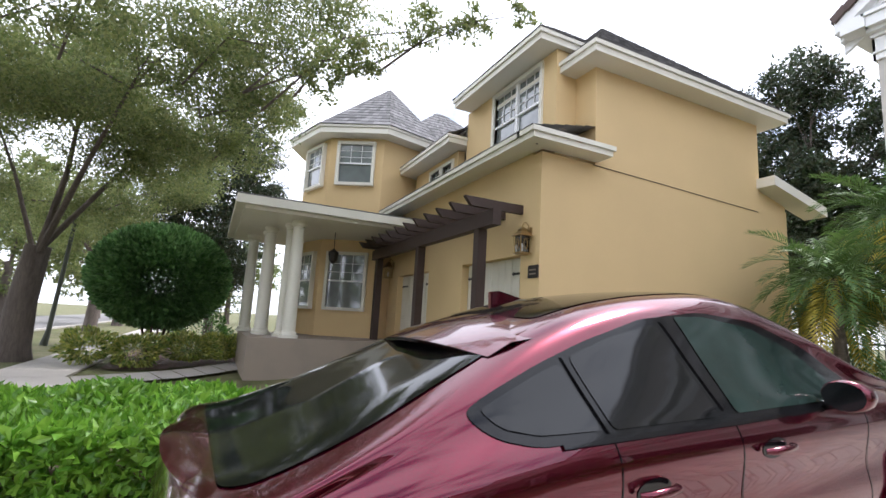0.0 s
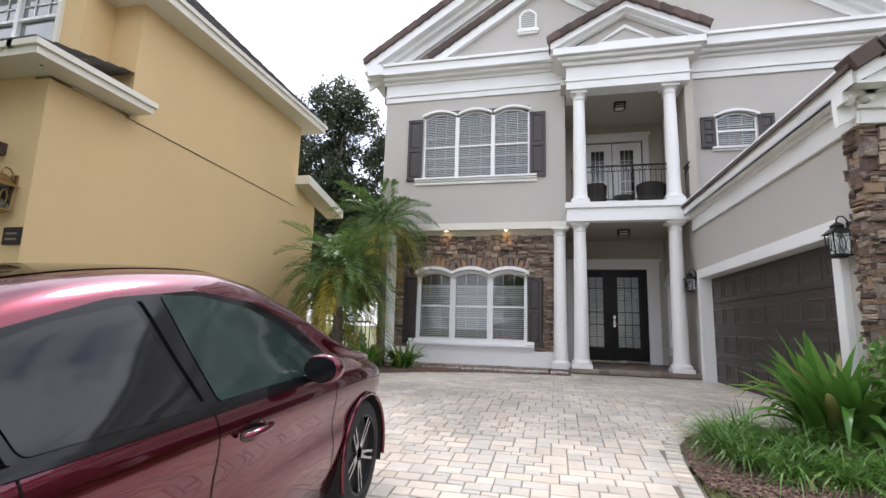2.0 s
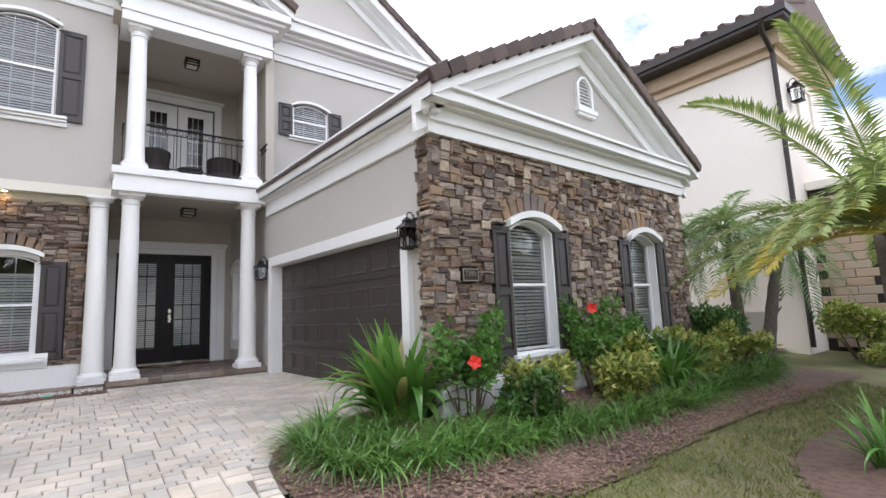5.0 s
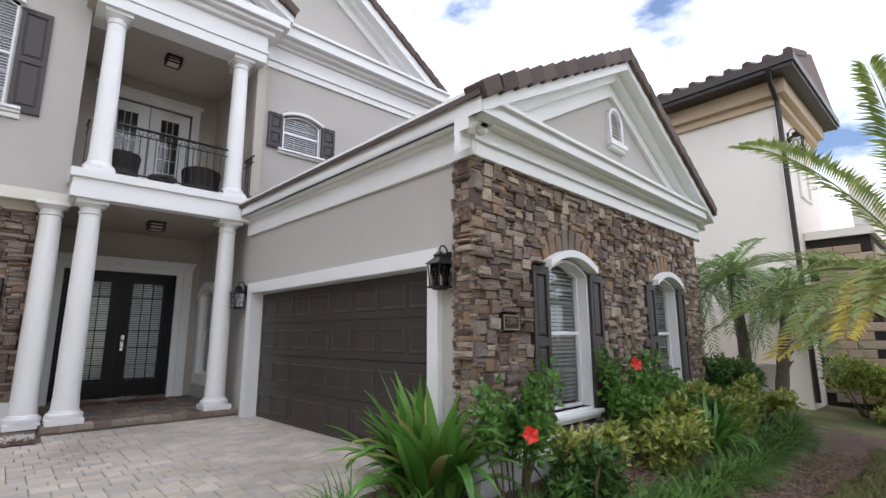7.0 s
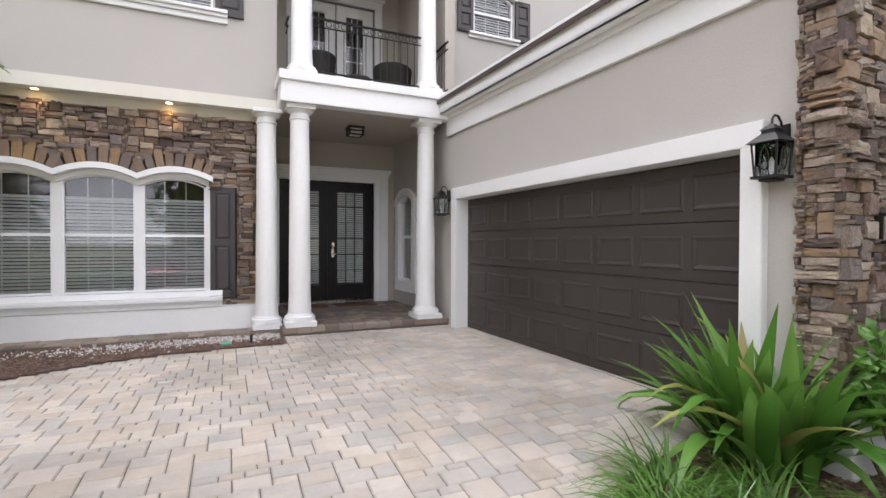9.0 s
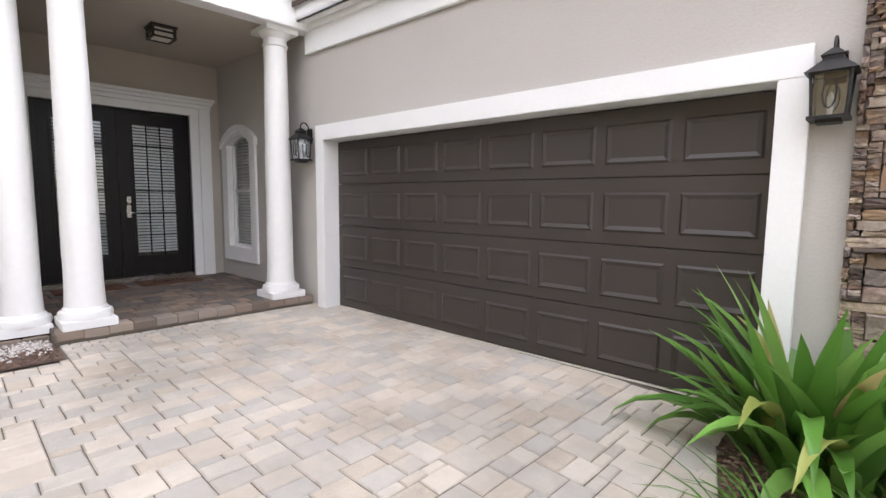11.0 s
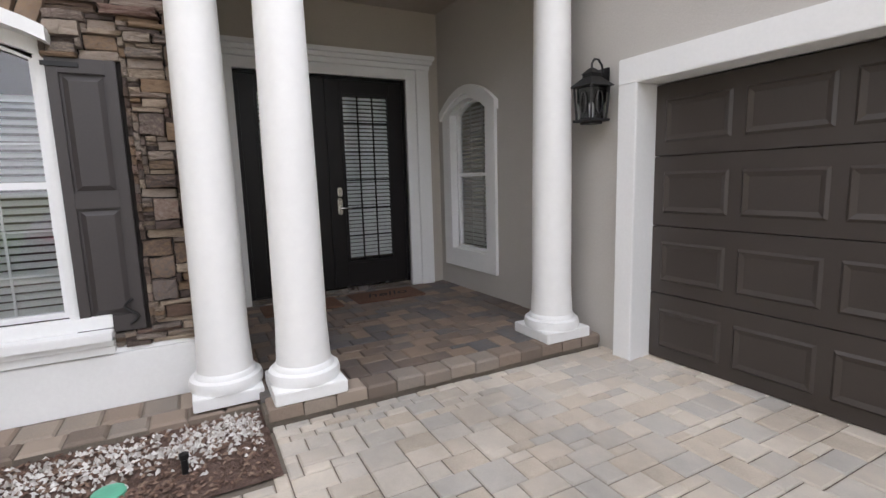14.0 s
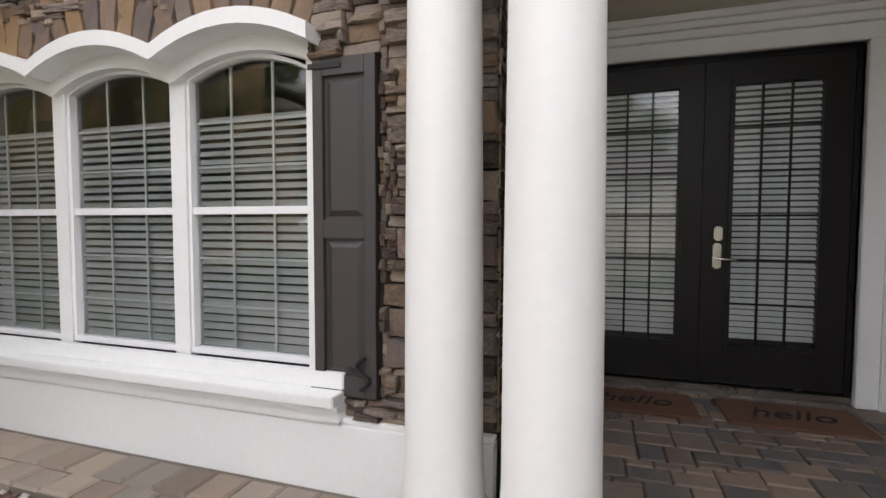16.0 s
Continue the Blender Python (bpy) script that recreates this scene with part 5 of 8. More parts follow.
for k in range(N + 1):
    y = -0.62 + 1.24 * k / N
    e = abs(y) / 0.62
    xr, zz = 1.14 + 0.10 * e * e, 1.46 - 0.05 * e * e
    lines.append([bm.verts.new(p) for p in ((1.60, y, 1.572 - 0.085 * e * e), (1.36, y, 1.528 - 0.065 * e * e), (xr, y, zz), (xr + 0.02, y, zz - 0.02), (1.40, y, 1.455 - 0.06 * e * e))])
for a, b in zip(lines, lines[1:]):
    for i in range(4):
        bm.faces.new((a[i], a[i + 1], b[i + 1], b[i]))
bmesh.ops.transform(bm, matrix=CAR_M, verts=bm.verts)
part("roof_spoiler", bm, M_carpaint, car_body, smooth=True)
bm = BM()
lines = []
for k in range(N + 1):
    y = -0.80 + 1.60 * k / N
    e = abs(y) / 0.80
    x0 = 0.06 + 0.26 * e ** 2.5
    lines.append([bm.verts.new(p) for p in ((x0 + 0.16, y, 1.10 - 0.03 * e), (x0 + 0.03, y, 1.125 - 0.06 * e), (x0 - 0.02, y, 1.12 - 0.07 * e), (x0, y, 1.09 - 0.07 * e), (x0 + 0.05, y, 1.0 - 0.06 * e))])
for a, b in zip(lines, lines[1:]):
    for i in range(4):
        bm.faces.new((a[i], a[i + 1], b[i + 1], b[i]))
bmesh.ops.transform(bm, matrix=CAR_M, verts=bm.verts)
part("tail_spoiler", bm, M_carpaint, car_body, smooth=True)
for side in (-1, 1):
    patch("tail_lamp", rounded([(0.06, 0.86), (0.52, 0.93), (0.50, 0.99), (0.20, 1.0), (0.07, 0.98)], 0.02), side, 0.006, M_taillight, car_body, "dark red tail lamp", 16)
bm = BM()
prism(bm, [(1.66, 1.60), (1.88, 1.655), (1.72, 1.70), (1.66, 1.695)], -0.02, 0.02, lambda u, d, z: (u, d, z))
bmesh.ops.transform(bm, matrix=CAR_M, verts=bm.verts)
part("roof_fin", bm, M_carpaint, car_body, bevel=0.006, smooth=True)

# ---- yellow neighbour house ----
YX, YY = 5.92, 7.70           # garage front, side wall
yh = thing("yellow_house", (9, 12, 0.3), "two-storey yellow stucco house with white trim and grey shingle roofs", "house")
bm = BM()
GD = [(8.25, 10.45, 0.1, 2.84), (12.25, 14.45, 0.1, 2.84)]
walled(bm, PX(YX), YY + 0.25, 15.2, 0.1, 4.75, 0.25, GD)
part("wall", bm, M_yellow, yh)
for x0, x1, y0, y1, z0, z1 in ((YX, 13.1, YY, YY + 0.25, 0.1, 4.62), (7.14, 12.1, YY + 0.001, YY + 0.25, 4.62, 6.75), (7.14, 7.4, YY + 0.25, 16, 4.4, 6.75),
                               (11.85, 12.1, YY + 0.25, 16, 4.4, 6.75), (12.85, 13.1, YY + 0.25, 16, 0.1, 4.6)):
    bm = BM()
    box(bm, x0, x1, y0, y1, z0, z1)
    part("wall", bm, M_yellow, yh)


def shingles(name, quad, parent, rows=10, cols=14, lap=0.02):
    """A roof slope laid in lapped courses; quad runs eave left, eave right, top right, top left."""
    a, b, c, d = (Vector(p) for p in quad)
    n = (b - a).cross(d - a).normalized()
    if n.z < 0:
        n = -n
    vs, fs = [], []
    r = random.Random(len(name) + int(a.x * 10))
    for i in range(rows):
        t0, t1 = i / rows, (i + 1) / rows
        p0, q0, p1, q1 = a.lerp(d, t0), b.lerp(c, t0), a.lerp(d, t1), b.lerp(c, t1)
        shift = r.random()
        cuts = sorted({0.0, 1.0, *[min(1, max(0, (k + shift + r.uniform(-0.2, 0.2)) / cols)) for k in range(cols)]})
        for s, e in zip(cuts, cuts[1:]):
            if e - s < 1e-4:
                continue
            k = len(vs)
            up = lap * r.uniform(0.7, 1.2)
            vs += [tuple(p0.lerp(q0, s) + n * up), tuple(p0.lerp(q0, e) + n * up), tuple(p1.lerp(q1, e) + n * 0.002), tuple(p1.lerp(q1, s) + n * 0.002), tuple(p0.lerp(q0, s)), tuple(p0.lerp(q0, e))]
            fs += [(k, k + 1, k + 2, k + 3), (k, k + 4, k + 5, k + 1)]
    return mesh_part(name, vs, fs, M_shingle, parent)


def hip(parent, x0, x1, y0, y1, z, pitch, rows=14, cols=30):
    w = min(x1 - x0, y1 - y0) / 2
    zt = z + w * pitch
    if x1 - x0 > y1 - y0:
        r0, r1 = (x0 + w, (y0 + y1) / 2, zt), (x1 - w, (y0 + y1) / 2, zt)
        quads = [((x0, y0, z), (x1, y0, z), r1, r0), ((x1, y1, z), (x0, y1, z), r0, r1), ((x0, y1, z), (x0, y0, z), r0, r0), ((x1, y0, z), (x1, y1, z), r1, r1)]
    else:
        r0, r1 = ((x0 + x1) / 2, y0 + w, zt), ((x0 + x1) / 2, y1 - w, zt)
        quads = [((x0, y1, z), (x0, y0, z), r0, r1), ((x1, y0, z), (x1, y1, z), r1, r0), ((x0, y0, z), (x1, y0, z), r0, r0), ((x1, y1, z), (x0, y1, z), r1, r1)]
    for q in quads:
        shingles("roof", q, parent, rows, cols)


def eave(parent, x0, x1, y0, y1, z, h=0.2, mat=None):
    bm = BM()
    box(bm, x0, x1, y0, y1, z - h, z)
    box(bm, x0 - 0.04, x1 + 0.04, y0 - 0.04, y1 + 0.04, z - 0.07, z + 0.012)
    return part("eave", bm, mat or M_cream, parent, "cream eave and soffit")


hip(yh, 6.70, 12.6, 7.22, 16.5, 6.78, 0.97)
eave(yh, 6.72, 12.56, 7.26, 16.4, 6.77)
# eave above the garage
eave(yh, 5.46, 7.2, 7.32, 7.72, 4.84, 0.17)
eave(yh, 5.46, 5.95, 7.72, 15.4, 4.84, 0.17)
shingles("roof", [(5.42, 7.32, 4.86), (5.42, 15.5, 4.86), (7.14, 15.5, 5.36), (7.14, 7.7, 5.36)], yh, 6, 30)
# low wing at the back
bm = BM()
prism(bm, [(12.0, 5.02), (14.05, 4.58), (14.05, 4.80), (12.0, 5.24)], 0, 0.5, lambda u, d, z: (u, 7.3 + d, z))
part("eave", bm, M_cream, yh)
bm = BM()
prism(bm, [(12.05, 4.4), (13.1, 4.4), (13.1, 4.75), (12.05, 5.0)], 0, 0.2, lambda u, d, z: (u, 7.72 + d, z))
part("wall", bm, M_yellow, yh)
# dormer block with its tall window
bm = BM()
walled(bm, PX(6.64), 8.25, 11.9, 4.9, 7.1, 0.2, [(8.75, 10.52, 5.44, 6.97)])
box(bm, 6.84, 9, 8.26, 8.45, 4.9, 7.1)
box(bm, 6.84, 9, 11.7, 11.89, 4.9, 7.1)
part("wall", bm, M_yellow, yh)
eave(yh, 6.14, 9.2, 8.12, 11.75, 7.28, 0.2)
hip(yh, 6.09, 10.4, 8.07, 11.8, 7.30, 0.86, 8, 14)


def house_window(M, u0, u1, z0, z1, parent, sashes=2, mid=0.5):
    bm = BM()
    ring(bm, [(u0 - 0.09, z0 - 0.09), (u1 + 0.09, z0 - 0.09), (u1 + 0.09, z1 + 0.09), (u0 - 0.09, z1 + 0.09)], [(u0, z0), (u1, z0), (u1, z1), (u0, z1)], -0.08, 0.05, M)
    w = part("window", bm, M_cream, parent)
    bm = BM()
    step = (u1 - u0) / sashes
    for k in range(1, sashes):
        box(bm, u0 + k * step - 0.04, u0 + k * step + 0.04, -0.07, 0.0, z0, z1, M)
    zm = z0 + (z1 - z0) * mid
    box(bm, u0, u1, -0.07, -0.01, zm - 0.025, zm + 0.025, M)
    for k in range(sashes):
        for j in range(1, 3):
            u = u0 + k * step + step * j / 3
            box(bm, u - 0.008, u + 0.008, -0.06, -0.045, zm, z1, M)
        for j in range(1, 3):
            z = zm + (z1 - zm) * j / 3
            box(bm, u0 + k * step, u0 + (k + 1) * step, -0.06, -0.045, z - 0.008, z + 0.008, M)
    part("glazing_grid", bm, M_vinyl, w)
    bm = BM()
    bm.faces.new([bm.verts.new(M(u, -0.065, z)) for u, z in ((u0, z0), (u1, z0), (u1, z1), (u0, z1))])
    part("pane", bm, M_pane_far, w)
    return w


def far_pane():
    m, n, l, p = nodes_of("far_window_glass")
    p.inputs["Base Color"].default_value = (0.16, 0.18, 0.18, 1)
    p.inputs["Roughness"].default_value, p.inputs["Specular IOR Level"].default_value = 0.05, 1.0
    p.inputs["Coat Weight"].default_value = 0.6
    tc, wv = n.new("ShaderNodeTexCoord"), n.new("ShaderNodeTexNoise")
    wv.inputs["Scale"].default_value = 2.0
    l.new(tc.outputs["Object"], wv.inputs["Vector"])
    r = n.new("ShaderNodeValToRGB")
    r.color_ramp.elements[0].color, r.color_ramp.elements[1].color = (0.08, 0.09, 0.09, 1), (0.24, 0.27, 0.27, 1)
    l.new(wv.outputs["Fac"], r.inputs[0])
    l.new(r.outputs[0], p.inputs["Base Color"])
    return m


M_pane_far = far_pane()
house_window(PX(6.64), 8.75, 10.52, 5.44, 6.94, yh)
bm = BM()
walled(bm, PX(6.6), 12.3, 15.2, 4.9, 6.2, 0.2, [(12.6, 13.2, 5.25, 5.95), (13.4, 14.0, 5.25, 5.95)])
part("wall", bm, M_yellow, yh)
house_window(PX(6.6), 12.6, 13.2, 5.25, 5.95, yh, 1)
house_window(PX(6.6), 13.4, 14.0, 5.25, 5.95, yh, 1)
eave(yh, 6.1, 7.4, 11.9, 15.6, 6.42)
shingles("roof", [(6.06, 15.7, 6.44), (6.06, 11.86, 6.44), (8.2, 11.86, 7.4), (8.2, 15.7, 7.4)], yh, 8, 14)
# garage doors with strap hinges
for a, b, c, d in GD:
    bm = BM()
    box(bm, a, b, -0.22, -0.18, 0.2, d, PX(YX))
    n = 9
    for k in range(n):
        u = a + (b - a) * k / n
        box(bm, u + 0.01, u + (b - a) / n - 0.01, -0.18, -0.165, 0.2, d - 0.02, PX(YX))
    dr = part("garage_door", bm, M_garage_white, yh, "cream panelled garage door")
    for s in (a + 0.05, b - 0.45):
        bm = BM()
        box(bm, s, s + 0.36, -0.165, -0.15, 2.52, 2.56, PX(YX))
        bm2 = [bm.verts.new(PX(YX)(s + u, -0.152, 2.54 + z)) for u, z in ((0.36, -0.05), (0.44, 0), (0.36, 0.05))]
        bm.faces.new(bm2)
        part("strap_hinge", bm, M_iron, dr)
# corner tower
TC, TR, TT = (5.7, 17.45), 2.08, radians(-29.5)


def octagon(r, z0, z1, bm, c=TC):
    k = r / math.cos(math.pi / 8)
    P = [(c[0] + k * math.cos(TT + math.pi / 8 + i * math.pi / 4), c[1] + k * math.sin(TT + math.pi / 8 + i * math.pi / 4)) for i in range(8)]
    lo, hi = [bm.verts.new((*p, z0)) for p in P], [bm.verts.new((*p, z1)) for p in P]
    for i in range(8):
        bm.faces.new((lo[i], lo[(i + 1) % 8], hi[(i + 1) % 8], hi[i]))
    bm.faces.new(lo)
    bm.faces.new(hi)
    return P


bm = BM()
octagon(TR, 0.1, 7.25, bm)
part("tower_wall", bm, M_yellow, yh)
bm = BM()
octagon(TR + 0.5, 7.22, 7.45, bm)
octagon(TR + 0.55, 7.40, 7.47, bm)
part("eave", bm, M_cream, yh)
bm = BM()
P = octagon(TR + 0.58, 7.46, 7.475, bm)
bm.free()
for i in range(8):
    a, b = P[i], P[(i + 1) % 8]
    top = (TC[0] + 0.5, TC[1], 10.1)
    shingles("roof", [(*a, 7.47), (*b, 7.47), top, top], yh, 14, 10)
bm = BM()
box(bm, 6.5, 11.0, 15.9, 20.5, 0.1, 7.2)
part("wall", bm, M_yellow, yh)
hip(yh, 5.6, 11.6, 15.3, 21.0, 7.3, 0.95)
face_m = lambda ang: (lambda u, d, z: (TC[0] + (TR + d) * math.cos(ang) - u * math.sin(ang), TC[1] + (TR + d) * math.sin(ang) + u * math.cos(ang), z))
for ang in (TT - math.pi / 2, TT - 3 * math.pi / 4):
    Mf = face_m(ang)
    house_window(lambda u, d, z, Mf=Mf: Mf(u, d + 0.085, z), -0.52, 0.52, 5.75, 7.0, yh, 1)
    house_window(lambda u, d, z, Mf=Mf: Mf(u, d + 0.085, z), -0.55, 0.55, 1.85, 3.45, yh, 1)
# porch
bm = BM()
box(bm, 1.9, 6.2, 13.3, 17.4, 0.0, 0.98)
part("porch_base", bm, M_edgepaver, yh, "brick porch base")
bm = BM()
box(bm, 1.5, 5.9, 12.9, 18.5, 3.92, 4.0)
box(bm, 1.3, 5.9, 12.7, 18.7, 4.0, 4.2)
part("porch_roof", bm, M_cream, yh, "cream flat porch roof and ceiling")
shingles("roof", [(1.3, 12.7, 4.21), (5.9, 12.7, 4.21), (5.9, 15.4, 4.75), (3.2, 15.4, 4.75)], yh, 6, 16)


def porch_column(x, y, parent):
    bm = BM()
    lathe(bm, [(0.24, 0.98), (0.24, 1.04), (0.20, 1.06), (0.19, 1.12), (0.165, 1.14), (0.165, 2.0), (0.14, 3.72), (0.16, 3.74), (0.15, 3.78), (0.20, 3.84), (0.20, 3.92)], x, y, 18)
    part("porch_column", bm, M_cream, parent, smooth=True)


for x, y in ((2.86, 13.7), (2.78, 14.25), (2.36, 15.2), (2.4, 16.0), (2.05, 17.1)):
    porch_column(x, y, yh)
# pergola over the garage doors
pg = thing("pergola", (5.3, 10, 0.3), "dark brown timber pergola above the neighbour's garage doors", "pergola")
for y in (8.75, 11.55, 14.6):
    bm = BM()
    box(bm, 5.27, 5.45, y - 0.09, y + 0.09, 0.2, 3.30)
    part("post", bm, M_timber, pg)
bm = BM()
box(bm, 5.25, 5.42, 8.15, 15.0, 3.30, 3.58)
part("beam", bm, M_timber, pg)
for k in range(12):
    y = 8.25 + k * 0.58
    bm = BM()
    prism(bm, [(4.72, 3.74), (4.85, 3.58), (5.92, 3.58), (5.92, 3.74)], -0.045, 0.045, lambda u, d, z, y=y: (u, y + d, z))
    part("rafter", bm, M_timber, pg)


def wall_lantern(name, at, out, label, mat, scale=1.0, glassmat=None):
    """Coach lantern hung from a scrolled bracket; out is the direction away from the wall."""
    o = Vector(out)
    s = o.cross(Vector((0, 0, 1)))
    P = lambda a, b, c: tuple(Vector(at) + o * a * scale + s * b * scale + Vector((0, 0, c * scale)))
    L = thing(name, at, label, "lamp", "wall lanterns")
    M = lambda u, d, z: P(d, u, z)
    bm = BM()
    box(bm, -0.055, 0.055, 0.0, 0.02, -0.02, 0.17, M)
    part("back_plate", bm, mat, L, bevel=0.004)
    bm = BM()
    tube(bm, [P(0.02, 0, 0.12), P(0.03, 0, 0.19), P(0.07, 0, 0.235), P(0.115, 0, 0.235), P(0.14, 0, 0.20), P(0.14, 0, 0.165)], 0.009 * scale, 8)
    part("bracket", bm, mat, L, smooth=True)
    bm = BM()
    c = 0.14
    def ringsq(r0, z0, r1, z1):
        a = [bm.verts.new(P(c + x * r0, y * r0, z0)) for x, y in ((-1, -1), (1, -1), (1, 1), (-1, 1))]
        b = [bm.verts.new(P(c + x * r1, y * r1, z1)) for x, y in ((-1, -1), (1, -1), (1, 1), (-1, 1))]
        for i in range(4):
            bm.faces.new((a[i], a[(i + 1) % 4], b[(i + 1) % 4], b[i]))
        return a, b
    a, b = ringsq(0.125, 0.02, 0.05, 0.095)
    bm.faces.new(a)
    ringsq(0.05, 0.095, 0.05, 0.12)
    a, b = ringsq(0.06, 0.12, 0.015, 0.165)
    bm.faces.new(b)
    part("roof", bm, mat, L)
    bm = BM()
    for x, y in ((-1, -1), (1, -1), (1, 1), (-1, 1)):
        tube(bm, [P(c + x * 0.095, y * 0.095, 0.02), P(c + x * 0.08, y * 0.08, -0.23)], 0.008 * scale, 6)
    for q in ((-1, 0), (1, 0), (0, 1), (0, -1)):
        pts = []
        for k in range(13):
            t = 2 * math.pi * k / 12
            u, z = 0.032 * math.cos(t), -0.105 + 0.085 * math.sin(t)
            pts.append(P(c + q[0] * 0.088 + (u if q[0] == 0 else 0), q[1] * 0.088 + (u if q[1] == 0 else 0), z))
        tube(bm, pts, 0.005 * scale, 5)
    box(bm, -0.10, 0.10, c - 0.10, c + 0.10, -0.25, -0.23, M)
    box(bm, -0.06, 0.06, c - 0.06, c + 0.06, -0.27, -0.25, M)
    part("cage", bm, mat, L)
    bm = BM()
    box(bm, -0.078, 0.078, c - 0.078, c + 0.078, -0.228, 0.018, M)
    g = part("glass", bm, glassmat or M_glass, L)
    g.visible_shadow = False
    bm = BM()
    lathe(bm, [(0.012, 0), (0.016, 0.05), (0.02, 0.10), (0.004, 0.135)], 0, 0, 10)
    for v in bm.verts:
        v.co = Vector(P(c + v.co.x, v.co.y, -0.22 + v.co.z))
    part("bulb", bm, M_slat, L, "unlit candle bulb", smooth=True)
    return L


wall_lantern("wall_lantern", (13.03, YG + 0.04, 2.74), (0, 1, 0), "black iron coach lantern beside the garage door", M_iron, 1.0)
wall_lantern("wall_lantern", SKEW @ Vector((7.66, YG, 2.71)), (0, 1, 0), "black iron coach lantern by the stone corner", M_iron, 0.95)
wall_lantern("wall_lantern", (YX, 7.98, 3.1), (-1, 0, 0), "bronze coach lantern on yellow stucco", M_brass, 1.15)
wall_lantern("wall_lantern", (YX, 14.9, 3.1), (-1, 0, 0), "bronze coach lantern on yellow stucco", M_brass, 1.15)

hl = thing("hanging_lantern", (4.0, 14.6, 3.92), "bronze lantern hanging from the neighbour's porch ceiling", "lamp")
bm = BM()
tube(bm, [(4.0, 14.6, 3.92), (4.0, 14.6, 3.45)], 0.012, 6)
part("chain", bm, M_iron, hl)
bm = BM()
lathe(bm, [(0.02, 3.45), (0.14, 3.36), (0.15, 3.33), (0.12, 3.12), (0.04, 3.04), (0.0, 3.02)], 4.0, 14.6, 8)
part("lantern_body", bm, M_bronze, hl)
pl = thing("house_number_plaque", (YX, 7.83, 2.4), "small dark number plaque on yellow stucco", "plaque")
bm = BM()
box(bm, 7.70, 7.98, 0.0, 0.03, 2.40, 2.62, PX(YX))
part("plate", bm, M_bronze, pl, bevel=0.004)
bm = BM()
for z in (2.47, 2.54):
    box(bm, 7.75, 7.93, 0.03, 0.034, z - 0.012, z + 0.012, PX(YX))
part("lettering", bm, M_letter, pl, "illegible pale lettering")
sc = thing("security_camera", (5.75, 7.62, 4.70), "small dark dome camera under the eave", "camera")
bm = BM()
bmesh.ops.create_uvsphere(bm, u_segments=14, v_segments=8, radius=0.055, matrix=Matrix.Translation((5.72, 7.58, 4.72)))
box(bm, 5.66, 5.78, 7.52, 7.64, 4.73, 4.765)
part("dome", bm, M_iron, sc, smooth=True)
# cable along the side wall
bm = BM()
tube(bm, [(7.07, 7.69, 4.60), (9.0, 7.69, 4.55), (12.0, 7.69, 4.46)], 0.007, 5)
tagged(part("cable", bm, M_timber, None, "thin dark cable along the yellow wall"), category="cable")

# ---- white neighbour house ----
wh = thing("white_house", (8, -14, 0.4), "tall off-white stucco house with dark brown eaves and stone wing", "house")
bm = BM()
box(bm, 6.55, 22, -16, -12.0, 0.3, 8.2)
part("wall", bm, M_offwhite, wh)
bm = BM()
box(bm, 6.40, 22, -16.1, -11.9, 7.55, 7.75)
box(bm, 6.25, 22, -16.2, -11.75, 7.75, 8.12)
part("cornice", bm, surface("tan_cornice", (0.52, 0.40, 0.28), 0.8, vary=0.05), wh, "tan moulded cornice")
bm = BM()
box(bm, 5.95, 22.8, -16.6, -11.25, 8.12, 8.22)
box(bm, 5.90, 22.9, -16.7, -11.2, 8.22, 8.42)
part("eave", bm, M_bronze, wh, "dark brown eave and gutter")
bm = BM()
prism(bm, [(-11.2, 8.42), (-13.95, 9.5), (-16.7, 8.42)], 0, 17, lambda u, d, z: (5.95 + d, u, z))
wroof = part("roof", bm, M_tile, wh)
for k in range(40):
    bm = BM()
    tube(bm, [(6.0 + k * 0.42, -11.2, 8.44), (6.0 + k * 0.42, -13.0, 9.12)], 0.11, 6)
    part("roof_tile", bm, M_tile, wroof)
bm = BM()
tube(bm, [(6.42, -11.2, 8.2), (6.45, -11.35, 7.95), (6.46, -11.9, 7.6), (6.46, -11.92, 4.0), (6.46, -11.92, 0.5)], 0.06, 8)
part("downpipe", bm, M_bronze, wh, "dark brown downpipe", smooth=True)
house_window(PX(6.55), -14.6, -13.6, 5.6, 7.2, wh, 1)
bm = BM()
box(bm, 5.3, 6.54, -19.5, -13.3, 0.3, 4.3)
wing = part("stone_wing", bm, M_mortar, wh, "wing faced with tan stone blocks")
M_block = surface("tan_block_stone", [(0.30, 0.21, 0.14), (0.42, 0.31, 0.22), (0.36, 0.29, 0.23), (0.50, 0.39, 0.29)], 0.85, big=5, fine=40, bump=0.8, bump_dist=0.01, rand=0.65)
bm = paver_mesh(0.52, 0.20, 0.06, 0.02)
bmesh.ops.recalc_face_normals(bm, faces=bm.faces)
me_block = bpy.data.meshes.new("stone_block")
bm.to_mesh(me_block)
bm.free()
me_block.materials.append(M_block)
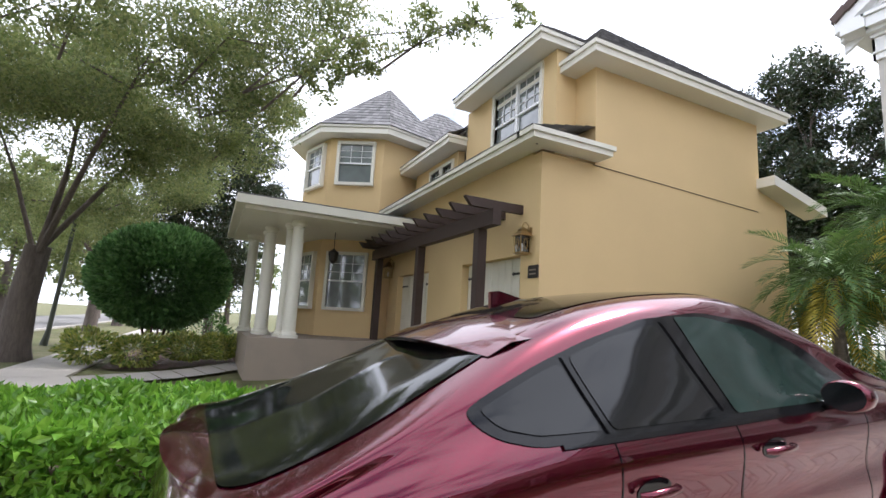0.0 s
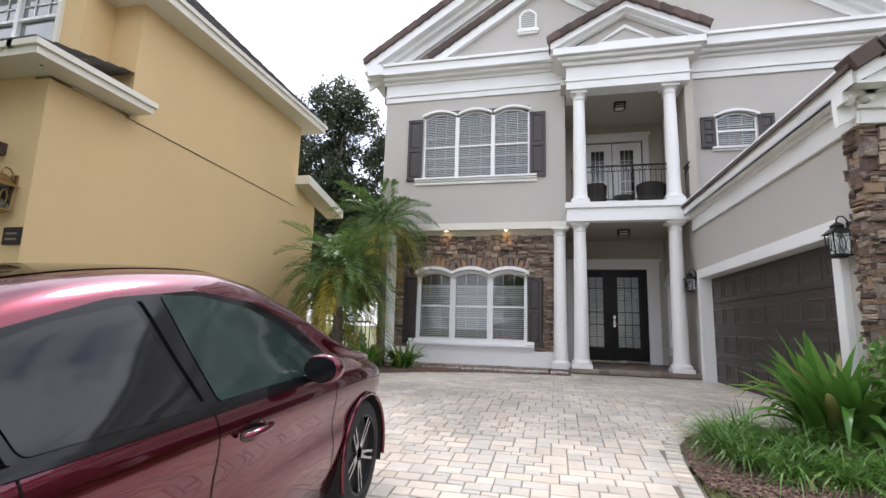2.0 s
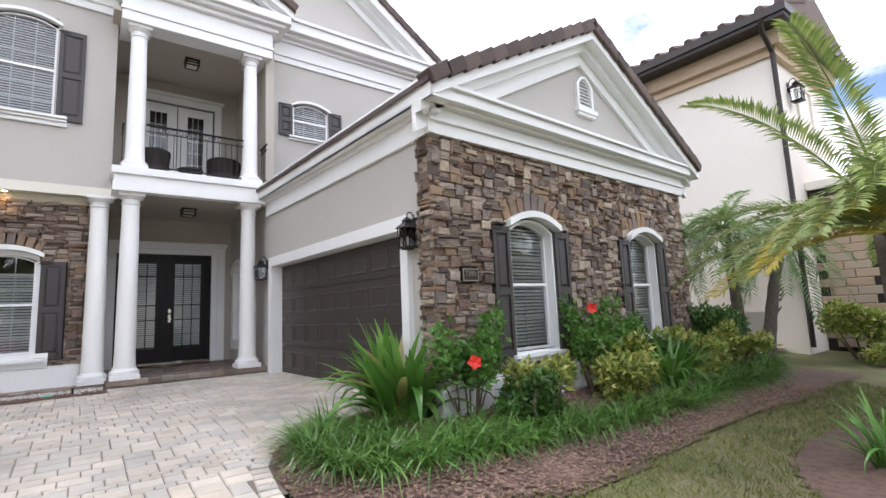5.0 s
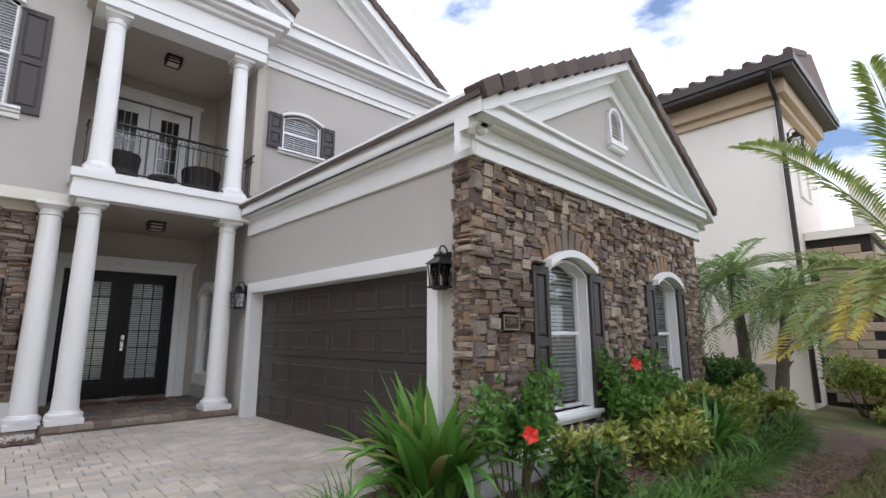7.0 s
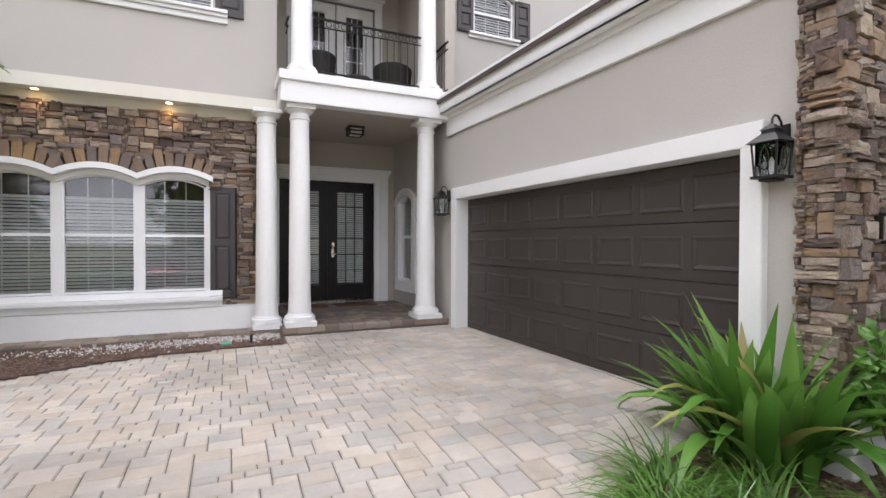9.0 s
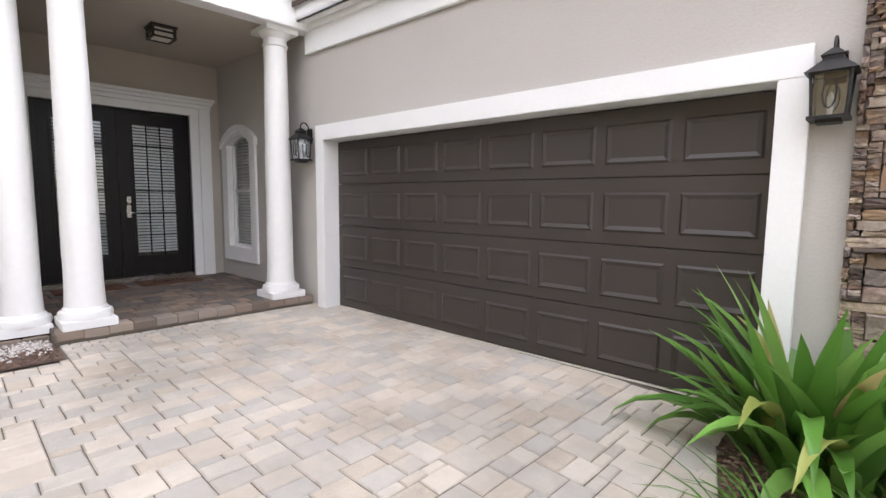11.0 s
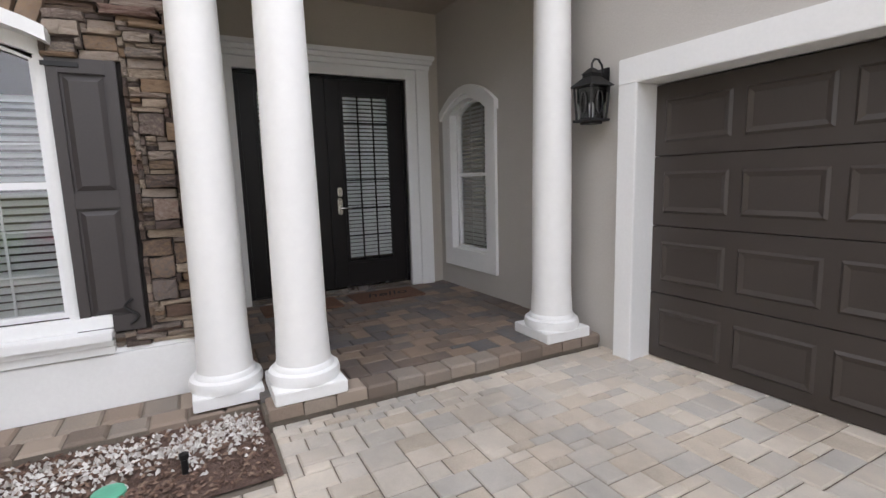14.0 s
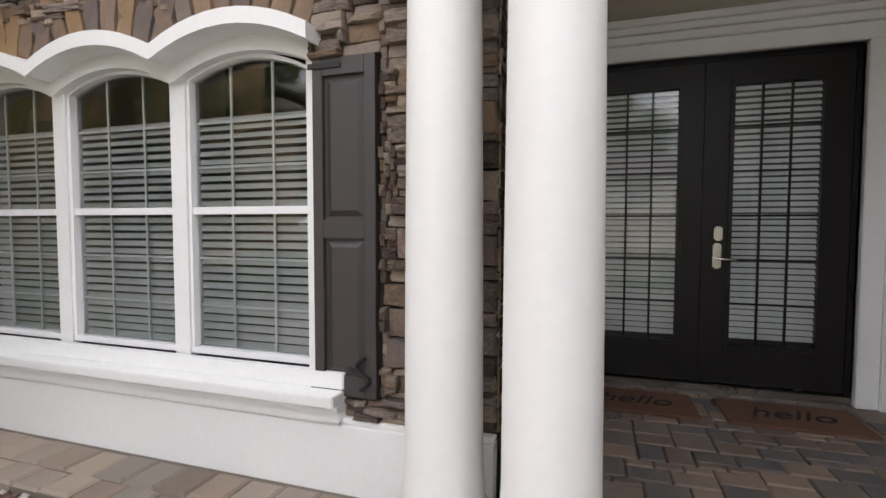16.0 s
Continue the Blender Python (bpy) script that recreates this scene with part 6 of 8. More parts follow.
for r in range(18):
    for c in range(8):
        o = new("stone_block", me_block)
        o.parent = wing
        o.matrix_basis = Matrix.Translation(Vector((5.26, -13.55 - c * 0.53 - (0.26 if r % 2 else 0), 0.5 + r * 0.205)) - OFF[wing.name]) @ Matrix.Rotation(-math.pi / 2, 4, "Y") @ Matrix.Rotation(math.pi / 2, 4, "Z")
    for c in range(2):
        o = new("stone_block", me_block)
        o.parent = wing
        o.matrix_basis = Matrix.Translation(Vector((5.56 + c * 0.53 + (0.2 if r % 2 else 0), -13.27, 0.5 + r * 0.205)) - OFF[wing.name]) @ Matrix.Rotation(-math.pi / 2, 4, "X")
bm = BM()
box(bm, 5.2, 6.54, -19.6, -13.2, 4.3, 4.5)
box(bm, 5.22, 5.5, -19.6, -13.22, 5.25, 5.4)
part("balustrade_rail", bm, M_offwhite, wh)
bm = BM()
box(bm, 5.2, 5.55, -13.65, -13.2, 4.5, 5.7)
part("balustrade_post", bm, M_offwhite, wh, bevel=0.02)
for k in range(14):
    bm = BM()
    lathe(bm, [(0.08, 4.5), (0.08, 4.56), (0.05, 4.62), (0.085, 4.82), (0.05, 5.05), (0.06, 5.2), (0.08, 5.25)], 5.36, -13.85 - k * 0.27, 10)
    part("baluster", bm, M_offwhite, wh, smooth=True)
wall_lantern("wall_lantern", (6.55, -13.0, 6.9), (-1, 0, 0), "black coach lantern high on the white wall", M_iron, 1.3)
bm = BM()
box(bm, 6.9, 12.5, -11.0, -10.8, 0.3, 1.35)
structure("garden_wall", bm, M_offwhite, "low off-white stucco garden wall", "wall")

# plain house front across the street, mirrored in the door and window glass
oh = thing("house_across", (-24, -2, 0), "plain pale tan stucco house across the street", "house")
bm = BM()
walled(bm, lambda u, d, z: (-24 + d, u, z), -9.0, 6.0, -0.05, 6.2, 0.25, [(-7.4, -5.8, 3.9, 5.4), (-3.6, -2.0, 3.9, 5.4), (2.4, 4.0, 3.9, 5.4), (-7.6, -2.6, 0.1, 2.4), (1.8, 4.2, 0.8, 2.6)])
box(bm, -34.0, -24.25, -9.0, -8.75, -0.05, 6.2)
box(bm, -34.0, -24.25, 5.75, 6.0, -0.05, 6.2)
box(bm, -34.25, -34.0, -9.0, 6.0, -0.05, 6.2)
part("wall", bm, M_cream, oh)
bm = BM()
box(bm, -24.22, -24.15, -7.7, -2.5, 0.0, 2.5)
part("garage_door", bm, M_garage_white, oh, "pale panelled garage door")
for u0, u1, z0, z1 in ((-7.4, -5.8, 3.9, 5.4), (-3.6, -2.0, 3.9, 5.4), (2.4, 4.0, 3.9, 5.4), (1.8, 4.2, 0.8, 2.6)):
    house_window(lambda u, d, z: (-24 + d, u, z), u0, u1, z0, z1, oh)
bm = BM()
ap, cs = [bm.verts.new(q) for q in ((-29, -5.0, 9.2), (-29, 2.0, 9.2))], [bm.verts.new(q) for q in ((-23.4, -9.6, 6.15), (-23.4, 6.6, 6.15), (-34.8, 6.6, 6.15), (-34.8, -9.6, 6.15))]
for q in ((cs[0], cs[1], ap[1], ap[0]), (cs[1], cs[2], ap[1]), (cs[2], cs[3], ap[0], ap[1]), (cs[3], cs[0], ap[0]), tuple(cs)):
    bm.faces.new(q)
part("roof", bm, M_tile, oh)

# ---- plants ----
G_oak = leafy("oak_leaves", [(0.11, 0.15, 0.045), (0.19, 0.235, 0.075), (0.27, 0.285, 0.105), (0.14, 0.185, 0.075)], 0.45, 0.5)
G_magnolia = leafy("magnolia_leaves", [(0.022, 0.045, 0.016), (0.04, 0.065, 0.024), (0.06, 0.06, 0.028), (0.03, 0.055, 0.026)], 0.35, 0.3)
G_topiary = leafy("clipped_leaves", [(0.06, 0.14, 0.045), (0.11, 0.23, 0.07), (0.18, 0.31, 0.11)], 0.3, 0.4)
G_hedge = leafy("hedge_leaves", [(0.075, 0.19, 0.015), (0.15, 0.33, 0.03), (0.25, 0.44, 0.055), (0.10, 0.24, 0.025)], 0.35, 0.35)
G_vari = leafy("variegated_leaves", [(0.07, 0.17, 0.025), (0.50, 0.50, 0.10), (0.14, 0.25, 0.04), (0.62, 0.58, 0.20), (0.09, 0.19, 0.035)], 0.35, 0.3)
G_dark = leafy("shrub_leaves", [(0.035, 0.09, 0.018), (0.065, 0.15, 0.03), (0.12, 0.22, 0.045)], 0.35, 0.25)
G_hib = leafy("hibiscus_leaves", [(0.08, 0.20, 0.03), (0.15, 0.30, 0.055), (0.06, 0.15, 0.028)], 0.35, 0.35)
G_palm = leafy("palm_leaflets", [(0.07, 0.15, 0.03), (0.12, 0.21, 0.05), (0.16, 0.24, 0.075), (0.09, 0.17, 0.05)], 0.4, 0.35)
G_palmblue = leafy("date_palm_leaflets", [(0.13, 0.20, 0.05), (0.20, 0.26, 0.075), (0.28, 0.31, 0.10)], 0.4, 0.35)
G_palmyellow = leafy("yellowed_leaflets", [(0.42, 0.33, 0.035), (0.52, 0.42, 0.06), (0.33, 0.30, 0.05)], 0.45, 0.4)
G_strap = leafy("strap_leaves", [(0.075, 0.19, 0.03), (0.13, 0.29, 0.05), (0.20, 0.37, 0.085), (0.10, 0.23, 0.04)], 0.3, 0.35)
G_strapyellow = leafy("fading_strap_leaves", [(0.32, 0.34, 0.10), (0.22, 0.27, 0.06), (0.40, 0.32, 0.14)], 0.4, 0.35)
G_lir = leafy("border_grass_blades", [(0.045, 0.12, 0.018), (0.085, 0.20, 0.03), (0.18, 0.31, 0.07), (0.06, 0.15, 0.024)], 0.35, 0.3)
G_dry = leafy("dry_blades", [(0.30, 0.19, 0.08), (0.40, 0.28, 0.13), (0.22, 0.14, 0.06)], 0.7, 0.3)
G_lawn = leafy("lawn_blades", [(0.12, 0.16, 0.035), (0.20, 0.22, 0.06), (0.27, 0.24, 0.10), (0.09, 0.14, 0.03)], 0.6, 0.35)
G_red = leafy("hibiscus_petals", [(0.75, 0.02, 0.012), (0.85, 0.05, 0.03)], 0.45, 0.3)
M_twig = surface("shrub_twig", (0.12, 0.085, 0.06), 0.9, vary=0.2, fine=50, bump=0.3)


def leaves(name, centres, length, width, material, parent, seed=0, up=0.3, out=None, bend=0.18):
    """One mesh of small folded leaves at the given places, turned at random."""
    r = np.random.RandomState(seed)
    c = np.asarray(centres, float)
    n = len(c)
    d = r.normal(size=(n, 3))
    if out is not None:
        d += np.asarray(out) * 0.2
    d[:, 2] += up
    d /= np.linalg.norm(d, axis=1)[:, None]
    s = np.cross(d, r.normal(size=(n, 3)))
    s /= np.linalg.norm(s, axis=1)[:, None] + 1e-9
    k = np.cross(s, d)
    L = length * r.uniform(0.65, 1.25, (n, 1))
    W = width * r.uniform(0.7, 1.2, (n, 1)) / 2
    a = c
    b = c + d * L * 0.5 + s * W + k * L * bend * 0.5
    e = c + d * L * 0.5 - s * W + k * L * bend * 0.5
    m = c + d * L * 0.5
    t = c + d * L - k * L * bend
    v = np.stack([a, b, m, e, t], 1).reshape(-1, 3)
    i = np.arange(n)[:, None] * 5
    f = np.concatenate([i + [0, 1, 2], i + [0, 2, 3], i + [1, 4, 2], i + [2, 4, 3]]).tolist()
    return mesh_part(name, v, f, material, parent)


def blob_points(n, centre, radii, seed, shell=0.55, lumps=7, flat=0.0):
    """Places in a lumpy crown: clumps over an ellipsoid, denser to the outside."""
    r = np.random.RandomState(seed)
    u = r.normal(size=(n, 3))
    u /= np.linalg.norm(u, axis=1)[:, None]
    rad = (shell + (1 - shell) * r.uniform(size=(n, 1)) ** 0.5)
    if lumps:
        k = r.normal(size=(lumps, 3))
        k /= np.linalg.norm(k, axis=1)[:, None]
        near = (u @ k.T).max(1)[:, None]
        rad *= 0.60 + 0.46 * np.clip((near - 0.55) / 0.4, 0, 1)
    return np.asarray(centre) + u * rad * np.asarray(radii), u


def bush(name, centre, radii, n, length, width, material, label, category="shrub", seed=0, lumps=9, shell=0.6, group="", stems=0, base=None):
    z0 = ground_z(centre[0])
    t = thing(name, (centre[0], centre[1], z0), label, category, group)
    if group == "bed shrubs":
        # several uneven lobes, open between them
        rs = np.random.RandomState(seed + 900)
        P = [blob_points(n // 7, np.asarray(centre) + rs.uniform(-0.6, 0.6, 3) * np.asarray(radii), np.asarray(radii) * rs.uniform(0.35, 0.62), seed * 13 + k, 0.2, 4) for k in range(7)]
        p, u = np.concatenate([q[0] for q in P]), np.concatenate([q[1] for q in P])
    else:
        p, u = blob_points(n, centre, radii, seed, shell, lumps)
    p[:, 2] = np.maximum(p[:, 2], z0 + 0.03)
    leaves("leaves", p, length, width, material, t, seed, 0.35, u)
    if stems:
        r = random.Random(seed)
        bm = BM()
        for k in range(stems):
            a = 2 * math.pi * k / stems + r.uniform(-0.3, 0.3)
            q = r.uniform(0.3, 0.75)
            b = (centre[0] + 0.12 * math.cos(a), centre[1] + 0.12 * math.sin(a), z0 - 0.02)
            e = (centre[0] + radii[0] * q * math.cos(a), centre[1] + radii[1] * q * math.sin(a), centre[2] + radii[2] * r.uniform(-0.1, 0.5))
            mid = tuple((Vector(b) + Vector(e)) / 2 + Vector((r.uniform(-0.06, 0.06), r.uniform(-0.06, 0.06), 0.05)))
            tube(bm, [b, mid, e], [0.014 + radii[0] * 0.012, 0.012 + radii[0] * 0.008, 0.006], 6)
        part("stem_cluster", bm, M_twig, t)
    return t


def tree(name, base, height, trunk_r, crown, n, leaf, width, material, label, seed, limbs=7, fork=0.35, bark=None, lean=(0, 0), main=99):
    """Tapered trunk, limbs to each clump of the crown, and the leaves of every clump. crown: (centre, radii) clumps."""
    t = thing(name, base, label, "tree")
    r = random.Random(seed)
    b = Vector(base)
    top = b + Vector((lean[0], lean[1], height * fork))
    bm = BM()
    pts = [b + Vector((0, 0, -0.1)), b + (top - b) * 0.12, b + (top - b) * 0.5 + Vector((r.uniform(-0.1, 0.1), r.uniform(-0.1, 0.1), 0)), top]
    tube(bm, pts, [trunk_r * 1.45, trunk_r * 1.08, trunk_r * 0.92, trunk_r * 0.8], 14)
    part("trunk", bm, bark or M_bark, t, smooth=True)
    for i, (c, rad) in enumerate(crown):
        c = Vector(c)
        bm = BM()
        start = b + (top - b) * r.uniform(0.8, 1.0)
        if i >= main:
            near = min((Vector(q) for q, _ in crown[:i]), key=lambda q: (q - c).length)
            start = near.lerp(top, 0.15)
        mid = start.lerp(c, 0.5) + Vector((r.uniform(-0.3, 0.3), r.uniform(-0.3, 0.3), r.uniform(0.0, 0.5)))
        w = trunk_r * (r.uniform(0.20, 0.36) if i < main else 0.07)
        tube(bm, [start, start.lerp(mid, 0.5), mid, mid.lerp(c, 0.6), c], [w, w * 0.8, w * 0.6, w * 0.35, w * 0.12], 8)
        for k in range(limbs):
            e = c + Vector((r.uniform(-1, 1) * rad[0], r.uniform(-1, 1) * rad[1], r.uniform(-0.8, 0.8) * rad[2])) * 0.85
            s = mid.lerp(c, r.uniform(0.1, 0.9))
            tube(bm, [s, s.lerp(e, 0.5) + Vector((0, 0, 0.1)), e], [w * 0.25, w * 0.15, w * 0.04], 5)
        part("limb", bm, bark or M_bark, t, smooth=True)
    size = [(rad[0] * rad[1] * rad[2]) ** 0.75 for _, rad in crown]
    P = []
    for i, (c, rad) in enumerate(crown):
        rr = np.random.RandomState(seed * 31 + i)
        each = int(n * size[i] / sum(size))
        # twig clusters inside each clump leave gaps between them
        m = max(6, each // 26)
        tw, _ = blob_points(m, c, rad, seed * 7 + i, 0.25, 6)
        q = tw[rr.randint(0, m, each)] + rr.normal(size=(each, 3)) * np.minimum(np.array(rad), 1.2) * 0.12
        P.append(q)
    P = np.concatenate(P)
    leaves("crown", P, leaf, width, material, t, seed, -0.1)
    return t


# street oak whose boughs hang over the footway and the drive
OAK = [((-4.8, 17.0, 6.8), (2.4, 2.2, 1.3)), ((-2.2, 14.6, 6.6), (2.0, 1.8, 1.0)), ((-0.8, 16.6, 6.4), (2.0, 1.8, 1.2)), ((-0.6, 11.8, 6.6), (1.7, 1.5, 0.8)), ((-3.2, 11.6, 5.9), (1.7, 1.6, 0.8)), ((0.9, 13.4, 6.8), (1.6, 1.5, 0.8)),
       ((0.6, 10.6, 6.5), (1.2, 1.1, 0.6)), ((1.9, 9.6, 6.2), (1.0, 0.9, 0.5)), ((2.3, 8.9, 5.6), (0.5, 0.5, 0.5)), ((2.9, 8.7, 6.0), (0.7, 0.6, 0.45)), ((3.8, 8.2, 6.5), (0.8, 0.6, 0.3)), ((4.5, 7.7, 6.6), (0.5, 0.4, 0.3)), ((5.2, 7.3, 6.75), (0.35, 0.35, 0.22)),
       ((-1.8, 13.0, 5.8), (1.5, 1.4, 0.7)), ((-2.5, 12.2, 5.3), (1.3, 1.2, 0.6)), ((-0.2, 15.0, 6.0), (1.6, 1.5, 0.8)), ((1.3, 15.2, 6.1), (1.3, 1.2, 0.8)), ((2.1, 14.4, 7.0), (1.0, 1.0, 0.7)), ((1.6, 12.2, 6.2), (1.0, 1.0, 0.7)), ((-1.6, 16.0, 5.4), (1.6, 1.5, 0.8)),
       ((-4.6, 14.0, 5.4), (1.8, 1.8, 0.9)), ((-3.4, 9.6, 5.4), (1.4, 1.4, 0.6)), ((-1.4, 9.4, 5.9), (1.4, 1.2, 0.5)), ((-4.8, 20.5, 4.9), (2.2, 2.0, 0.9)), ((-0.6, 18.8, 6.4), (2.0, 1.8, 1.2)), ((-2.8, 17.6, 7.8), (2.0, 1.9, 1.0)), ((0.4, 12.6, 7.6), (1.5, 1.3, 0.6)), ((-6.2, 12.5, 6.0), (1.8, 1.8, 0.9)),
       ((-0.6, 8.6, 8.4), (2.0, 1.8, 0.9)), ((1.2, 7.2, 8.6), (1.6, 1.5, 0.7)), ((-2.6, 6.6, 8.0), (2.0, 1.8, 0.9)), ((1.0, 11.4, 8.2), (1.8, 1.6, 0.8)), ((2.6, 10.4, 7.6), (1.1, 1.0, 0.6)), ((-5.6, 16.0, 4.6), (1.8, 1.6, 0.8)), ((-2.0, 15.4, 7.6), (2.0, 1.8, 1.0)),
       ((-5.6, 13.6, 4.3), (1.5, 1.5, 0.8)), ((-4.6, 11.6, 4.7), (1.2, 1.2, 0.7)), ((-6.4, 18.0, 4.2), (1.8, 1.6, 0.9)), ((-2.4, 20.6, 4.8), (1.8, 1.6, 0.9)), ((-4.2, 24.0, 4.6), (2.0, 1.8, 1.0)), ((-0.6, 22.0, 6.0), (1.8, 1.6, 1.0))]
tree("oak_tree", (-3.55, 17.8, -0.05), 9.0, 0.36, OAK, 185000, 0.10, 0.048, G_oak, "large live oak with grey bark leaning over the footway", 3, 2, 0.34, lean=(0.25, -0.3), main=4)
tree("oak_tree", (-5.0, 2.2, -0.05), 10.0, 0.32, [((-5.2, 2.2, 7.0), (2.4, 2.2, 1.6)), ((-3.4, 3.6, 6.4), (1.9, 1.8, 1.1)), ((-4.0, 0.6, 7.4), (2.0, 1.9, 1.3)), ((-6.2, 4.2, 6.2), (2.0, 2.0, 1.3)), ((-5.6, -1.2, 6.6), (2.2, 2.0, 1.4))], 36000, 0.13, 0.06, G_oak, "street oak behind the parked car", 14, 2, 0.4)
tree("oak_tree", (-4.6, 33.0, -0.05), 9.0, 0.30, [((-4.6, 33, 7), (3.2, 3, 2.4)), ((-2.5, 31, 5.6), (2.4, 2.2, 1.5)), ((-7, 34, 6.5), (2.6, 2.4, 2)), ((-5.5, 30, 6), (2.2, 2, 1.6))], 16000, 0.16, 0.08, G_oak, "street oak farther along the footway", 5, 5, 0.4)
tree("oak_tree", (-5.2, 46.0, -0.05), 9.0, 0.3, [((-5, 46, 6.5), (4, 3, 2.6)), ((-9, 47, 6), (3.4, 3, 2.4)), ((-1, 48, 7), (4, 3, 3.2)), ((-14, 50, 6.5), (4, 3, 3))], 14000, 0.22, 0.12, G_oak, "distant street oak along the road", 6, 4, 0.4)
# last three: unseen, added to darken reflections in the car glass
for k, (x, y, h) in enumerate(((-12.0, 45.0, 12.0), (-17.0, 62.0, 15.0), (-10.0, 66.0, 16.0), (3.0, 62.0, 14.0), (-22.0, 50.0, 15.0), (-19.0, 22.0, 10.0), (-20.0, 4.0, 10.0), (-19.0, -14.0, 11.0), (-4.4, -9.0, 9.0))):
    tree("oak_tree", (x, y, -0.05), h, 0.3, [((x, y, h * 0.62), (3.8, 3.2, h * 0.25)), ((x - 3.4, y + 1, h * 0.42), (3.2, 3.0, h * 0.22)), ((x + 3.2, y - 1, h * 0.45), (3.2, 3.0, h * 0.22)), ((x + 0.5, y, h * 0.9), (2.8, 2.6, h * 0.2)), ((x - 1.0, y - 2, h * 0.24), (3.4, 2.6, h * 0.16))], 11000, 0.30, 0.17, G_oak, "leafy oak added to close the view and the reflections", 60 + k, 3, 0.35)
tree("magnolia_tree", (1.1, 25.0, 0.0), 12.0, 0.2, [((1.1, 25, 5.0), (2.2, 2.1, 1.9)), ((0.4, 24.6, 7.4), (2.1, 2.0, 1.8)), ((1.8, 25, 9.2), (1.8, 1.7, 1.6)), ((2.8, 24.6, 6.6), (1.4, 1.4, 1.6)), ((-0.9, 24.8, 6.0), (1.3, 1.3, 1.3)), ((1.2, 25, 11.0), (1.1, 1.1, 1.1)), ((1.4, 24.4, 3.2), (1.7, 1.6, 1.3))], 30000, 0.19, 0.08, G_magnolia, "tall dark magnolia behind the clipped bush", 8, 6, 0.3)
tree("oak_tree", (23.0, 12.5, 0.5), 11.0, 0.3, [((22.5, 12.0, 8.0), (2.6, 2.6, 2.0)), ((24.0, 14.5, 7.0), (2.8, 2.6, 2.6)), ((21.5, 14.5, 9.6), (2.2, 2.2, 1.6)), ((24, 11.0, 6.0), (2.4, 2.4, 2.2)), ((22.5, 16.5, 7.0), (2.6, 2.4, 2.6)), ((21.0, 12.6, 5.0), (2.4, 2.2, 1.8)), ((23.5, 12.5, 10.6), (1.6, 1.6, 1.2)), ((25, 9.4, 7.5), (2.0, 1.8, 2.4)), ((21.5, 10.2, 3.6), (2.2, 2.2, 2.0)), ((22.6, 11.6, 12.2), (2.0, 2.0, 1.5)), ((24.5, 9.8, 10.2), (2.0, 1.8, 1.8)), ((22.0, 14.6, 11.8), (2.0, 2.0, 1.5)), ((25.2, 8.2, 8.6), (1.5, 1.5, 1.8))], 90000, 0.22, 0.10, G_magnolia, "dark oak behind the gap between the houses", 9, 6, 0.4)

# clipped round bush with bare stems
bush("topiary_bush", (-0.36, 18.0, 2.48), (1.85, 1.85, 1.5), 42000, 0.16, 0.10, G_topiary, "large clipped evergreen bush on bare stems", "bush", 12, 0, 0.6, stems=9)
for k, (x, y) in enumerate(((-1.6, 16.3), (-0.6, 16.2), (0.7, 16.6), (1.5, 17.2), (2.3, 18.0))):
    bush("variegated_shrub", (x, y, 0.45), (0.75, 0.7, 0.45), 1600, 0.13, 0.06, G_vari, "yellow-green variegated shrub under the clipped bush", "shrub", 20 + k, 5, group="neighbour's shrubs")
bush("shrub", (0.9, 21.0, 0.7), (1.4, 1.2, 0.8), 2600, 0.12, 0.06, G_dark, "low dark evergreen shrub by the porch", "shrub", 31)
# low hedge along the drive
hd = thing("hedge", (1.0, 5.8, 0.0), "bright green clipped hedge along the drive", "hedge")
r = np.random.RandomState(4)
n = 30000
hx, hy = r.uniform(-3.2, 4.7, n), r.uniform(4.95, 7.2, n)
gz = np.array([ground_z(x) for x in hx])
face = r.uniform(size=n)
top = 0.70 + 0.05 * np.sin(hx * 2.3) + 0.05 * np.sin(hy * 3.1 + hx) + 0.03 * np.sin(hx * 7)
hz = np.where(face < 0.62, top - np.abs(r.normal(size=n)) * 0.06, r.uniform(0.03, 0.68, n))
hy = np.where(face > 0.70, 4.95 + np.abs(r.normal(size=n)) * 0.08, hy)
leaves("leaves", np.stack([hx, hy, gz + hz], 1), 0.115, 0.065, G_hedge, hd, 5, 0.8)
bm = BM()
for k in range(90):
    x, y = r.uniform(-3.1, 4.6), r.uniform(5.05, 7.1)
    tube(bm, [(x, y, ground_z(x) - 0.02), (x + r.uniform(-0.1, 0.1), y + r.uniform(-0.1, 0.1), ground_z(x) + 0.6)], [0.012, 0.005], 5)
part("stem_cluster", bm, M_twig, hd)


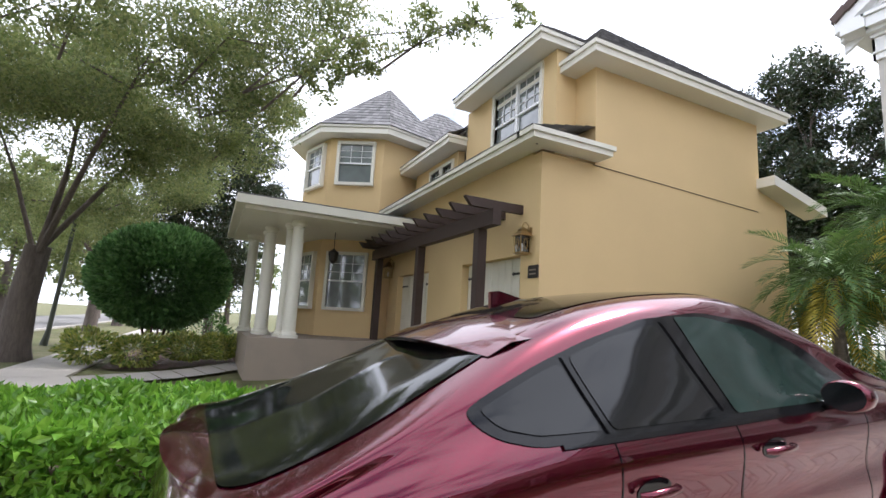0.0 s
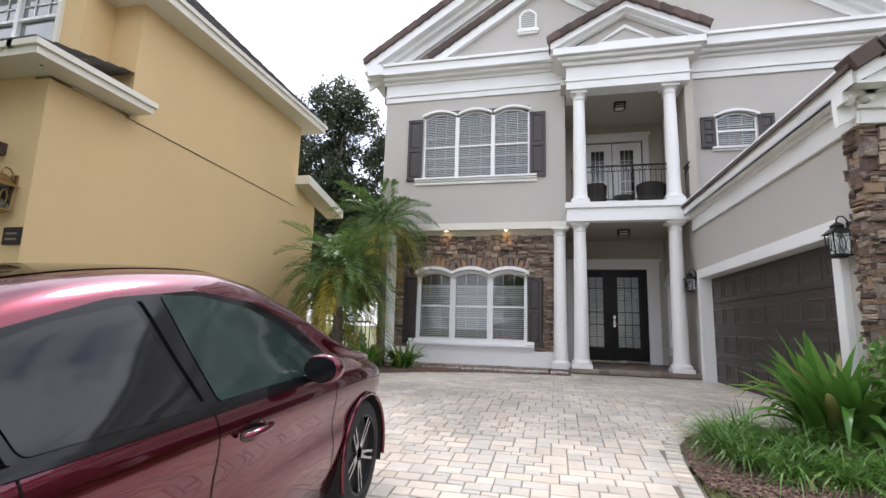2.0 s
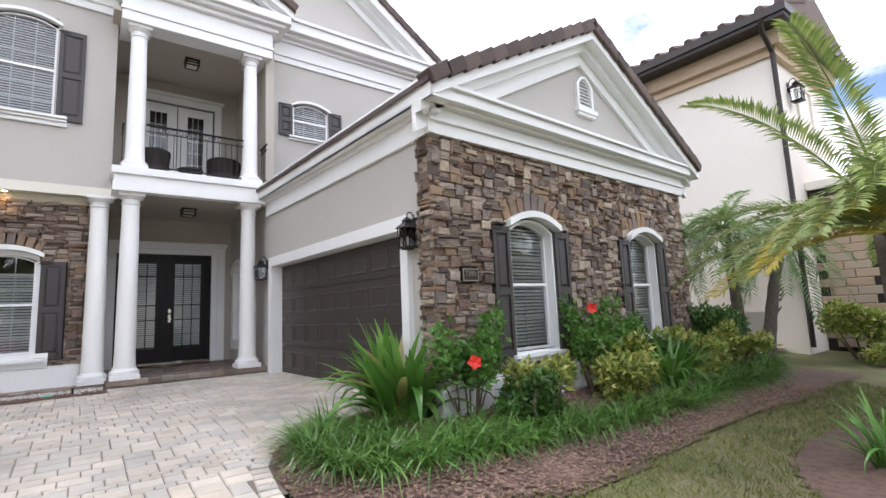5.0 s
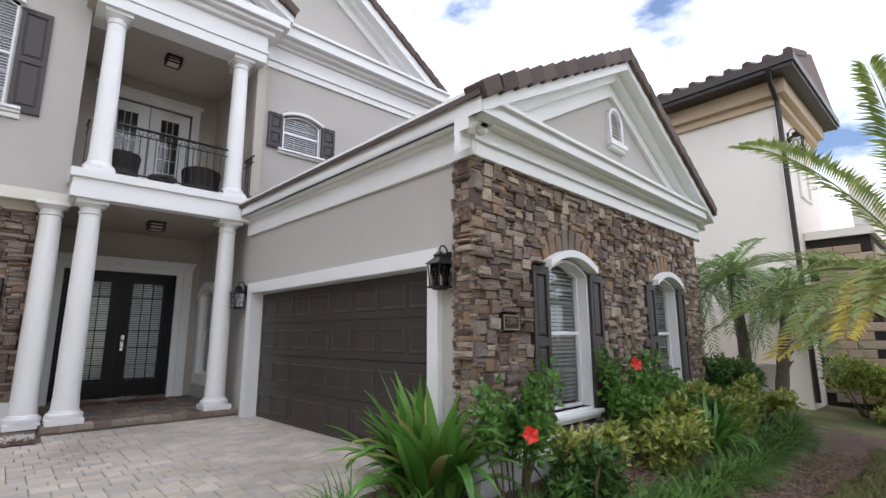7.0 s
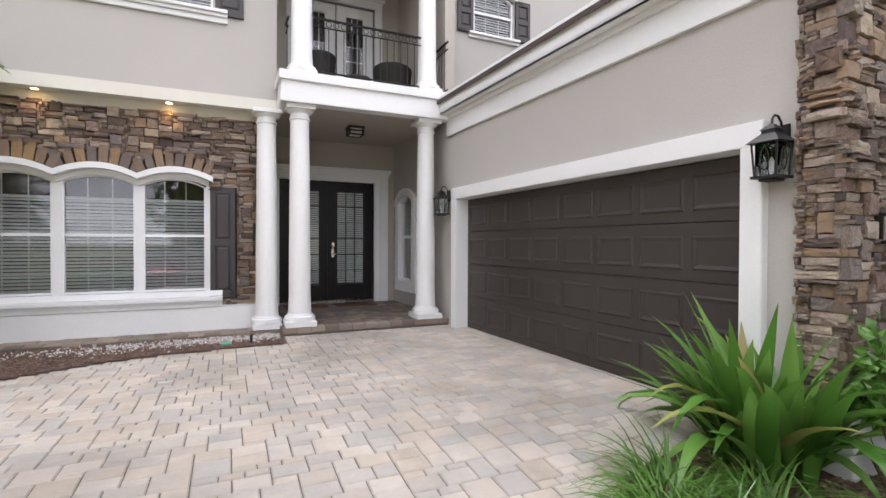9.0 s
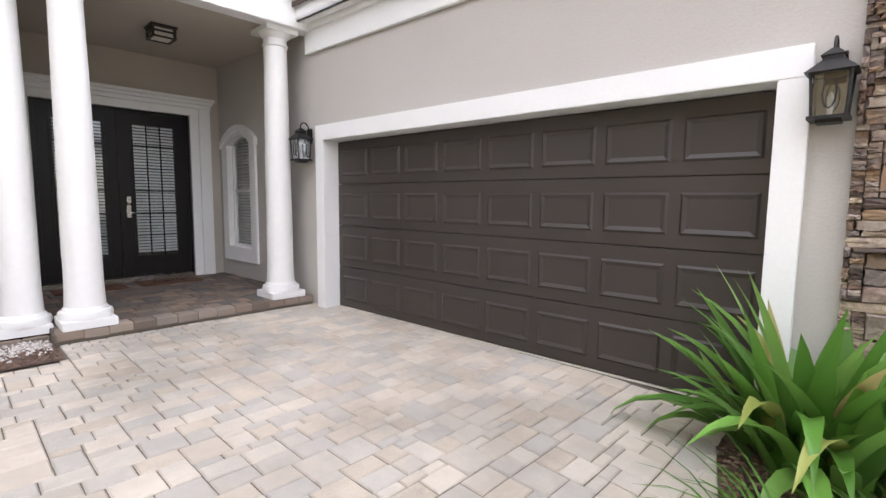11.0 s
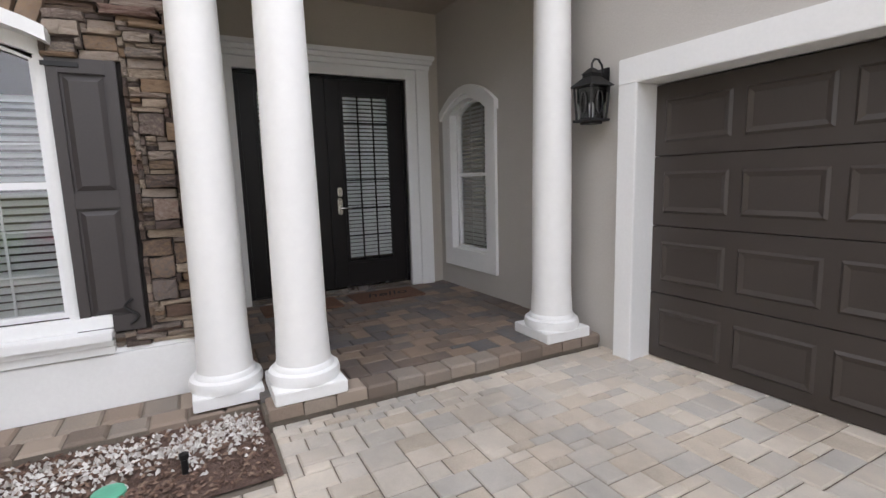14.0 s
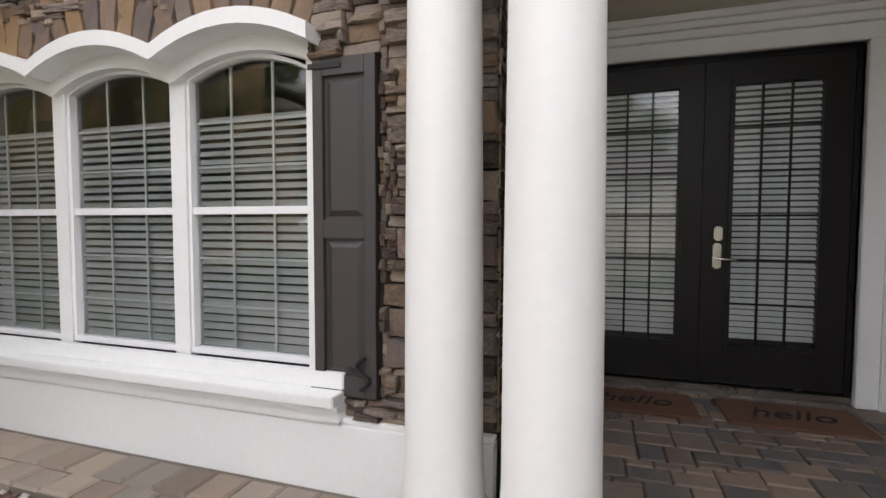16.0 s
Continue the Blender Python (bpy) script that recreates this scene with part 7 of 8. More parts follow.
# ---- palms ----
def frond(base, heading, length, rise, droop, leaflet, width, material, parent, seed, pairs=34, vee=0.5, name="frond", twist=0.0):
    """An arching rachis with two rows of narrow leaflets."""
    r = random.Random(seed)
    h = Vector((math.cos(heading), math.sin(heading), 0))
    side = Vector((-h.y, h.x, 0))
    pts = []
    for k in range(15):
        t = k / 14
        pts.append(Vector(base) + h * length * (t - 0.12 * droop * t * t) + Vector((0, 0, length * (rise * t - droop * t ** 2.1))))
    vs, fs = [], []
    def strip(p, q, w, s):
        b = len(vs)
        vs.extend([tuple(p - s * w), tuple(p + s * w), tuple(q + s * w * 0.7), tuple(q - s * w * 0.7)])
        fs.append((b, b + 1, b + 2, b + 3))
    for k in range(14):
        w = 0.018 * (1 - k / 15) * (length / 1.2) ** 0.5
        strip(pts[k], pts[k + 1], w, side)
        strip(pts[k], pts[k + 1], w, Vector((0, 0, 1)))
    for k in range(pairs):
        t = 0.14 + 0.85 * k / pairs
        f = t * 14
        i = min(13, int(f))
        p = pts[i].lerp(pts[i + 1], f - i)
        d = (pts[i + 1] - pts[i]).normalized()
        up = side.cross(d)
        if up.z < 0:
            up = -up
        L = leaflet * (0.55 + 0.75 * math.sin(math.pi * min(1, t * 0.95 + 0.05))) * r.uniform(0.85, 1.1)
        for s in (1, -1):
            a = (side * s * 0.85 + d * (0.45 + 0.5 * t) + up * (vee * r.uniform(0.6, 1.2))).normalized()
            b = len(vs)
            wv = a.cross(up).normalized() * width * 0.5
            m = p + a * L * 0.5
            e = p + a * L + Vector((0, 0, -L * r.uniform(0.12, 0.32)))
            vs.extend([tuple(p), tuple(m + wv), tuple(e), tuple(m - wv)])
            fs.append((b, b + 1, b + 2, b + 3))
    return mesh_part(name, vs, fs, material, parent)


def palm(name, base, crown_z, trunk_r, fronds, length, leaflet, width, material, label, seed, lean=(0, 0), rise=(0.2, 1.0), pairs=34, old=None, trunk=None):
    r = random.Random(seed)
    t = thing(name, base, label, "palm", "palms")
    b = Vector(base)
    top = Vector((b.x + lean[0], b.y + lean[1], crown_z))
    bm = BM()
    pts = [b - Vector((0, 0, 0.05))]
    for k in range(1, 13):
        f = k / 12
        pts.append(b.lerp(top, f) + Vector((lean[0], lean[1], 0)) * 0.35 * (f * f - f))
    tube(bm, pts, [trunk_r * (1.25 - 0.3 * f / 12 + (0.08 if f % 2 else -0.04)) for f in range(13)], 10)
    for k in range(26):
        z = r.uniform(0.35, 1.0)
        p = b.lerp(top, z)
        a = r.uniform(0, 6.28)
        o = Vector((math.cos(a), math.sin(a), 0))
        tube(bm, [p + o * trunk_r * 0.8, p + o * trunk_r * 1.5 + Vector((0, 0, 0.08))], [trunk_r * 0.28, trunk_r * 0.1], 5)
    part("trunk", bm, trunk or M_palmtrunk, t)
    for k in range(fronds):
        a = k * 2.399 + r.uniform(-0.2, 0.2)
        up = rise[0] + (rise[1] - rise[0]) * (k / fronds)
        mat = old if old and k < fronds * 0.14 else material
        frond(top, a, length * r.uniform(0.85, 1.1), up, 0.35 + 0.75 * (1.1 - k / fronds), leaflet, width, mat, t, seed * 100 + k, pairs)
    return t


palm("palm", (12.45, 5.35, 0.58), 4.05, 0.085, 36, 1.4, 0.30, 0.03, G_palm, "slender pygmy date palm beside the porch column", 2, (-0.05, 0.05), (-0.25, 1.15), 32, G_palmyellow)
palm("palm", (11.1, 5.85, 0.58), 2.75, 0.08, 38, 1.45, 0.30, 0.03, G_palm, "young pygmy date palm in the side bed", 3, (-0.1, 0.0), (-0.2, 1.2), 32, G_palmyellow)
palm("palm", (11.55, 6.0, 0.58), 2.45, 0.08, 30, 1.3, 0.30, 0.03, G_palm, "young pygmy date palm in the side bed", 4, (0.1, 0.15), (-0.3, 1.0), 30, G_palmyellow)
palm("palm", (8.3, -10.0, 0.56), 3.2, 0.09, 22, 1.25, 0.28, 0.028, G_palm, "slender pygmy date palm by the white house", 5, (0.0, -0.1), (-0.3, 1.0), 30)
palm("palm", (7.3, -10.4, 0.45), 3.3, 0.10, 24, 1.3, 0.28, 0.028, G_palm, "pygmy date palm with a dark trunk", 6, (0.1, 0.1), (-0.3, 1.0), 30, None, M_bark)
palm("palm", (6.7, -10.0, 0.42), 2.9, 0.10, 24, 1.35, 0.28, 0.028, G_palm, "leaning pygmy date palm with a dark trunk", 7, (-0.2, -0.9), (-0.3, 1.0), 30, None, M_bark)
# broad date palm over the lawn
dp = thing("date_palm", (4.1, -7.9, 0.2), "date palm with long arching grey-green fronds", "palm", "palms")
bm = BM()
tube(bm, [(4.1, -7.9, 0.1), (4.1, -7.9, 1.2), (4.1, -7.9, 2.5)], [0.30, 0.27, 0.30], 14)
part("trunk", bm, M_palmtrunk, dp)
DF = [(1.62, 3.3, 0.62, 0.62), (1.42, 3.4, 0.42, 0.52), (1.28, 3.5, 0.22, 0.42), (1.12, 3.3, 0.05, 0.30), (1.75, 3.2, 0.85, 0.70), (0.85, 3.2, 0.5, 0.6), (0.4, 3.2, 0.3, 0.5), (0.0, 3.2, 0.7, 0.6), (-0.6, 3.2, 0.4, 0.5), (-1.3, 3.2, 0.5, 0.6), (-2.0, 3.2, 0.6, 0.6), (-2.7, 3.2, 0.4, 0.5), (2.2, 3.0, 1.0, 0.6), (2.8, 3.2, 0.6, 0.6), (1.0, 3.2, 1.2, 0.6), (1.5, 3.1, 1.25, 0.5), (1.36, 3.5, 0.33, 0.5), (1.52, 3.4, 0.55, 0.62), (1.2, 3.4, 0.30, 0.46), (1.68, 3.3, 0.72, 0.66)]
for k, (a, L, up, dr) in enumerate(DF):
    frond((4.1, -7.9, 2.5), a, L, up, dr, 0.36, 0.040, G_palmyellow if k in (3, 16) else G_palmblue, dp, 700 + k, 78, 0.5)


# ---- strap-leaved plants and border grass ----
def straps(name, centre, count, length, width, material, label, seed, category="plant", spread=0.12, lean=(0.25, 1.1), faded=None, group=""):
    r = random.Random(seed)
    z0 = ground_z(centre[0])
    t = thing(name, (centre[0], centre[1], z0), label, category, group)
    sets = {0: ([], []), 1: ([], [])}
    for k in range(count):
        old = 1 if faded and k % 11 == 0 else 0
        vs, fs = sets[old]
        a = r.uniform(0, 2 * math.pi)
        th = r.uniform(*lean) * (1.25 if old else 1) + (r.uniform(1.0, 1.8) if k % 4 == 0 else 0)
        L = length * r.uniform(0.6, 1.1)
        h = Vector((math.cos(a), math.sin(a), 0))
        s = Vector((-h.y, h.x, 0))
        p = Vector((centre[0], centre[1], z0 - 0.02)) + h * r.uniform(0, spread) + s * r.uniform(-spread, spread) * 0.6
        ang = r.uniform(0.05, 0.62)
        n = 7
        prev = None
        q = p.copy()
        for i in range(n + 1):
            f = i / n
            w = width * 0.5 * (0.55 + 0.9 * math.sin(math.pi * min(1, f * 0.8 + 0.12))) * (1 - f ** 4)
            b = len(vs)
            fold = Vector((0, 0, w * 0.5))
            vs += [tuple(q - s * w + fold), tuple(q), tuple(q + s * w + fold)]
            if i:
                fs += [(b - 3, b - 2, b + 1, b), (b - 2, b - 1, b + 2, b + 1)]
            ang = ang + th / n * (0.5 + f * 1.1)
            q = q + (h * math.sin(ang) + Vector((0, 0, math.cos(ang)))) * L / n
    for old, m in ((0, material), (1, faded)):
        if sets[old][1]:
            mesh_part("leaves" if not old else "faded_leaves", sets[old][0], sets[old][1], m, t, "", True)
    return t


straps("spider_lily", (7.56, -1.68), 130, 1.18, 0.085, G_strap, "large crinum lily with broad green strap leaves", 3, "plant", 0.30, (0.05, 0.9), G_strapyellow)
straps("lily_clump", (6.55, -5.75), 70, 0.95, 0.05, G_strap, "clump of narrow dark strap leaves by the window", 5, "plant", 0.2, (0.3, 1.3), None)
straps("lily_clump", (3.75, -4.15), 60, 0.7, 0.03, G_hib, "bright green grassy clump in the mulch island", 6, "plant", 0.16, (0.3, 1.2), None)
for k, (x, y) in enumerate(((12.35, 4.75), (12.15, 5.5), (11.3, 5.35), (10.6, 5.7))):
    straps("bromeliad", (x, y), 70, 0.75, 0.05, G_hib, "green strap-leaved plant at the foot of the palms", 40 + k, "plant", 0.2, (0.4, 1.4), G_strapyellow, "palm underplanting")

# border grass: countless blades along the bed edge
r = random.Random(7)
LINE = [(7.55, -0.72), (7.28, -0.45), (6.95, -0.38), (6.62, -0.45), (6.4, -0.72), (6.62, -0.95), (7.0, -0.85), (6.30, -1.1), (6.25, -1.5), (6.2, -1.9), (6.18, -2.3), (6.1, -2.7), (6.05, -3.1), (6.5, -1.5), (6.55, -1.9), (7.2, -1.1), (6.0, -3.6), (6.0, -4.1),
        (6.05, -4.6), (5.98, -5.0), (5.95, -5.5), (6.05, -6.0), (6.05, -6.5), (6.1, -7.0), (6.0, -7.4), (6.1, -7.9), (6.2, -8.4), (6.35, -8.9), (6.5, -9.4), (6.3, -6.8), (6.4, -7.6), (6.6, -8.3)]
vs, fs, vd, fd = [], [], [], []
for cx, cy in LINE:
    for k in range(190):
        a = r.uniform(0, 6.283)
        h = Vector((math.cos(a), math.sin(a), 0))
        s = Vector((-h.y, h.x, 0))
        p = Vector((cx, cy, 0)) + h * abs(r.gauss(0, 0.085)) + s * r.gauss(0, 0.06)
        p.z = ground_z(p.x) - 0.01
        L = r.uniform(0.34, 0.66)
        dry = r.random() < 0.15
        A, F = (vd, fd) if dry else (vs, fs)
        ang, th = r.uniform(0.15, 0.65), r.uniform(1.0, 2.4) * (1.3 if dry else 1)
        w = r.uniform(0.005, 0.010)
        if dry:
            L *= 0.8
            ang += 0.5
        q = p
        for i in range(5):
            b = len(A)
            ww = w * (1 - (i / 4.3) ** 2)
            A += [tuple(q - s * ww), tuple(q + s * ww)]
            if i:
                F.append((b - 2, b - 1, b + 1, b))
            ang += th / 4
            q = q + (h * math.sin(ang) + Vector((0, 0, math.cos(ang)))) * L / 4
tagged(mesh_part("border_grass", vs, fs, G_lir, None, "tufted dark green border grass edging the bed"), category="grass", kind="stuff")
tagged(mesh_part("dry_grass", vd, fd, G_dry, None, "dry brown blades among the border grass"), category="grass", kind="stuff")

# lawn blades near the path
r = np.random.RandomState(9)
n = 26000
x, y = r.uniform(2.2, 6.2, n), r.uniform(-8.5, 0.2, n)
keep = np.array([(yy < drive_edge(xx) - 0.02) and xx < lawn_edge(yy) + 0.12 and not ((xx - 3.4) / 1.12) ** 2 + ((yy + 4.6) / 1.9) ** 2 < 0.95 for xx, yy in zip(x, y)])
x, y = x[keep], y[keep]
z = np.array([ground_z(v) for v in x]) - 0.025
leaves("lawn", np.stack([x, y, z], 1), 0.07, 0.011, G_lawn, None, 10, 1.6)
tagged(bpy.data.objects["lawn"], "short patchy lawn blades, half dry", "grass", kind="stuff")

# shrubs along the garage
for k, (x, y, rr, m, lab) in enumerate(((6.75, -3.0, 0.42, G_vari, "yellow and green variegated shrub by the garage window"), (6.55, -2.75, 0.40, G_dark, "glossy dark green shrub beside the variegated one"), (6.6, -4.75, 0.50, G_vari, "yellow and green variegated shrub in the bed"), (6.85, -7.2, 0.55, G_vari, "pale variegated shrub farther along the bed"), (6.7, -8.6, 0.5, G_vari, "pale variegated shrub farther along the bed"),
                                        (7.0, -6.3, 0.55, G_dark, "leafy green shrub below the second window"), (7.4, -8.9, 0.7, G_dark, "tall dark shrub at the garage corner"), (5.6, -11.8, 0.7, G_vari, "pale variegated shrub by the stone wing"), (5.0, -12.6, 0.7, G_vari, "pale variegated shrub by the stone wing"))):
    bush("garden_shrub", (x, y, ground_z(x) + rr * 0.8), (rr * 1.15, rr * 1.25, rr * 0.95), int(1900 * (rr / 0.45) ** 2), 0.125, 0.06, m, lab, "shrub", 50 + k, 9, 0.15, "bed shrubs", 5)
bush("garden_shrub", (7.6, 7.2, 0.95), (1.6, 0.5, 0.5), 3000, 0.10, 0.05, G_hib, "light green shrub along the yellow wall", "shrub", 70, 6, 0.5, "side shrubs")
bush("garden_shrub", (10.0, 6.6, 0.9), (1.3, 0.7, 0.6), 2600, 0.10, 0.05, G_dark, "mixed green shrub below the palms", "shrub", 71, 6, 0.4, "side shrubs")
bush("garden_shrub", (12.9, 6.6, 0.9), (0.8, 0.7, 0.6), 2000, 0.10, 0.05, G_dark, "dark green shrub behind the palms", "shrub", 72, 6, 0.4, "side shrubs")


def hibiscus(x, y, h, seed, flowers):
    z0 = ground_z(x)
    t = thing("hibiscus", (x, y, z0), "leggy hibiscus shrub with red flowers by the garage wall", "shrub", "hibiscus shrubs")
    r = random.Random(seed)
    tips = []
    for k in range(11):
        a = r.uniform(0, 6.283)
        e = Vector((x + 0.42 * math.cos(a) * r.uniform(0.3, 1), y + 0.5 * math.sin(a) * r.uniform(0.3, 1), z0 + h * r.uniform(0.65, 1.05)))
        b = Vector((x + 0.1 * math.cos(a), y + 0.1 * math.sin(a), z0 - 0.02))
        m = b.lerp(e, 0.5) + Vector((r.uniform(-0.08, 0.08), r.uniform(-0.08, 0.08), 0))
        bm = BM()
        tube(bm, [b, m, e], [0.013, 0.009, 0.003], 5)
        part("stem", bm, M_twig, t)
        tips += [m.lerp(e, f) for f in np.linspace(0.1, 1, 16)]
    P = np.array([tuple(p + Vector((r.gauss(0, 0.06), r.gauss(0, 0.06), r.gauss(0, 0.05)))) for p in tips for _ in range(8)])
    leaves("leaves", P, 0.095, 0.06, G_hib, t, seed, 0.2)
    for f in flowers:
        c = Vector(f)
        vs, fs = [], []
        d = Vector((-0.75, 0.55, 0.3)).normalized()
        s = d.orthogonal().normalized()
        u = d.cross(s)
        for k in range(5):
            a = 2 * math.pi * k / 5
            o = s * math.cos(a) + u * math.sin(a)
            w = d.cross(o)
            b = len(vs)
            vs += [tuple(c), tuple(c + o * 0.05 + w * 0.035 + d * 0.03), tuple(c + o * 0.085 + d * 0.02), tuple(c + o * 0.05 - w * 0.035 + d * 0.03)]
            fs.append((b, b + 1, b + 2, b + 3))
        b = len(vs)
        vs += [tuple(c - s * 0.005), tuple(c + s * 0.005), tuple(c + d * 0.09)]
        fs.append((b, b + 1, b + 2))
        mesh_part("flower", vs, fs, G_red, t, "open red flower")


hibiscus(6.98, -2.15, 1.15, 3, [(6.62, -1.98, 1.12)])
hibiscus(7.0, -4.55, 1.25, 5, [(6.75, -4.25, 1.62)])
hibiscus(7.0, -5.2, 1.05, 6, [])

# mulch chips and pebbles
r = np.random.RandomState(21)


def scatter(name, n, place, size, material, label, category, flat=0.45):
    vs, fs = [], []
    k = 0
    while k < n:
        x, y = place(r)
        if x is None:
            continue
        k += 1
        z = ground_z(x) + 0.012
        a = r.uniform(0, 6.283)
        L, W, H = size * r.uniform(0.5, 1.4), size * r.uniform(0.25, 0.7), size * flat * r.uniform(0.5, 1.2)
        c, s = math.cos(a), math.sin(a)
        b = len(vs)
        tilt = r.uniform(-0.3, 0.3)
        for u, v, w in ((-1, 0, 0), (0, -1, 0), (1, 0, 0), (0, 1, 0), (0, 0, 1)):
            px, py = u * L / 2, v * W / 2
            vs.append((x + px * c - py * s, y + px * s + py * c, z + w * H + px * tilt))
        fs += [(b, b + 1, b + 4), (b + 1, b + 2, b + 4), (b + 2, b + 3, b + 4), (b + 3, b, b + 4)]
    tagged(mesh_part(name, vs, fs, material, None, label), category=category, kind="stuff")


def bed_place(r):
    x, y = r.uniform(4.8, 8.3), r.uniform(-7.5, 0.15)
    ok = y < drive_edge(x) - 0.04 and x > lawn_edge(y) + 0.03 and (x < 7.3 or y > -1.7)
    return (x, y) if ok else (None, None)


def front_place(r):
    x, y = r.uniform(10.4, 13.32), r.uniform(1.0, 5.2)
    return (x, y) if x > front_edge(y) + 0.03 else (None, None)


def pebble_place(r):
    y = 1.0 + abs(r.normal()) * 1.6
    x = 13.12 - 0.05 * (y - 1) + r.normal() * 0.15
    if y > 5.2 or x > 13.32 or x < 12.66 - 0.16 * (y - 1):
        return None, None
    return x, y


scatter("mulch_chips", 14000, bed_place, 0.05, M_chip, "loose brown bark chips", "mulch", 0.25)
scatter("mulch_chips_front", 6000, front_place, 0.04, M_chip, "loose brown bark chips and twigs", "mulch", 0.25)
scatter("pebbles", 1300, pebble_place, 0.042, M_pebble, "scattered white and grey pebbles in the bed", "pebbles", 0.5)

# ---- balcony rail ----
rail = thing("balcony_rail", (13.2, -0.4, 4.58), "black wrought iron balcony railing between white columns", "railing")


def rail_run(a, b):
    a, b = Vector(a), Vector(b)
    d = (b - a)
    L = d.length
    d.normalize()
    up = Vector((0, 0, 1))
    for z, w in ((0.93, 0.020), (0.80, 0.011), (0.10, 0.013)):
        bm = BM()
        tube(bm, [a + up * z, b + up * z], w, 6)
        part("rail_bar", bm, M_iron, rail)
    n = int(L / 0.115)
    for k in range(1, n):
        p = a + d * L * k / n
        bm = BM()
        tube(bm, [p + up * 0.10, p + up * 0.80], 0.0075, 5)
        part("baluster", bm, M_iron, rail)
        bm = BM()
        c = [p + up * 0.865 + d * (0.042 * math.cos(t)) + up * (0.042 * math.sin(t)) for t in np.linspace(0, 6.283, 11)]
        tube(bm, c, 0.006, 5)
        part("scroll_ring", bm, M_iron, rail)


rail_run((13.16, 0.50, 4.58), (13.16, -1.30, 4.58))
rail_run((13.3, 0.86, 4.58), (13.62, 0.86, 4.58))
rail_run((13.1, -1.78, 4.58), (13.6, -1.78, 4.58))


def wicker_chair(x, y, turn):
    c = thing("balcony_chair", (x, y, 4.52), "dark wicker tub chair on the balcony", "chair", "balcony chairs")
    R = Matrix.Translation((x, y, 4.52)) @ Matrix.Rotation(turn, 4, "Z")
    bm = BM()
    bmesh.ops.create_cone(bm, cap_ends=True, segments=20, radius1=0.33, radius2=0.36, depth=0.12, matrix=R @ Matrix.Translation((0, 0, 0.40)))
    part("seat", bm, M_wicker, c, smooth=True)
    bm = BM()
    rows = []
    for z, q in ((0.30, 0.32), (0.50, 0.34), (0.66, 0.37)):
        rows.append([bm.verts.new(R @ Vector((q * math.cos(t), q * math.sin(t), z + (0.14 * math.cos((t - math.pi) / 1.6) if z > 0.6 else 0)))) for t in np.linspace(math.pi * 0.35, math.pi * 1.65, 22)])
    for a, b in zip(rows, rows[1:]):
        for k in range(21):
            bm.faces.new((a[k], a[k + 1], b[k + 1], b[k]))
    bmesh.ops.solidify(bm, geom=list(bm.faces), thickness=0.03)
    part("backrest", bm, M_wicker, c, smooth=True)
    for a in (0.8, 2.3, 3.9, 5.4):
        bm = BM()
        tube(bm, [R @ Vector((0.28 * math.cos(a), 0.28 * math.sin(a), 0.36)), R @ Vector((0.31 * math.cos(a), 0.31 * math.sin(a), 0.0))], 0.02, 6)
        part("leg", bm, M_wicker, c)


wicker_chair(14.25, 0.3, 0.5)
wicker_chair(14.25, -1.15, -0.4)
tb = thing("balcony_table", (14.2, -0.45, 4.52), "small dark round balcony table", "table")
bm = BM()
lathe(bm, [(0.25, 4.98), (0.26, 5.0), (0.25, 5.02)], 14.2, -0.45, 20)
part("tabletop", bm, M_wicker, tb)
bm = BM()
lathe(bm, [(0.18, 4.52), (0.05, 4.56), (0.04, 4.98)], 14.2, -0.45, 12)
part("pedestal", bm, M_wicker, tb)


def ceiling_lantern(x, y, z):
    c = thing("ceiling_light", (x, y, z - 0.16), "dark bronze square flush ceiling lantern, unlit", "lamp", "ceiling lights")
    bm = BM()
    box(bm, x - 0.15, x + 0.15, y - 0.15, y + 0.15, z - 0.03, z - 0.001)
    part("canopy", bm, M_bronze, c)
    for zz in (z - 0.16, z - 0.09):
        bm = BM()
        ring(bm, [(x - 0.14, y - 0.14), (x + 0.14, y - 0.14), (x + 0.14, y + 0.14), (x - 0.14, y + 0.14)], [(x - 0.11, y - 0.11), (x + 0.11, y - 0.11), (x + 0.11, y + 0.11), (x - 0.11, y + 0.11)], zz, zz + 0.02, lambda u, d, w: (u, w, d))
        part("band", bm, M_bronze, c)
    for sx in (-1, 1):
        for sy in (-1, 1):
            bm = BM()
            box(bm, x + sx * 0.125 - 0.012, x + sx * 0.125 + 0.012, y + sy * 0.125 - 0.012, y + sy * 0.125 + 0.012, z - 0.16, z - 0.03)
            part("post", bm, M_bronze, c)
    bm = BM()
    box(bm, x - 0.105, x + 0.105, y - 0.105, y + 0.105, z - 0.15, z - 0.035)
    part("shade", bm, M_cream, c, "frosted pale glass")


ceiling_lantern(14.35, -0.45, Z1 + 0.06)
ceiling_lantern(14.35, -0.45, 7.66)

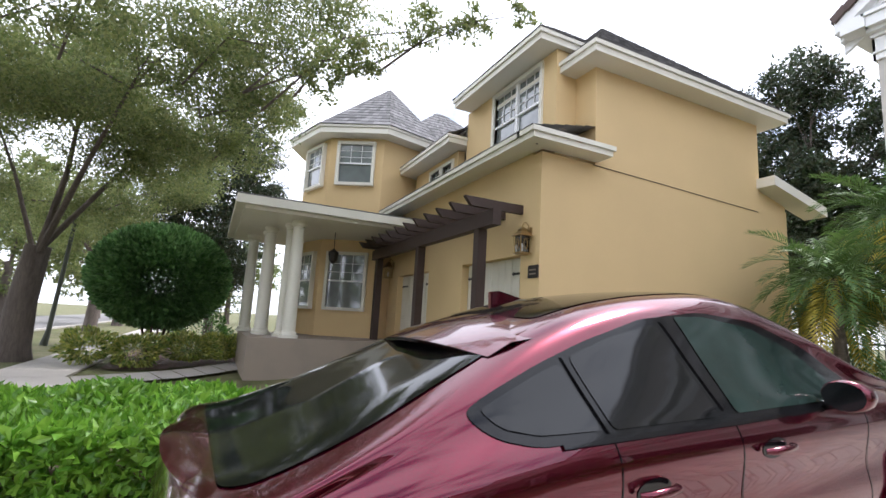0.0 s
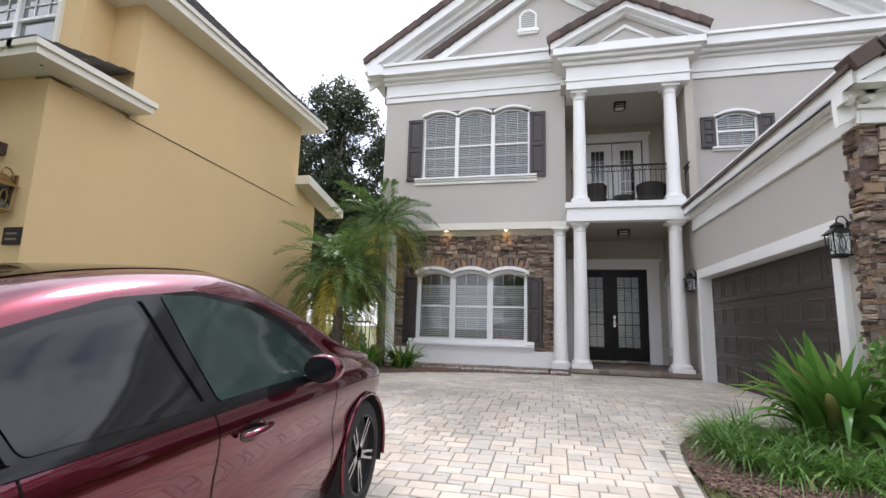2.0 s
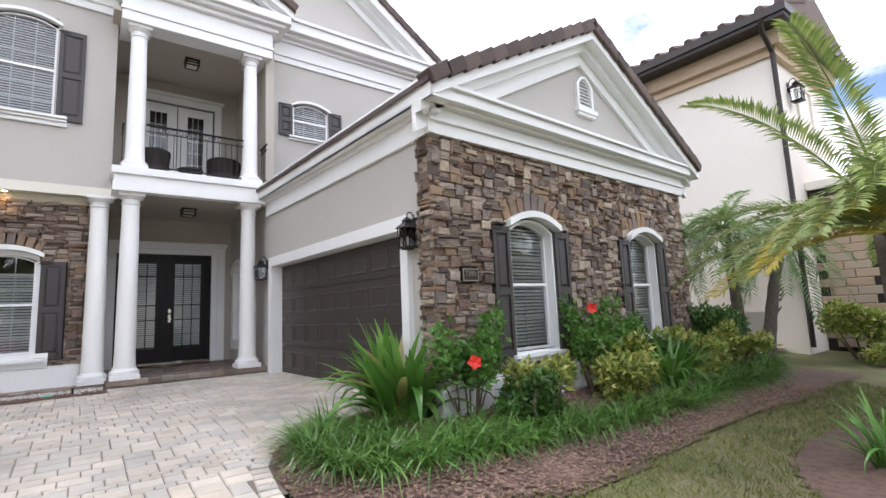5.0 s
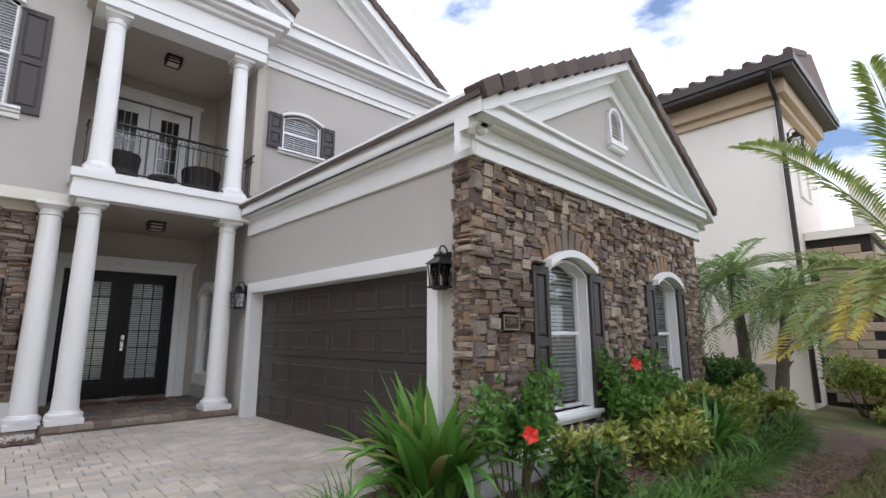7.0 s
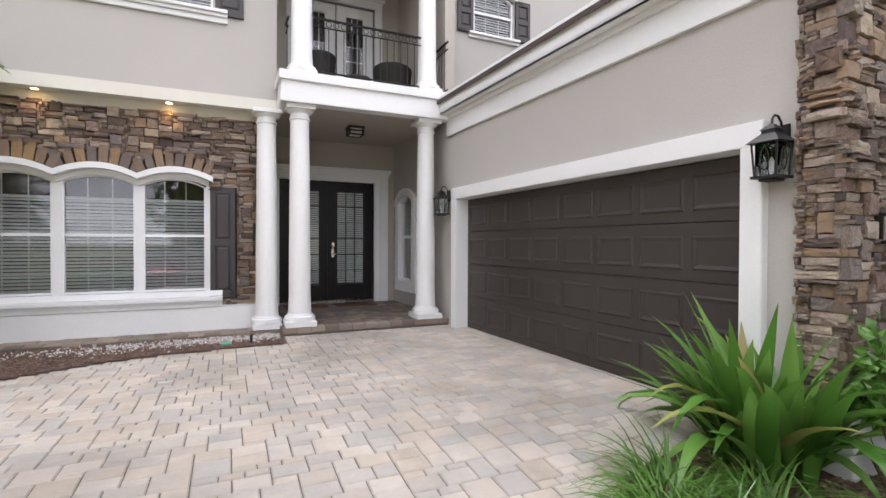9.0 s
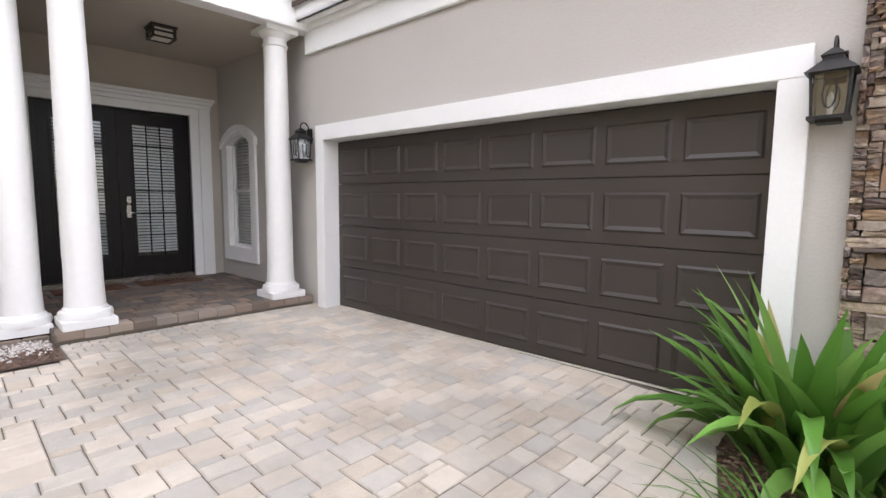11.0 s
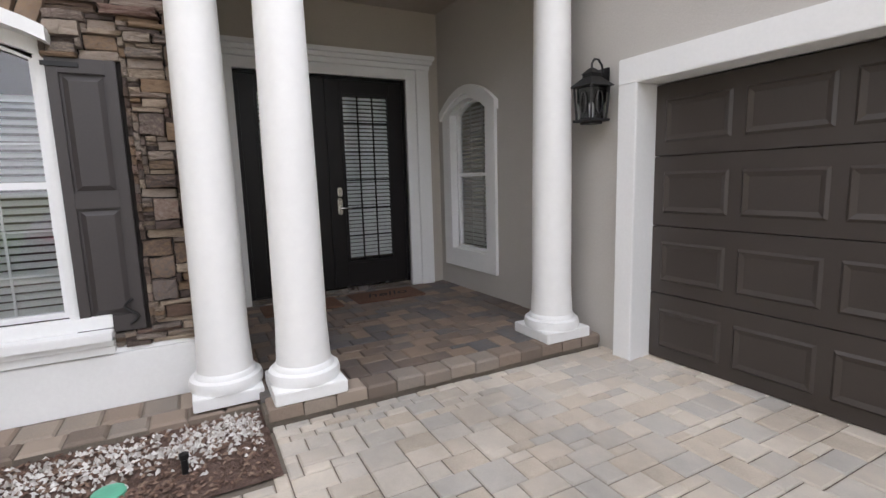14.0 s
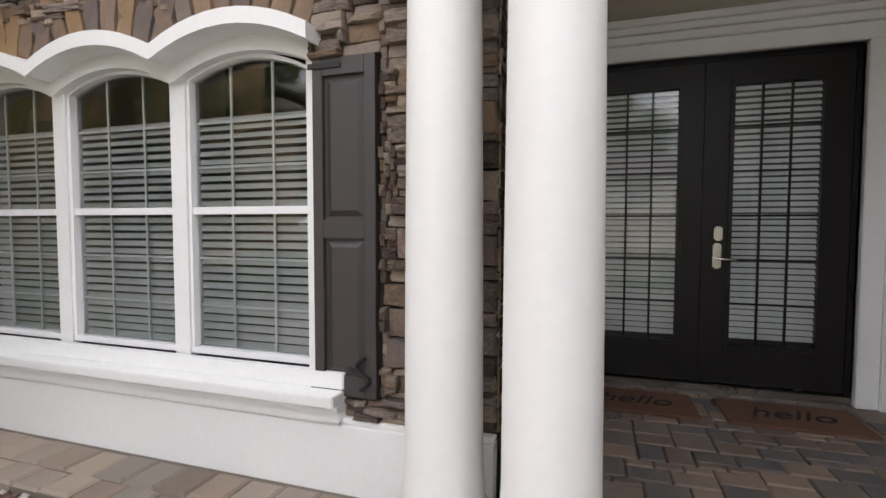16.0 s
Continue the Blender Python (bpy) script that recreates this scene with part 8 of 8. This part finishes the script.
# soffit spots, lit
for y in (4.12, 2.52):
    s = thing("soffit_spot", (13.72, y, Z1 - 0.003), "small lit warm recessed spot in the soffit", "lamp", "soffit spots")
    bm = BM()
    lathe(bm, [(0.062, Z1 - 0.018), (0.062, Z1 - 0.004), (0.045, Z1 - 0.003)], 13.72, y, 16)
    part("trim_ring", bm, M_white, s)
    bm = BM()
    lathe(bm, [(0.044, Z1 - 0.020), (0.044, Z1 - 0.012)], 13.72, y, 14)
    part("lens", bm, M_bulb, s, "glowing warm lens")
    ld = bpy.data.lights.new("spot_light", "SPOT")
    ld.energy, ld.color, ld.spot_size, ld.spot_blend, ld.shadow_soft_size = 2.5, (1.0, 0.62, 0.28), radians(120), 0.8, 0.03
    lo = new("spot_light", ld)
    lo.parent = s
    lo.location = Vector((13.72, y, Z1 - 0.05)) - Vector(s.location)

# ---- doormats with script lettering ----
for yc in (-0.72, 0.28):
    m = thing("doormat", (15.45, yc, ZP), "brown coir doormat with black script greeting", "doormat", "doormats")
    bm = BM()
    box(bm, 15.2, 15.68, yc - 0.42, yc + 0.42, ZP + 0.002, ZP + 0.02)
    part("mat", bm, M_mat, m, bevel=0.006)
    tx = bpy.data.curves.new("greeting", "FONT")
    tx.body, tx.size, tx.align_x, tx.align_y, tx.extrude, tx.shear = "hello", 0.26, "CENTER", "CENTER", 0.0015, 0.35
    tx.materials.append(M_ink)
    o = new("greeting", tx)
    o.parent = m
    o.matrix_basis = Matrix.Translation((0.0, 0, 0.0225)) @ Matrix.Rotation(-math.pi / 2, 4, "Z")
    tagged(o, "black script lettering")

# ---- house number ----
pq = thing("house_number_plaque", SKEW @ Vector((XG - 0.06, -2.32, 2.04)), "dark cast house number plaque on the stone", "plaque")
M = lambda u, d, z: tuple(SKEW @ Vector((XG - d, u, z)))
bm = BM()
box(bm, -2.46, -2.18, 0.0, 0.085, 2.025, 2.195, M)
part("plate", bm, M_bronze, pq, bevel=0.006)
bm = BM()
ring(bm, [(-2.455, 2.03), (-2.185, 2.03), (-2.185, 2.19), (-2.455, 2.19)], [(-2.44, 2.045), (-2.20, 2.045), (-2.20, 2.175), (-2.44, 2.175)], 0.085, 0.092, M)
part("border", bm, M_letter, pq)
tx = bpy.data.curves.new("number", "FONT")
tx.body, tx.size, tx.align_x, tx.align_y, tx.extrude = "7391", 0.095, "CENTER", "CENTER", 0.003
tx.materials.append(M_letter)
o = new("number", tx)
o.parent = pq
o.matrix_basis = pq.matrix_basis.inverted() @ SKEW @ Matrix.Translation((XG - 0.09, -2.32, 2.12)) @ Matrix.Rotation(-math.pi / 2, 4, "Z") @ Matrix.Rotation(math.pi / 2, 4, "X")
tagged(o, "raised pale numerals")

# ---- flood light at the garage eave ----
fl = thing("flood_light", SKEW @ Vector((XG - 0.12, YG + 0.05, 4.17)), "white twin-head security light below the eave", "lamp")
for dy in (-0.06, 0.10):
    bm = BM()
    p = SKEW @ Vector((XG - 0.16, YG + 0.06 + dy, 4.12))
    bmesh.ops.create_cone(bm, cap_ends=True, segments=14, radius1=0.028, radius2=0.055, depth=0.11, matrix=Matrix.Translation(p) @ Matrix.Rotation(radians(115 if dy > 0 else 75), 4, "Y"))
    part("lamp_head", bm, M_white, fl, smooth=True)
bm = BM()
tube(bm, [SKEW @ Vector((XG - 0.12, YG + 0.0, 4.19)), SKEW @ Vector((XG - 0.15, YG + 0.2, 4.15))], 0.02, 8)
part("arm", bm, M_white, fl)


# irrigation bits in the front bed
cp = thing("irrigation_cap", (12.75, 1.75, 0.585), "round green plastic irrigation cap among pebbles", "cap")
bm = BM()
lathe(bm, [(0.075, 0.57), (0.075, 0.605), (0.06, 0.612), (0.03, 0.61)], 12.75, 1.75, 18)
part("lid", bm, surface("green_plastic", (0.12, 0.42, 0.28), 0.5, vary=0.1), cp, smooth=True)
sp = thing("sprinkler", (12.78, 1.42, 0.58), "small black pop-up sprinkler head", "sprinkler")
bm = BM()
lathe(bm, [(0.018, 0.57), (0.018, 0.66), (0.024, 0.665), (0.024, 0.69)], 12.78, 1.42, 12)
part("body", bm, M_iron, sp, smooth=True)

# ---- street lamp ----
sl = thing("street_lamp", (-4.18, 23.3, -0.05), "dark green street lamp post with a white acorn globe", "street lamp")
bm = BM()
M_post = surface("lamp_post_green", (0.045, 0.05, 0.035), 0.6, vary=0.2, fine=40, bump=0.1)
tube(bm, [(-4.18, 23.3, -0.05), (-4.1, 23.3, 0.5), (-3.86, 23.3, 5.0)], [0.13, 0.08, 0.06], 10)
part("post", bm, M_post, sl, smooth=True)
bm = BM()
lathe(bm, [(0.09, 5.0), (0.16, 5.06), (0.17, 5.14)], -3.86, 23.3, 14)
part("collar", bm, M_iron, sl, smooth=True)
bm = BM()
lathe(bm, [(0.15, 5.14), (0.25, 5.32), (0.26, 5.46), (0.16, 5.68), (0.05, 5.78)], -3.86, 23.3, 16)
part("globe", bm, M_slat, sl, "white glass globe", smooth=True)

# garden ornament, meter box and low fence in the side bed
bx = thing("utility_box", (12.6, 7.3, 0.58), "small beige outdoor utility box", "box")
bm = BM()
box(bm, 12.4, 12.8, 7.2, 7.55, 0.56, 1.25)
part("case", bm, M_cream, bx, bevel=0.03)
fn = thing("side_fence", (13.3, 6.6, 0.58), "dark metal picket fence between the houses", "fence")
for k in range(15):
    y = 6.05 + k * 0.115
    bm = BM()
    tube(bm, [(13.45, y, 0.5), (13.45, y, 1.75)], 0.012, 5)
    part("picket", bm, M_iron, fn)
for z in (0.75, 1.6):
    bm = BM()
    box(bm, 13.43, 13.47, 6.0, 7.75, z, z + 0.04)
    part("fence_rail", bm, M_iron, fn)

# ---- pavers ----
rng = random.Random(11)


def off_drive(x, y):
    return y < drive_edge(x) + 0.16 or x > 13.05 or (x > front_edge(y) - 0.02 and y > 0.98)


lay(packed(-6.75, 13.05, -2.05, DRIVE_Y, 0.075, [(2, 3), (3, 2), (2, 3), (3, 3), (2, 3), (2, 2)], off_drive, rng), drive, M_paver, M_paver_joined, "paver",
    ground_z, lambda x, y: 9.0 < x < 12.6 and -1.8 < y < 1.2, 0.0075, "tumbled drive pavers")
# border course along the bed
pts = np.array([(xx, drive_edge(xx)) for xx in np.arange(8.03, -2.0, -0.01)])
seg = np.r_[0, np.cumsum(np.hypot(*np.diff(pts, axis=0).T))]
bm = paver_mesh(0.15, 0.105)
bmesh.ops.recalc_face_normals(bm, faces=bm.faces)
me_edge = bpy.data.meshes.new("border_paver")
bm.to_mesh(me_edge)
bm.free()
me_edge.materials.append(M_paver)
for s in np.arange(0.05, seg[-1], 0.112):
    x, y = np.interp(s, seg, pts[:, 0]), np.interp(s, seg, pts[:, 1])
    x2, y2 = np.interp(s + 0.02, seg, pts[:, 0]), np.interp(s + 0.02, seg, pts[:, 1])
    o = new("border_paver", me_edge)
    o.parent = drive
    a = math.atan2(y2 - y, x2 - x)
    o.matrix_basis = Matrix.Translation((x + 0.075 * -math.sin(a) * -1, y + 0.075 * abs(math.cos(a)), ground_z(x) + 0.006)) @ Matrix.Rotation(a + math.pi / 2, 4, "Z")
# porch
lay(packed(13.235, XB - 0.02, -1.79, 0.98, 0.075, [(2, 3), (3, 2), (3, 3)], lambda x, y: False, rng), porch, M_porch, M_porch, "porch_paver", lambda x: ZP, lambda x, y: True, 0.008)
bm = paver_mesh(0.185, 0.205, 0.09, 0.014)
bmesh.ops.recalc_face_normals(bm, faces=bm.faces)
me_b = bpy.data.meshes.new("edge_paver")
bm.to_mesh(me_b)
bm.free()
me_b.materials.append(M_edgepaver)
for k in range(13):
    o = new("edge_paver", me_b)
    o.parent = porch
    o.location = (13.135 + 0.004 * math.sin(k * 7.1), -1.685 + k * 0.212, ZP + 0.004 * math.sin(k * 3.3) + 0.002)
for k in range(23):
    o = new("edge_paver", me_b)
    o.parent = strip
    o.location = (13.425 + 0.004 * math.sin(k * 5.1), 1.09 + k * 0.212, 0.632 + 0.004 * math.sin(k * 3.3))
for k in range(22):
    o = new("edge_paver", me_b)
    o.parent = strip
    o.location = (13.655, 1.13 + k * 0.218, 0.63 + 0.003 * math.sin(k * 2.3))
    o.scale = (1.35, 1.02, 1)


# ---- ledge stones ----
def stone_shape(seed):
    r = random.Random(seed)
    bm = BM()
    n = 12
    outline = []
    for k in range(n):
        a = 2 * math.pi * (k + 0.5) / n
        c, s = math.cos(a), math.sin(a)
        q = 1 / max(abs(c), abs(s)) ** 1.0
        outline.append((0.5 * min(1, max(-1, c * q)) * r.uniform(0.92, 1.03), 0.5 * min(1, max(-1, s * q)) * r.uniform(0.86, 1.05)))
    rings = []
    for sc, d in ((1.0, -0.2), (0.99, 0.6), (0.93, 0.92)):
        rings.append([bm.verts.new((d + (r.uniform(-0.12, 0.12) if d > 0.4 else 0), u * sc, v * sc)) for u, v in outline])
    mid = bm.verts.new((1.0 + r.uniform(-0.15, 0.1), r.uniform(-0.12, 0.12), r.uniform(-0.15, 0.15)))
    for a, b in zip(rings, rings[1:]):
        for k in range(n):
            bm.faces.new((a[k], a[(k + 1) % n], b[(k + 1) % n], b[k]))
    for k in range(n):
        bm.faces.new((rings[-1][k], rings[-1][(k + 1) % n], mid))
    bmesh.ops.recalc_face_normals(bm, faces=bm.faces)
    me = bpy.data.meshes.new("stone")
    bm.to_mesh(me)
    bm.free()
    me.materials.append(M_stone)
    return me


SHAPES = [stone_shape(s) for s in range(28)]


def stones(parent, X, u0, u1, z0, z1, blocked, near, seed, toward="x", cell=0.031):
    """Ledge stones of mixed size over a wall; pieces in the near stretch are objects, the rest one mesh."""
    r = random.Random(seed)
    sizes = [(6, 1), (8, 2), (10, 2), (5, 2), (11, 2), (7, 1), (6, 4), (9, 1), (7, 2), (8, 3), (5, 1), (9, 2), (10, 1), (6, 1), (12, 1), (13, 2), (8, 1), (5, 5), (6, 3), (7, 2)]
    vs, fs, count = [], [], 0
    for u, z, w, h in packed(u0, u1, z0, z1, cell, sizes, blocked, r):
        me = r.choice(SHAPES)
        deep = r.uniform(0.025, 0.09)
        cu, cz = u + w / 2, z + h / 2
        rot = Matrix.Rotation(r.uniform(-0.035, 0.035), 4, "X")
        if toward == "x":
            m = Matrix.Translation((X, cu, cz)) @ rot @ Matrix.Diagonal((-deep, w * 0.99, h * 0.98, 1))
        else:
            m = Matrix.Translation((cu, X, cz)) @ Matrix.Rotation(math.pi / 2, 4, "Z") @ rot @ Matrix.Diagonal((deep, w * 0.99, h * 0.98, 1))
        if near(cu, cz) and count < 300:
            count += 1
            o = new("stone", me)
            o.parent = parent
            o.matrix_basis = m
        else:
            b = len(vs)
            vs += [tuple(m @ v.co) for v in me.vertices]
            fs += [tuple(b + i for i in p.vertices) for p in me.polygons]
    if fs:
        o = mesh_part("stones_rest", vs, fs, M_stone_joined, None, "brown ledge stones")
        o.parent = parent
        tagged(o, kind="stuff")


def arch_stones(parent, X, panels, zs, rise, seed):
    """Fan of upright stones over an arched head."""
    r = random.Random(seed)
    for a, b in panels:
        n = 8
        for k in range(n):
            t = (k + 0.5) / n
            u = a + (b - a) * t
            z = zs + rise * (1 - (2 * t - 1) ** 2) + 0.075
            tilt = -(2 * t - 1) * 0.42
            L = r.uniform(0.24, 0.33)
            me = r.choice(SHAPES)
            o = new("arch_stone", KEY_MESH[r.randrange(len(KEY_MESH))])
            o.parent = parent
            o.matrix_basis = Matrix.Translation((X, u, z)) @ Matrix.Rotation(tilt, 4, "X") @ Matrix.Translation((0, 0, L / 2)) @ Matrix.Diagonal((-0.068, (b - a) / n * r.uniform(0.9, 1.08), L, 1))


KEY_MESH = []
for s in range(6):
    me = SHAPES[s].copy()
    me.materials.clear()
    me.materials.append(M_keystone)
    KEY_MESH.append(me)


def arch_top(u, panels, zs, rise, extra):
    for a, b in panels:
        if a <= u <= b:
            t = (u - a) / (b - a)
            return zs + rise * (1 - (2 * t - 1) ** 2) + extra
    return -1


W1H = [(1.99, 2.94), (2.94, 3.935), (3.935, 4.90)]


def blocked_front(u, z):
    return (1.62 < u < 5.25 and z < arch_top(u, W1H, 2.93, 0.13, 0.30)) or (1.60 < u < 1.99 and 1.10 < z < 2.88) or (4.90 < u < 5.28 and 1.10 < z < 2.88) or (1.80 < u < 5.10 and z < 1.2)


stones(wall_stone, XS, 1.0, 5.93, 1.01, 4.0, blocked_front, lambda u, z: u < 3.2, 3)
arch_stones(wall_stone, XS, W1H, 2.93, 0.13, 8)
stones(wall_stone, 1.0, XS, XS + 0.25, 1.01, 4.0, lambda u, z: False, lambda u, z: False, 6, "y")


def blocked_garage(u, z):
    for a, b in ((-4.05, -3.13), (-7.15, -6.23)):
        if a - 0.36 < u < b + 0.36 and 1.02 < z < 2.80:
            return True
        if a - 0.1 < u < b + 0.1 and 0.9 < z < arch_top(u, [(a - 0.1, b + 0.1)], 2.78, 0.17, 0.30):
            return True
    return -2.47 < u < -2.17 and 2.0 < z < 2.22


stones(wall_garage_front, XG, GR, YG + 0.06, 0.86, 3.86, blocked_garage, lambda u, z: u > -4.6, 4)
arch_stones(wall_garage_front, XG, [(-4.15, -3.03), (-7.25, -6.13)], 2.78, 0.17, 9)
stones(wall_garage_front, YG, XG - 0.03, XG + 0.24, 0.86, 3.86, lambda u, z: False, lambda u, z: False, 5, "y")
